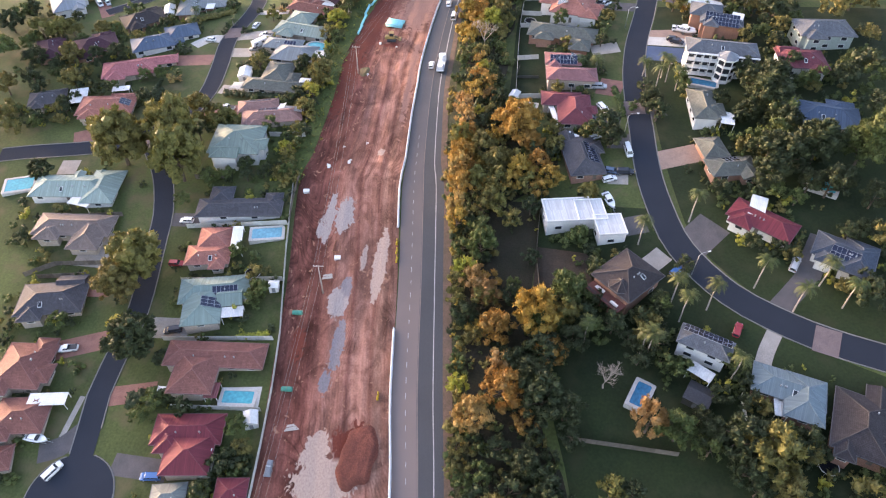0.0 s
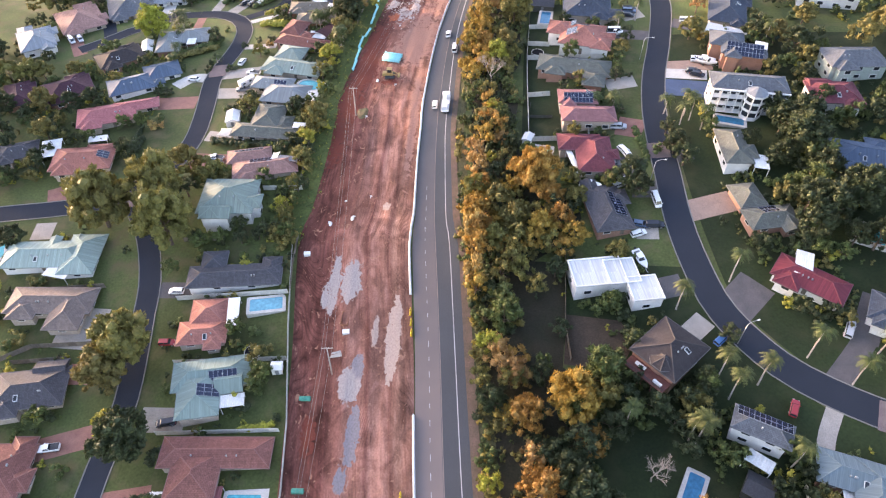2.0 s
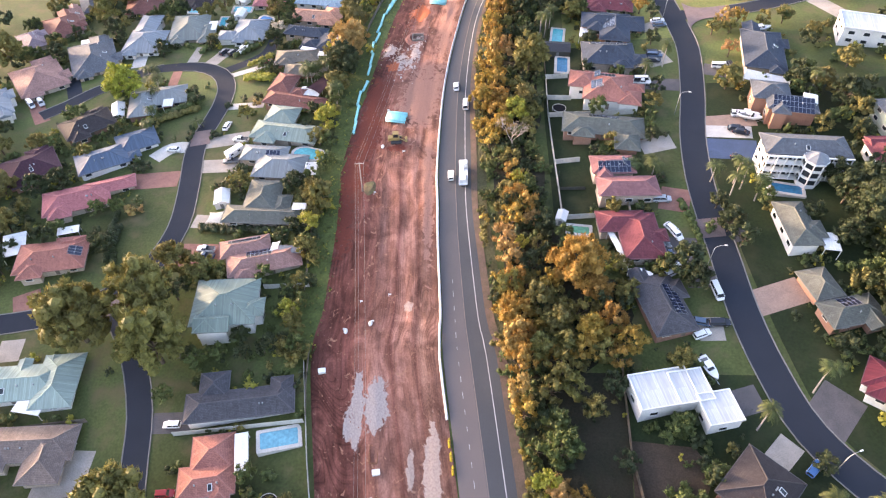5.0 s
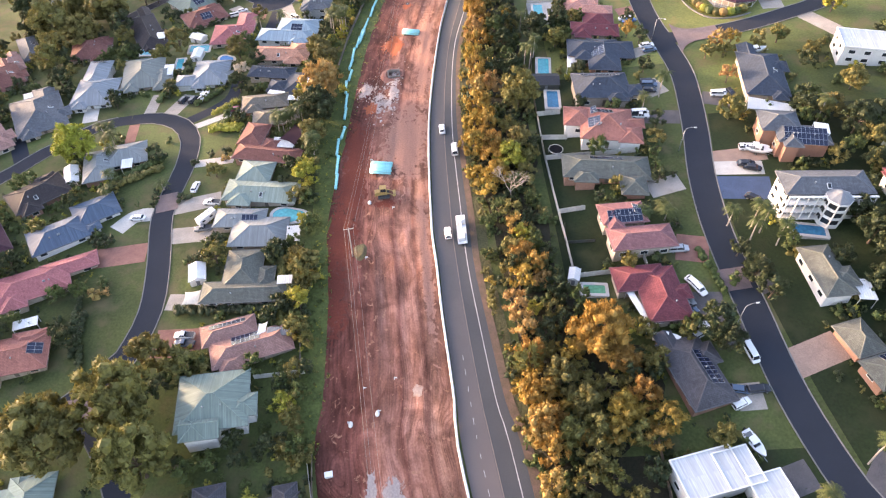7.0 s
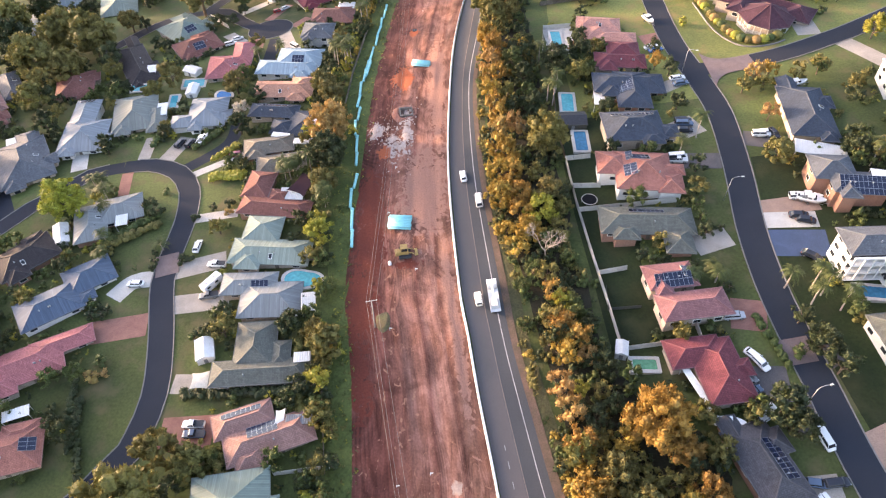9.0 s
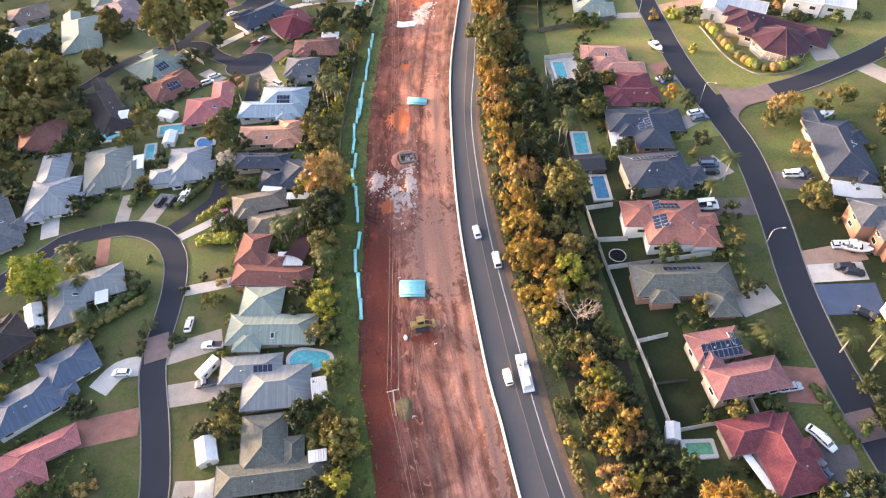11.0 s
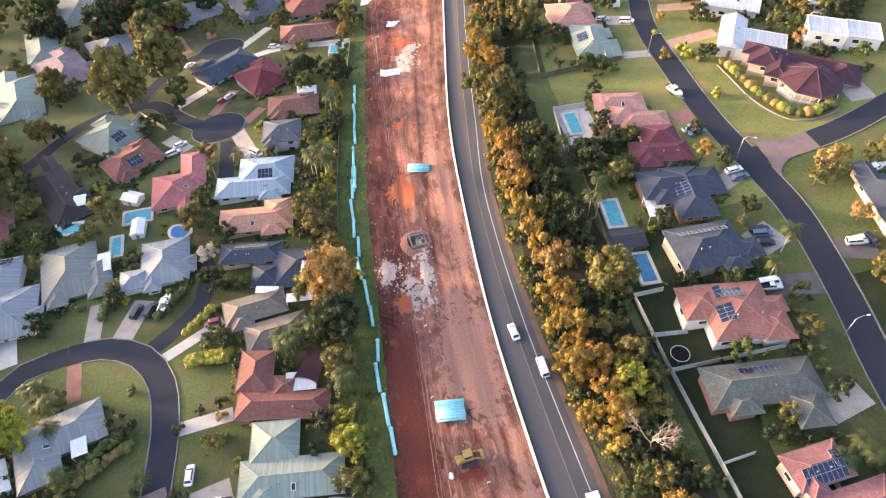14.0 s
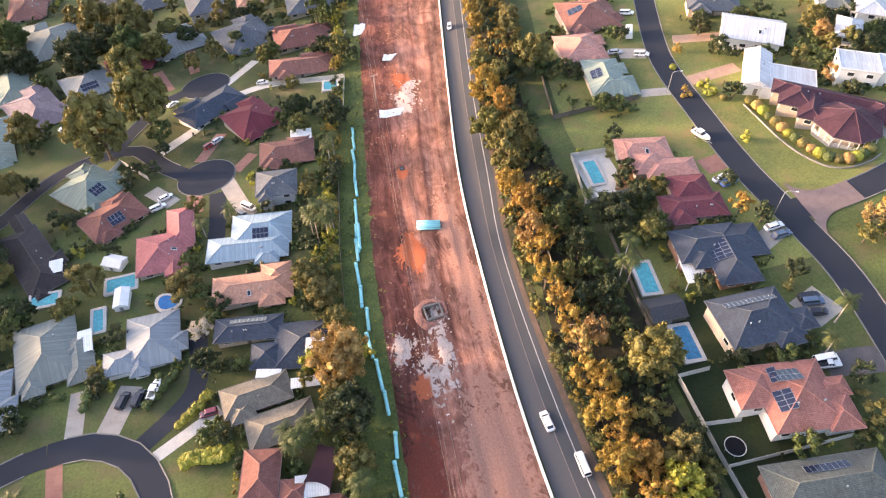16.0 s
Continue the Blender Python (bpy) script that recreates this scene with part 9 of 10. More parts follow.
parked('boat', 'white', 43.8, 219.9, -25)
parked('sedan', 'black', 39.3, 215.9, -8)
parked('sedan', 'white', 17.8, 179.4, -52)
parked('wagon', 'grey', 14.6, 173.6, 19)
parked('ute', 'white', 16.1, 167.3, 24)
parked('sedan', 'white', -128.0, 409.2, 40)
parked('sedan', 'silver', -110.4, 375.6, 41)
parked('hatch', 'red', -113.2, 373.6, 45)
parked('sedan', 'white', -125.8, 349.5, 25)
parked('wagon', 'white', -127.6, 345.1, 22)
parked('van', 'white', -100.1, 334.5, -49)
parked('hatch', 'grey', -101.8, 331.5, -54)
parked('sedan', 'white', -94.3, 409.0, -19)
parked('sedan', 'white', -168.0, 407.2, -50)
parked('wagon', 'black', -129.9, 275.5, 70)
parked('wagon', 'black', -126.4, 275.1, 70)
parked('boat', 'white', -122.5, 276.4, 69)
parked('hatch', 'maroon', -110.3, 266.6, -178)
parked('caravan', 'white', 30.2, 370.8, -113)
parked('sedan', 'silver', 22.0, 362.7, -21)
parked('wagon', 'white', 28.6, 357.4, -29)
parked('wagon', 'white', 35.4, 384.8, -32)
parked('boat', 'white', 56.3, 265.2, 9)
parked('sedan', 'white', -40.7, 243.8, 95)
parked('hatch', 'white', -39.2, 201.0, 95)
parked('van', 'white', -37.0, 233.4, 92)
parked('truck', 'white', -35.6, 201.2, 93)
parked('hatch', 'white', -22.1, 411.3, -103)

# yard things
trampoline(-8.7, 228.7)
trampoline(-70.0, 109.3)
trampoline(67.0, 76.1)
shade_sail(-103.1, 184.2, 4, 4.5, 4.6, 2.8, 'cream')
shade_sail(-83.6, 173.5, 2, 2.2, 4.3, 2.8, 'white')
shade_sail(-86.3, 246.5, -24, 5.6, 9.0, 2.8, 'plum')

EARTH = material("bare_earth", (0.085, 0.056, 0.04), (0.038, 0.032, 0.02), rough=0.95, coarse=0.35, fine=3, mix=0.8, bump=0.6, bump_size=0.15)
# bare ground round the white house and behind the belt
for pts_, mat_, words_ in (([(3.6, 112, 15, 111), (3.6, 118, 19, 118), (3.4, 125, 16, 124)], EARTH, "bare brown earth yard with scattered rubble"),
                           ([(-5, 97, 3.2, 97), (-6, 108, 3.4, 108), (-9, 118, 3.4, 119), (-12, 128, 3.2, 128), (-12, 140, 2.6, 140)], SHADE_LITTER, "leaf litter along a track, shade put into its dark colour")):
    strip("bare_ground", spline([np.array(r, float) for r in pts_], 3.0), 8, 0.05 if mat_ is SHADE_LITTER else 0.058, mat_, words_, "ground")

# hedges
hedge([(-107.4, 182.1), (-92.2, 181.1), (-77.3, 180.5)], 3, 2.2, 'dark')
hedge([(-115.6, 256.6), (-105.3, 256.1)], 3, 2, 'lime')
hedge([(-115.1, 255.9), (-106.7, 255.6)], 3.5, 2.4, 'lime')
hedge([(-116.7, 265.9), (-109.9, 271.5)], 2.5, 2, 'lime')
hedge([(-124.4, 272.5), (-118.4, 279.6)], 2.5, 2, 'green')
hedge([(-138.9, 275.8), (-138.4, 282.8)], 3, 2, 'green')
hedge([(-100.2, 236.4), (-81.7, 234.9)], 2.5, 1.8, 'lime')
hedge([(-132.4, 177.4), (-133.9, 186.8)], 3, 1.8, 'dark')
hedge([(20.7, 188.6), (22.1, 183.5), (24.0, 176.5)], 3.5, 1.6, 'green')
hedge([(67.9, 342.2), (74.9, 334.5)], 4, 2.5, 'green')
hedge([(-140.3, 231.0), (-134.1, 236.4), (-127.8, 242.0)], 3, 2.2, 'green')
hedge([(-130.7, 170.6), (-130.4, 175.8), (-131.8, 182.1)], 2.5, 1.6, 'dark')
hedge([(-86.9, 71.1), (-79.4, 72.4)], 4, 2.5, 'dark')

# trees
tree(-100.1, 105.0, 8, 'gum')
tree(-102.6, 97.7, 6.5, 'gum')
tree(-91.0, 83.1, 7, 'dark')
tree(-96.3, 86.7, 4, 'lime')
tree(-209.2, 266.4, 7, 'gum')
tree(-193.1, 271.0, 4, 'dark')
tree(-108.2, 232.2, 3, 'gum')
tree(-100.2, 197.4, 3.5, 'gum')
tree(-79.8, 225.2, 4.5, 'lime')
tree(-77.9, 194.3, 3.5, 'gum')
tree(-76.0, 181.6, 3.5, 'lime')
tree(-75.0, 173.0, 3.5, 'gum')
tree(-84.7, 197.5, 3.5, 'dark')
tree(-187.5, 212.3, 5, 'gum')
tree(-155.4, 197.7, 4, 'dark')
tree(-130.3, 188.0, 2, 'rust')
tree(-128.5, 241.4, 3.5, 'dark')
tree(-74.8, 190.2, 4.5, 'gum')
tree(-102.9, 197.8, 2.5, 'dark')
tree(-80.7, 217.5, 3.5, 'gum')
tree(-177.9, 288.4, 4.5, 'dark')
tree(-189.8, 358.0, 8, 'gum')
tree(-158.4, 307.5, 4.5, 'dark')
tree(-142.3, 314.8, 5, 'gum')
tree(-116.4, 304.0, 5, 'gum')
tree(-85.1, 296.5, 5, 'gum')
tree(-110.5, 278.3, 4, 'dark')
tree(-107.9, 296.1, 3.5, 'dark')
tree(-132.1, 294.5, 3, 'dark')
tree(-112.6, 441.3, 4, 'gum')
tree(-82.8, 377.4, 4, 'dark')
tree(-137.9, 360.3, 3.5, 'dark')
tree(-111.9, 288.9, 3.2, 'white')
tree(-80.1, 268.4, 7.5, 'rust')
tree(-79.5, 254.8, 6.5, 'dark')
tree(-79.9, 244.6, 4.5, 'gum')
tree(-79.1, 280.4, 4, 'gum')
tree(-86.8, 272.0, 3, 'lime')
tree(-81.4, 260.8, 4, 'gum')
tree(-110.9, 476.0, 5, 'gum')
tree(-101.0, 469.9, 4, 'dark')
tree(-103.4, 446.7, 4, 'green')
tree(-92.2, 424.2, 4, 'gum')
tree(-71.0, 367.9, 5, 'dark')
tree(-82.4, 368.0, 4, 'gum')
tree(-74.2, 339.0, 3.5, 'dark')
tree(-98.1, 344.9, 2.5, 'lime')
tree(-130.5, 364.2, 3, 'dark')
tree(-115.5, 338.4, 3.5, 'gum')
tree(-147.0, 306.4, 4, 'gum')
tree(-154.1, 276.7, 3, 'dark')
tree(-152.8, 273.5, 3, 'dark')
tree(-82.1, 289.7, 5, 'gum')
tree(21.9, 87.7, 4.5, 'dead')
tree(79.5, 121.0, 3, 'dark')
tree(39.1, 120.3, 3, 'dark')
tree(73.2, 159.8, 7, 'dark')
tree(64.9, 154.8, 6, 'dark')
tree(65.7, 189.6, 6, 'dark')
tree(96.0, 235.9, 5, 'gum')
tree(58.3, 194.2, 4, 'dark')
tree(60.6, 150.1, 5, 'dark')
tree(75.1, 147.6, 5, 'dark')
tree(20.5, 162.5, 4, 'dark')
tree(19.9, 234.9, 3, 'dark')
tree(43.6, 251.6, 3, 'rust')
tree(39.7, 234.8, 4, 'gum')
tree(58.8, 233.4, 4, 'dark')
tree(18.4, 165.9, 5, 'dark')
tree(30.8, 178.9, 4, 'dark')
tree(31.2, 182.1, 3, 'dark')
tree(85.8, 285.2, 4, 'lime')
tree(29.2, 186.5, 3, 'dark')
tree(16.5, 222.2, 2.0, 'green')
tree(20.3, 282.9, 3, 'gold')
tree(21.6, 261.6, 3, 'dark')
tree(16.0, 212.4, 2.5, 'dark')
tree(-5.3, 365.9, 6.5, 'gum')
tree(-8.9, 287.3, 5, 'dark')
tree(34.9, 306.7, 2, 'lime')
tree(30.6, 331.8, 2, 'gold')
tree(38.7, 354.0, 2, 'gold')
tree(36.7, 333.3, 2, 'lime')
tree(36.4, 328.7, 2.2, 'lime')
tree(80.5, 349.9, 4, 'gum')
tree(77.0, 340.1, 4, 'rust')
tree(81.3, 334.4, 4, 'gum')
tree(84.2, 329.5, 4, 'dark')
tree(68.2, 321.9, 3, 'rust')
tree(48.2, 348.1, 3.5, 'dark')
tree(40.9, 324.6, 3.5, 'dark')
tree(23.5, 278.5, 3, 'dark')
tree(-6.9, 386.7, 5, 'gum')
tree(26.5, 369.3, 3, 'dark')
tree(4.4, 356.4, 3, 'dark')
tree(-0.9, 293.5, 4, 'dark')
tree(49.0, 360.6, 4, 'dark')
tree(-3.1, 281.9, 4, 'gum')
tree(-15.5, 156.9, 3.5, 'gum')
tree(-11.3, 158.0, 3.0, 'gum')
tree(-6.0, 153.4, 3.2, 'gum')
tree(-5.7, 143.3, 3.6, 'gold')
tree(-12.6, 142.6, 3.4, 'gold')
tree(1.9, 141.8, 3.2, 'gold')
tree(-15.7, 150.7, 3.2, 'gold')
tree(-18.0, 163.0, 2.8, 'gum')
tree(-12.9, 154.2, 2.5, 'gum')
tree(-11.7, 125.5, 3.8, 'green')
tree(-1.5, 107.7, 3.3, 'dark')
tree(6.5, 100.2, 5.1, 'green')
tree(10.0, 107.2, 3.5, 'dark')
tree(-7.2, 111.6, 3.3, 'gold')
tree(-11.5, 113.5, 3.3, 'rust')
tree(-7.7, 105.4, 3.5, 'gum')
tree(7.1, 92.2, 5.2, 'dark')
tree(-0.9, 89.6, 3.6, 'dark')
tree(-10.8, 99.7, 2.9, 'dark')
tree(41.1, 265.5, 3.2, 'gum')
tree(45.3, 269.6, 3.4, 'rust')
tree(49.8, 270.6, 3.0, 'gold')
tree(46.6, 265.8, 2.6, 'gum')
tree(57.2, 268.6, 3.2, 'gum')
tree(63.8, 270.0, 3.3, 'gum')
tree(26.4, 179.3, 2.0, 'green')
tree(33.1, 174.2, 3.5, 'dark')
tree(16.6, 218.2, 2.0, 'green')
tree(62.2, 179.9, 7, 'dark')
tree(59.4, 187.5, 5, 'dark')
tree(61.3, 158.5, 6, 'dark')
tree(57.1, 175.1, 4, 'dark')
tree(71.9, 199.1, 4, 'dark')
tree(69.2, 224.6, 5, 'dark')
tree(65.1, 231.6, 4, 'gum')
tree(75.6, 243.3, 4, 'gum')
palm(28.8, 128.0, 9)
palm(41.3, 136.3, 10)
palm(36.4, 111.0, 10)
palm(44.7, 110.2, 10)
palm(38.4, 106.4, 10)
palm(55.7, 117.5, 10)
palm(63.9, 111.9, 9)
palm(70.5, 119.8, 9)
palm(74.8, 114.1, 9)
palm(31.0, 96.0, 10)
palm(17.0, 98.7, 8)
palm(49.1, 93.2, 9)
palm(-146.6, 253.7, 7)
palm(-90.7, 252.0, 7)
palm(-78.9, 239.6, 7)
palm(-149.3, 253.4, 7)
palm(-144.5, 249.0, 7)
palm(-89.2, 253.3, 6)
palm(-92.3, 251.3, 6)
palm(-79.5, 239.6, 7)
palm(-80.5, 316.6, 11)
palm(-78.7, 311.6, 10)
palm(-76.7, 313.2, 11)
palm(-82.4, 313.5, 10)
palm(-184.0, 323.2, 8)
palm(-74.9, 343.3, 10)
palm(-73.3, 348.6, 9)
palm(-82.6, 316.0, 10)
palm(-81.4, 312.0, 10)
palm(-78.7, 318.0, 9)
palm(-77.7, 311.7, 10)
palm(-93.0, 254.7, 6)
palm(-90.2, 253.3, 6)
palm(-88.3, 255.3, 6)
palm(-85.0, 255.1, 7)
palm(-79.4, 238.7, 6)
palm(-12.4, 271.7, 9)
palm(-13.3, 297.1, 7)
palm(-10.7, 277.9, 8)
palm(-14.1, 272.6, 8)
palm(23.6, 248.1, 8)
palm(17.1, 241.8, 6)
palm(36.2, 192.9, 8)
palm(33.5, 190.9, 7)
palm(39.0, 188.7, 8)
palm(15.0, 199.2, 4)
palm(34.9, 195.0, 8)
palm(29.3, 195.8, 6)
palm(9.7, 199.9, 4)
palm(-112.6, 326.3, 6)
palm(-105.0, 330.7, 5)
palm(62.0, 230.2, 8)
palm(29.7, 96.9, 9)
palm(-139.8, 232.0, 5)
palm(-103.2, 424.8, 4)

# woodland
tree(-221.9, 364.4, 10, 'gum')
tree(-196.2, 352.7, 9, 'gum')
tree(-216.6, 383.3, 8, 'dark')
tree(-198.4, 384.7, 5, 'dark')
tree(-177.0, 374.6, 3, 'dark')
tree(-169.5, 370.0, 3, 'dark')
tree(-96.0, 471.6, 4, 'dark')
tree(-69.4, 454.3, 5, 'green')
tree(-121.5, 435.8, 4, 'gum')
tree(-193.3, 209.4, 5, 'gum')
tree(-183.1, 213.5, 4, 'gum')
tree(-171.9, 194.7, 4.5, 'gum')
tree(-160.7, 194.6, 4, 'dark')
tree(-184.5, 192.7, 4, 'dark')
tree(-162.7, 180.3, 4.5, 'gum')
tree(-159.5, 168.5, 3, 'dark')
tree(-148.8, 136.3, 4, 'dark')
tree(-165.3, 160.4, 3, 'dark')
tree(-154.2, 211.5, 3, 'gum')

# further trees
tree(-22.7, 210.8, 5.5, 'dead')
tree(-184.9, 174.1, 5, 'gum')
tree(-174.7, 157.3, 4.5, 'gum')
tree(-157.5, 165.1, 3, 'dark')
tree(-208.9, 213.2, 5, 'dark')
tree(-207.1, 224.8, 4, 'dark')
tree(-177.8, 179.5, 4, 'dark')
tree(65.6, 175.1, 5, 'dark')
tree(66.9, 168.8, 5, 'dark')
tree(63.5, 164.0, 5, 'green')
tree(83.8, 159.1, 7, 'green')
tree(89.2, 166.5, 6, 'green')
tree(78.9, 150.6, 4, 'dark')
tree(70.6, 148.7, 4, 'dark')
tree(85.2, 144.9, 4, 'dark')
tree(77.8, 134.3, 3, 'dark')
tree(67.3, 144.2, 3, 'green')

# site clutter
spoil_terrace(-29.5, 64.9, 8.5, 15.0)
plastic_barrier(-33.7, 123.1)
plastic_barrier(-33.1, 120.2)
plastic_barrier(-32.5, 117.4)
plastic_barrier(-28.4, 79.5)
grass_mound(-62.2, 196.6, 2.2, 5.0)
survey_peg(-61.2, 150.0)
survey_peg(-54.7, 152.3)
survey_peg(-60.4, 194.8)
survey_peg(-61.7, 232.4)
survey_peg(-51.5, 159.9)
survey_peg(-58.3, 157.9)
survey_peg(-60.0, 250.9)
survey_peg(-54.3, 211.7)

# trees of the roadside belt and the gardens below it
tree(-27.0, 321.7, 5.4, 'gum', 1.3)
tree(-23.0, 326.2, 5.9, 'gum', 1.2)
tree(-29.6, 307.5, 4.7, 'gold', 1.4)
tree(-28.3, 299.5, 4.4, 'gold', 1.4)
tree(-30.0, 290.9, 4.1, 'rust', 1.4)
tree(-30.5, 283.5, 3.6, 'gold', 1.4)
tree(-30.5, 276.3, 3.5, 'gold', 1.4)
tree(-30.4, 268.9, 3.7, 'gold', 1.4)
tree(-29.9, 262.8, 3.3, 'gold', 1.4)
tree(-29.9, 256.5, 3.7, 'rust', 1.3)
tree(-25.6, 259.0, 3.6, 'rust', 1.4)
tree(-31.4, 249.8, 3.7, 'gold', 1.3)
tree(-28.7, 246.6, 4.0, 'gold', 1.3)
tree(-31.4, 240.7, 3.7, 'gold', 1.2)
tree(-27.7, 239.4, 3.7, 'gold', 1.2)
tree(-29.1, 235.7, 3.2, 'gold')
tree(-22.7, 292.0, 4.1, 'green', 1.2)
tree(-18.6, 297.4, 3.5, 'dark')
tree(-20.1, 282.7, 3.9, 'dark', 1.2)
tree(-19.5, 276.5, 3.5, 'green')
tree(-18.9, 269.4, 3.9, 'dark', 1.1)
tree(-24.5, 269.9, 3.4, 'dark')
tree(-19.0, 265.0, 2.7, 'dark')
tree(-22.1, 302.2, 3.5, 'dark')
tree(-26.9, 287.5, 3.3, 'gold', 1.3)
tree(-26.1, 276.5, 3.2, 'gum', 1.2)
tree(-18.1, 247.9, 6.4, 'gum', 1.1)
tree(-21.7, 238.8, 3.3, 'gum')
tree(-31.9, 230.2, 4.4, 'gold')
tree(-26.9, 229.7, 4.4, 'gold')
tree(-27.0, 223.8, 3.6, 'gold')
tree(-19.3, 229.4, 4.4, 'gum')
tree(-22.3, 223.5, 4.7, 'lime')
tree(-16.6, 225.0, 3.2, 'gum')
tree(-31.2, 219.5, 3.3, 'gold')
tree(-25.7, 217.7, 4.2, 'gold')
tree(-29.2, 213.1, 3.5, 'gold')
tree(-18.1, 218.1, 3.4, 'gum')
tree(-25.8, 205.9, 3.0, 'green', 0.9)
tree(-23.0, 204.2, 3.2, 'gum')
tree(-28.6, 203.0, 2.7, 'green', 0.8)
tree(-22.2, 199.2, 3.2, 'gold')
tree(-20.4, 196.9, 2.7, 'lime')
tree(-18.2, 194.1, 2.9, 'green')
tree(-23.5, 191.5, 3.1, 'gum')
tree(-20.9, 189.8, 3.3, 'gold')
tree(-29.4, 192.1, 2.4, 'green', 0.7)
tree(-17.6, 306.6, 2.3, 'gold', 1.2)
tree(-9.3, 292.0, 5.2, 'dark', 0.9)
tree(-1.3, 284.7, 3.4, 'gum')
tree(-28.4, 336.6, 5.3, 'gum', 1.2)
tree(-21.9, 343.1, 5.0, 'gold', 1.3)
tree(-24.6, 354.8, 5.3, 'gold', 1.3)
tree(-18.9, 360.5, 4.9, 'gum', 1.2)
tree(-16.5, 355.3, 4.3, 'dark')
tree(-13.2, 366.4, 5.0, 'dark')
tree(-20.9, 370.0, 5.1, 'gum', 1.2)
tree(-22.7, 187.3, 3.1, 'dark')
tree(-19.4, 186.5, 3.6, 'gum')
tree(-16.2, 202.7, 1.7, 'green', 0.8)
tree(-22.0, 189.4, 3.3, 'gold', 1.2)
tree(-24.3, 186.9, 2.7, 'gum')
tree(-18.5, 186.0, 3.5, 'gold', 1.2)
tree(-22.1, 181.8, 3.5, 'gold', 1.1)
tree(-16.9, 182.3, 2.7, 'rust')
tree(-14.4, 180.1, 2.9, 'dark')
tree(-24.1, 174.7, 3.4, 'rust', 1.3)
tree(-19.6, 174.8, 2.3, 'lime')
tree(-15.5, 173.6, 2.6, 'gum')
tree(-22.8, 169.1, 3.6, 'rust', 1.2)
tree(-17.5, 167.5, 3.6, 'dark')
tree(-13.5, 170.3, 2.8, 'dark')
tree(-21.7, 162.4, 3.8, 'gold', 1.1)
tree(-20.6, 158.9, 3.2, 'gold', 1.1)
tree(-21.9, 154.9, 3.2, 'gold', 1.1)
tree(-20.1, 151.4, 4.0, 'gold', 1.1)
tree(-19.3, 145.8, 4.6, 'gold', 1.1)
tree(-20.6, 142.8, 3.9, 'rust', 1.1)
tree(-6.8, 163.9, 7.4, 'gold', 0.95)
tree(-13.0, 162.3, 3.5, 'gold')
tree(-2.3, 159.2, 4.3, 'gold')
tree(-9.2, 153.5, 3.2, 'gum')
tree(-12.3, 150.0, 3.9, 'gum')
tree(-3.7, 147.4, 4.7, 'gold', 0.9)
tree(1.1, 150.8, 4.0, 'gold', 0.9)
tree(4.2, 145.5, 4.1, 'gold', 0.9)
tree(-1.0, 143.0, 3.4, 'gum')
tree(-14.9, 144.9, 3.4, 'dark')
tree(-9.5, 144.6, 4.0, 'gum')
tree(-14.5, 155.3, 3.2, 'dark')
tree(-22.4, 159.8, 3.6, 'gum', 1.3)
tree(-22.6, 152.1, 3.8, 'gold', 1.4)
tree(-20.7, 145.5, 3.7, 'rust', 1.4)
tree(-19.5, 139.3, 3.6, 'gold', 1.4)
tree(-19.5, 133.3, 3.5, 'rust', 1.4)
tree(-18.4, 128.3, 3.5, 'gold', 1.3)
tree(-15.6, 155.2, 4.1, 'gum', 1.2)
tree(-11.0, 149.9, 4.0, 'gum', 1.2)
tree(-14.7, 143.3, 3.9, 'gum', 1.2)
tree(-10.5, 138.4, 3.8, 'gum', 1.2)
tree(-8.0, 134.5, 3.5, 'gum', 1.1)
tree(-12.6, 133.8, 3.5, 'gum', 1.1)
tree(-13.1, 128.1, 2.9, 'dark')
tree(0.5, 135.5, 3.5, 'dark')
tree(-15.8, 121.1, 2.8, 'green')
tree(-10.7, 120.5, 4.4, 'green', 1.2)
tree(-13.6, 114.3, 3.3, 'lime', 1.1)
tree(-14.8, 111.0, 2.5, 'gum')
tree(-11.1, 109.8, 3.5, 'rust', 1.2)
tree(-7.9, 107.0, 4.0, 'rust', 1.1)
tree(-4.4, 106.6, 2.5, 'rust')
tree(-14.8, 105.5, 2.7, 'gum', 1.2)
tree(-13.4, 102.0, 2.7, 'dark')
tree(-10.9, 101.5, 3.3, 'dark')
tree(-4.4, 98.4, 4.0, 'gold')
tree(-7.8, 97.3, 3.4, 'gold')
tree(11.9, 108.7, 5.3, 'green')
tree(2.4, 119.8, 2.8, 'dark', 0.8)
tree(5.3, 100.0, 6.4, 'gold', 1.1)
tree(-12.0, 100.2, 3.4, 'dark', 1.1)
tree(-4.0, 96.8, 5.0, 'gold', 1.1)
tree(-8.3, 96.1, 3.0, 'gum')
tree(11.8, 103.1, 4.2, 'gum')
tree(9.4, 92.8, 4.3, 'gold')
tree(13.8, 96.3, 4.1, 'dark')
tree(-2.2, 88.2, 3.8, 'rust', 1.2)
tree(1.7, 89.6, 4.0, 'dark')
tree(-0.1, 81.1, 5.3, 'gold', 1.2)
tree(5.8, 86.3, 4.8, 'dark', 1.1)
tree(-10.4, 82.9, 2.9, 'lime', 1.1)
tree(-6.4, 75.1, 4.7, 'rust', 1.2)
tree(8.5, 80.2, 6.0, 'dark', 1.1)
tree(13.6, 79.3, 4.7, 'dark')
tree(5.3, 76.4, 3.4, 'gold')
tree(-8.3, 69.3, 2.6, 'gum', 1.1)
tree(-2.4, 64.1, 3.0, 'green')
tree(0.4, 69.6, 3.3, 'dark')
tree(6.6, 66.9, 4.1, 'dark')
tree(10.6, 64.2, 3.5, 'dark')
tree(-5.7, 61.1, 3.0, 'green')
tree(4.1, 61.1, 3.5, 'dark')
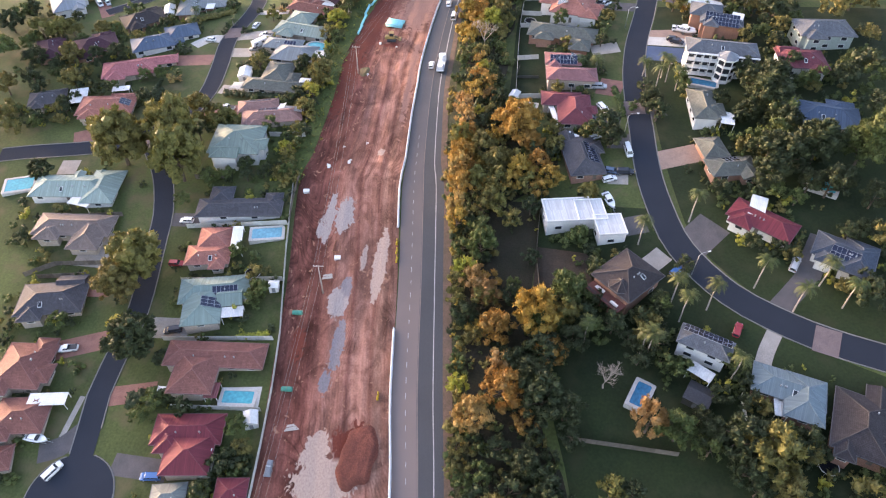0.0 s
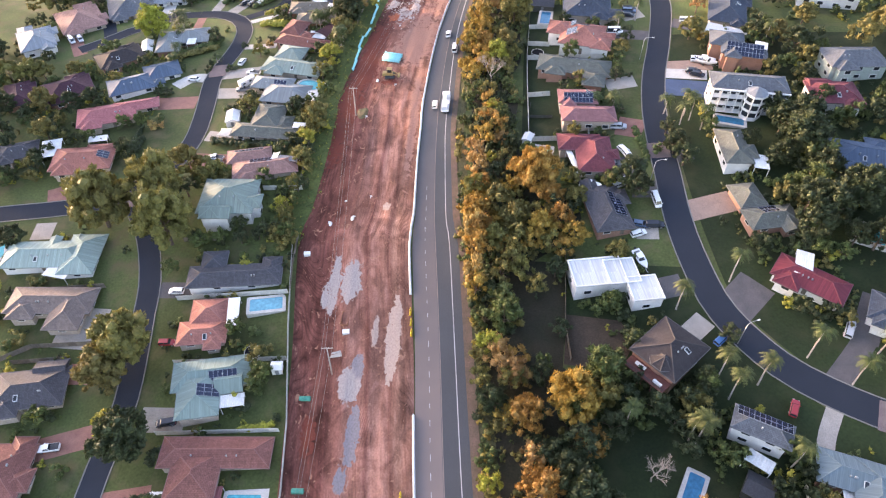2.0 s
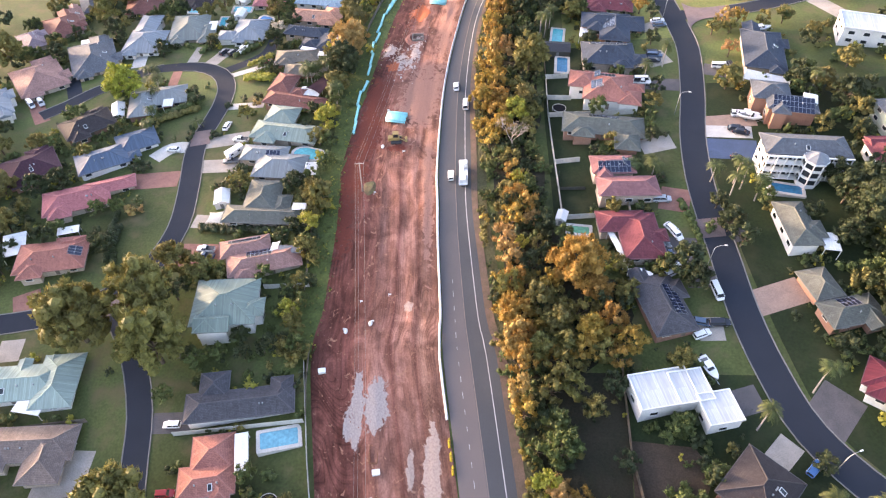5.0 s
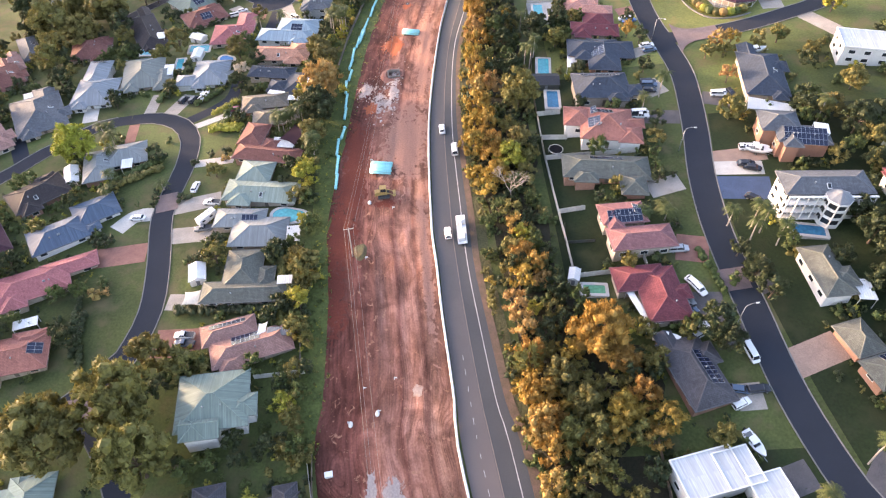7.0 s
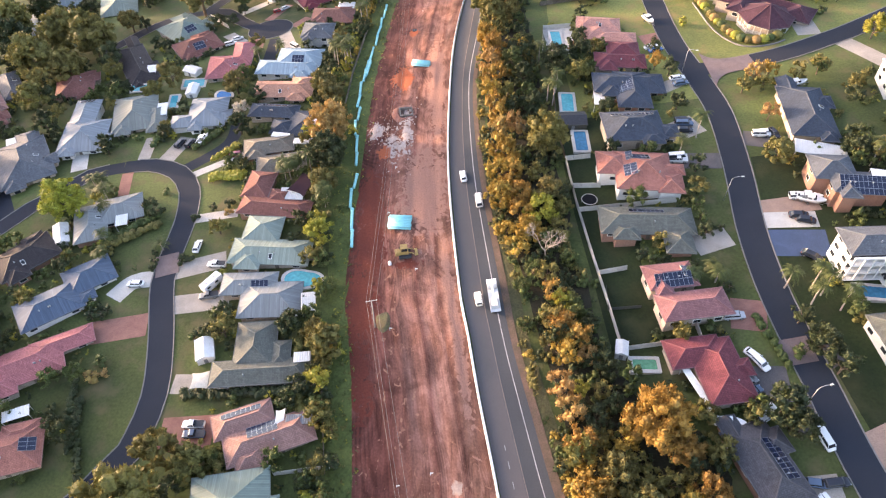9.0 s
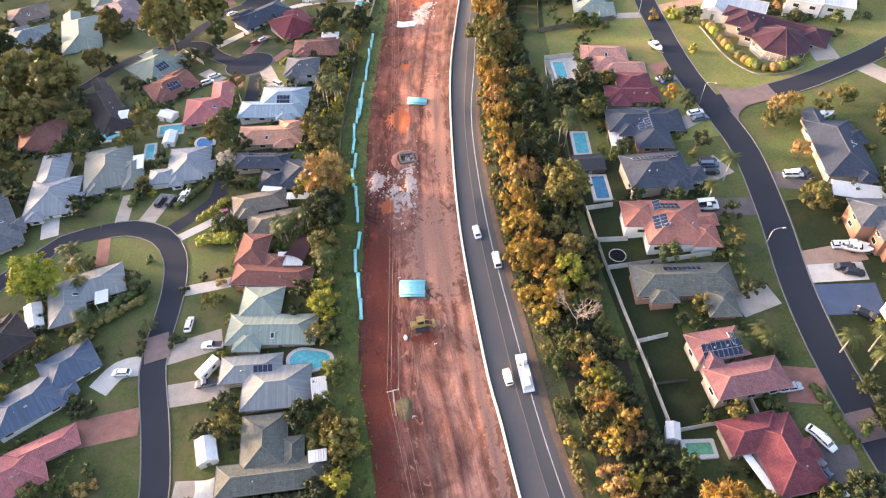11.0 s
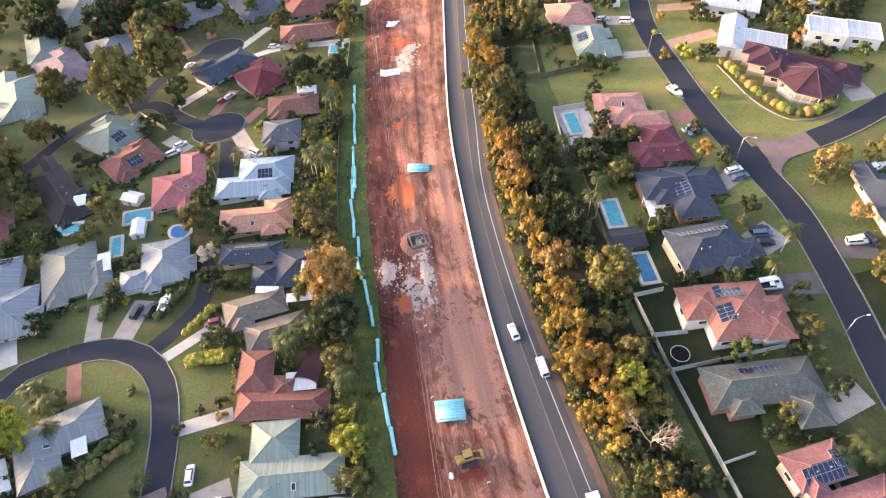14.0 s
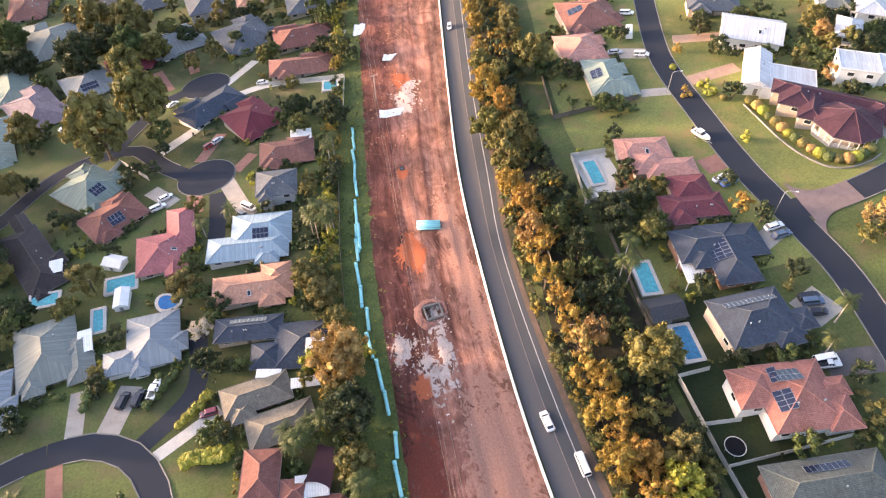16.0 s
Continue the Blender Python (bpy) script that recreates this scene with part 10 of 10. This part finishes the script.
tree(31.0, 78.7, 4.5, 'rust', 1.2)
tree(36.8, 77.7, 4.8, 'green')
tree(44.5, 77.7, 4.3, 'dark')
tree(48.8, 76.5, 5.6, 'dark')
tree(54.9, 74.7, 6.2, 'gum')
tree(43.5, 75.3, 3.4, 'green')
tree(49.9, 71.3, 4.0, 'dark')
tree(58.1, 68.4, 4.0, 'gum')
tree(52.3, 68.4, 3.2, 'dark')
tree(24.1, 63.8, 3.5, 'gum')
tree(28.4, 64.6, 3.1, 'dark')
tree(32.6, 98.7, 3.6, 'dark')
tree(29.0, 94.3, 3.3, 'dark')
tree(17.0, 103.2, 3.6, 'dark')
tree(22.9, 101.6, 3.6, 'dark')
tree(48.2, 95.7, 2.8, 'green')
tree(15.4, 74.1, 3.1, 'dark')
tree(41.8, 81.9, 2.9, 'dark')
tree(26.4, 99.0, 2.5, 'dark')
tree(19.5, 108.6, 2.8, 'dark')
tree(34.4, 94.1, 2.7, 'green')
tree(54.1, 79.4, 2.7, 'dark')
tree(61.2, 77.2, 3.3, 'dark')

# big gums and garden trees round the cul-de-sacs
tree(-146.4, 379.9, 11.1, 'gum', 1.15)
tree(-135.3, 399.0, 10.6, 'gum', 1.15)
tree(-146.1, 434.3, 7.9, 'gum', 1.1)
tree(-163.0, 481.0, 9.4, 'gum', 1.1)
tree(-148.5, 474.8, 10.1, 'gum', 1.1)
tree(-166.5, 450.4, 9.5, 'dark')
tree(-147.2, 454.7, 7.9, 'green')
tree(-136.8, 451.9, 6.6, 'gum')
tree(-157.4, 462.2, 8.2, 'dark')
tree(-177.0, 400.5, 6.9, 'gum')
tree(-203.4, 489.9, 7.8, 'green')
tree(-180.5, 508.6, 5.9, 'gum')
tree(-191.5, 461.9, 6.5, 'dark')
tree(-181.8, 444.6, 4.4, 'green')
tree(-82.5, 380.6, 4.1, 'green')
tree(-77.1, 376.5, 3.6, 'dark')
tree(-69.4, 367.1, 3.5, 'dark')
tree(-64.3, 412.8, 4.6, 'gum')
tree(-70.3, 418.8, 4.2, 'dark')
tree(-89.8, 424.2, 4.4, 'green')
tree(-74.7, 334.5, 3.1, 'dark')
tree(-128.9, 383.3, 4.8, 'green')
tree(-95.2, 343.7, 3.6, 'dark')
tree(-132.6, 468.5, 5.7, 'gum')
tree(-124.9, 459.8, 5.0, 'dark')
tree(-65.7, 443.1, 4.6, 'green')
tree(-94.5, 472.3, 4.5, 'gum')
tree(-174.6, 368.7, 5.3, 'gum')
tree(-199.5, 462.5, 6.6, 'dark')
tree(-127.8, 374.7, 2.9, 'dark')
tree(-136.1, 366.5, 2.9, 'dark')

# clipped shrubs and edging round the lawn of the plum-roofed house
for _k, (_x, _y) in enumerate(((44.2, 321.0), (44.6, 318.0), (44.8, 315.2), (45.0, 312.4), (45.2, 309.6), (45.3, 306.8), (45.5, 304.1), (46.0, 301.5), (46.6, 299.0), (47.3, 296.6), (48.1, 294.3), (49.3, 292.3), (51.0, 290.8), (53.1, 290.0), (55.4, 290.0), (57.7, 290.5), (60.0, 291.3))):
    clipped_ball(_x, _y, 1.75 if _k % 3 else 1.5, ("gum", "rust", "lime", "green")[_k % 4])
garden_edging([(42.6, 321.0), (42.9, 312.5), (43.2, 304.4), (44.2, 298.2), (45.9, 293.4), (48.4, 289.6), (52.5, 287.8), (58.1, 288.1), (62.0, 289.6)])
for _x, _y, _r, _c in ((36.5, 334.0, 1.3, "lime"), (37.8, 329.5, 1.4, "lime"), (38.9, 325.5, 1.2, "gum"), (33.5, 346.0, 1.2, "lime")):
    clipped_ball(_x, _y, _r, _c)
timber_deck(1.6, 305.6, 62, 13.0, 4.6)
paved_area([(-65.2, 74.7), (-56.2, 76.0)], 5.4, "pale paved terrace round a swimming pool")
paved_area([(-4.6, 300.8), (-4.4, 318.2)], 9.6, "white tiled terrace round a swimming pool")

# gums at the street corner and the stand above the loop road
tree(-125.1, 145.7, 9.6, 'gum', 1.1)
tree(-111.0, 153.2, 8.8, 'gum', 1.1)
tree(-103.7, 140.6, 8.5, 'gum', 1.15)
tree(-108.2, 166.9, 5.1, 'gum', 1.1)
tree(-99.9, 164.6, 4.9, 'gum')
tree(-96.9, 166.0, 2.6, 'gum')
tree(-105.9, 158.6, 3.8, 'dark')
tree(-75.7, 153.9, 3.2, 'lime')
tree(-70.8, 144.4, 2.8, 'green')
tree(-83.8, 142.2, 2.4, 'dark')
tree(-79.3, 143.9, 2.3, 'dark')
tree(-71.9, 163.1, 2.4, 'dark')
tree(-74.7, 146.0, 2.3, 'dark')
tree(-72.1, 170.2, 2.5, 'gum', 1.1)
tree(-197.7, 330.3, 9.2, 'gum')
tree(-183.9, 325.5, 7.4, 'gum')
tree(-181.1, 345.8, 9.4, 'gum')
tree(-217.1, 354.4, 8.4, 'dark')
tree(-188.6, 304.7, 5.6, 'gum')
tree(-158.4, 305.1, 4.2, 'green')
tree(-153.7, 242.7, 7.2, 'lime')
tree(-208.5, 336.3, 6.6, 'dark')

# garden accents
tree(-154.6, 278.3, 1.4, 'dark')
tree(-157.3, 278.4, 1.3, 'dark')
tree(-153.1, 273.9, 1.3, 'dark')
tree(-90.3, 236.5, 1.9, 'green')
tree(16.7, 223.9, 1.2, 'green')
tree(18.3, 225.1, 1.2, 'green')
tree(-124.9, 226.0, 1.3, 'dark')
tree(-124.4, 223.2, 1.3, 'dark')
tree(-124.1, 220.6, 1.3, 'dark')
tree(-144.6, 253.5, 2, 'green')
tree(-112.1, 242.3, 1.5, 'dark')
tree(-107.3, 239.6, 1.6, 'rust')
tree(17.3, 214.5, 1.5, 'dark')
tree(20.2, 214.3, 1.3, 'dark')
tree(0.3, 208.5, 2.0, 'dark')
tree(2.0, 206.9, 1.7, 'green')
tree(15.6, 197.4, 1.4, 'dark')
tree(17.4, 196.7, 1.5, 'dark')
tree(43.2, 234.3, 2, 'gold')
tree(-116.7, 223.8, 1.5, 'dark')
tree(-142.0, 192.3, 2, 'rust')
tree(-130.7, 188.6, 1.6, 'rust')
tree(-127.4, 188.9, 1.4, 'rust')
tree(-116.6, 238.6, 1.6, 'dark')
tree(-136.0, 205.8, 1.8, 'dark')
tree(-132.2, 207.3, 1.6, 'dark')
tree(-133.1, 205.7, 1.6, 'dark')
tree(-107.0, 198.1, 2, 'dark')
tree(-105.0, 198.7, 2, 'dark')
tree(-107.4, 196.6, 1.8, 'green')
hedge([(-140.6, 230.2), (-134.0, 233.4), (-127.1, 237.1)], 3, 2.2, 'gum')
hedge([(-99.5, 236.8), (-91.0, 235.9), (-83.2, 234.7)], 2.2, 1.8, 'dark')
hedge([(-116.9, 221.6), (-114.3, 223.3)], 2, 1.5, 'dark')
hedge([(-126.0, 163.0), (-129.0, 172.4)], 2.2, 1.5, 'dark')
hedge([(-87.1, 71.6), (-82.5, 72.8), (-77.4, 73.0)], 3, 2.4, 'dark')
hedge([(-66.8, 90.8), (-60.4, 92.0)], 2.2, 1.4, 'lime')
hedge([(-131.3, 174.5), (-130.9, 179.2), (-131.2, 182.5)], 2.4, 1.6, 'dark')
hedge([(-78.8, 172.2), (-81.1, 184.2), (-81.8, 193.7)], 2.5, 2.2, 'gum')
hedge([(7.2, 209.4), (5.6, 205.4)], 2, 1.4, 'dark')
palm(15.1, 202.0, 3)
palm(-143.5, 243.7, 5)
palm(-147.8, 250.9, 5)
palm(-138.9, 225.5, 4)
palm(-123.2, 227.8, 3)

# lot walls
fence([(-11.7, 225.5), (0.4, 225.1), (12.6, 224.9)], 'pale')
fence([(8.2, 182.7), (7.1, 200.3)], 'pale')
fence([(-149.5, 186.9), (-138.6, 190.6)], 'paling')
fence([(-6.0, 288.1), (1.7, 286.5)], 'paling')
fence([(-25.7, 292.4), (-27.7, 273.9)], 'paling')
parked('van', 'white', -187.9, 240.1, -44)
parked('wagon', 'silver', -184.9, 241.3, -48)
grove(grove_rows)
fringe()
plant_gardens()
build_far_trees()
rubble()
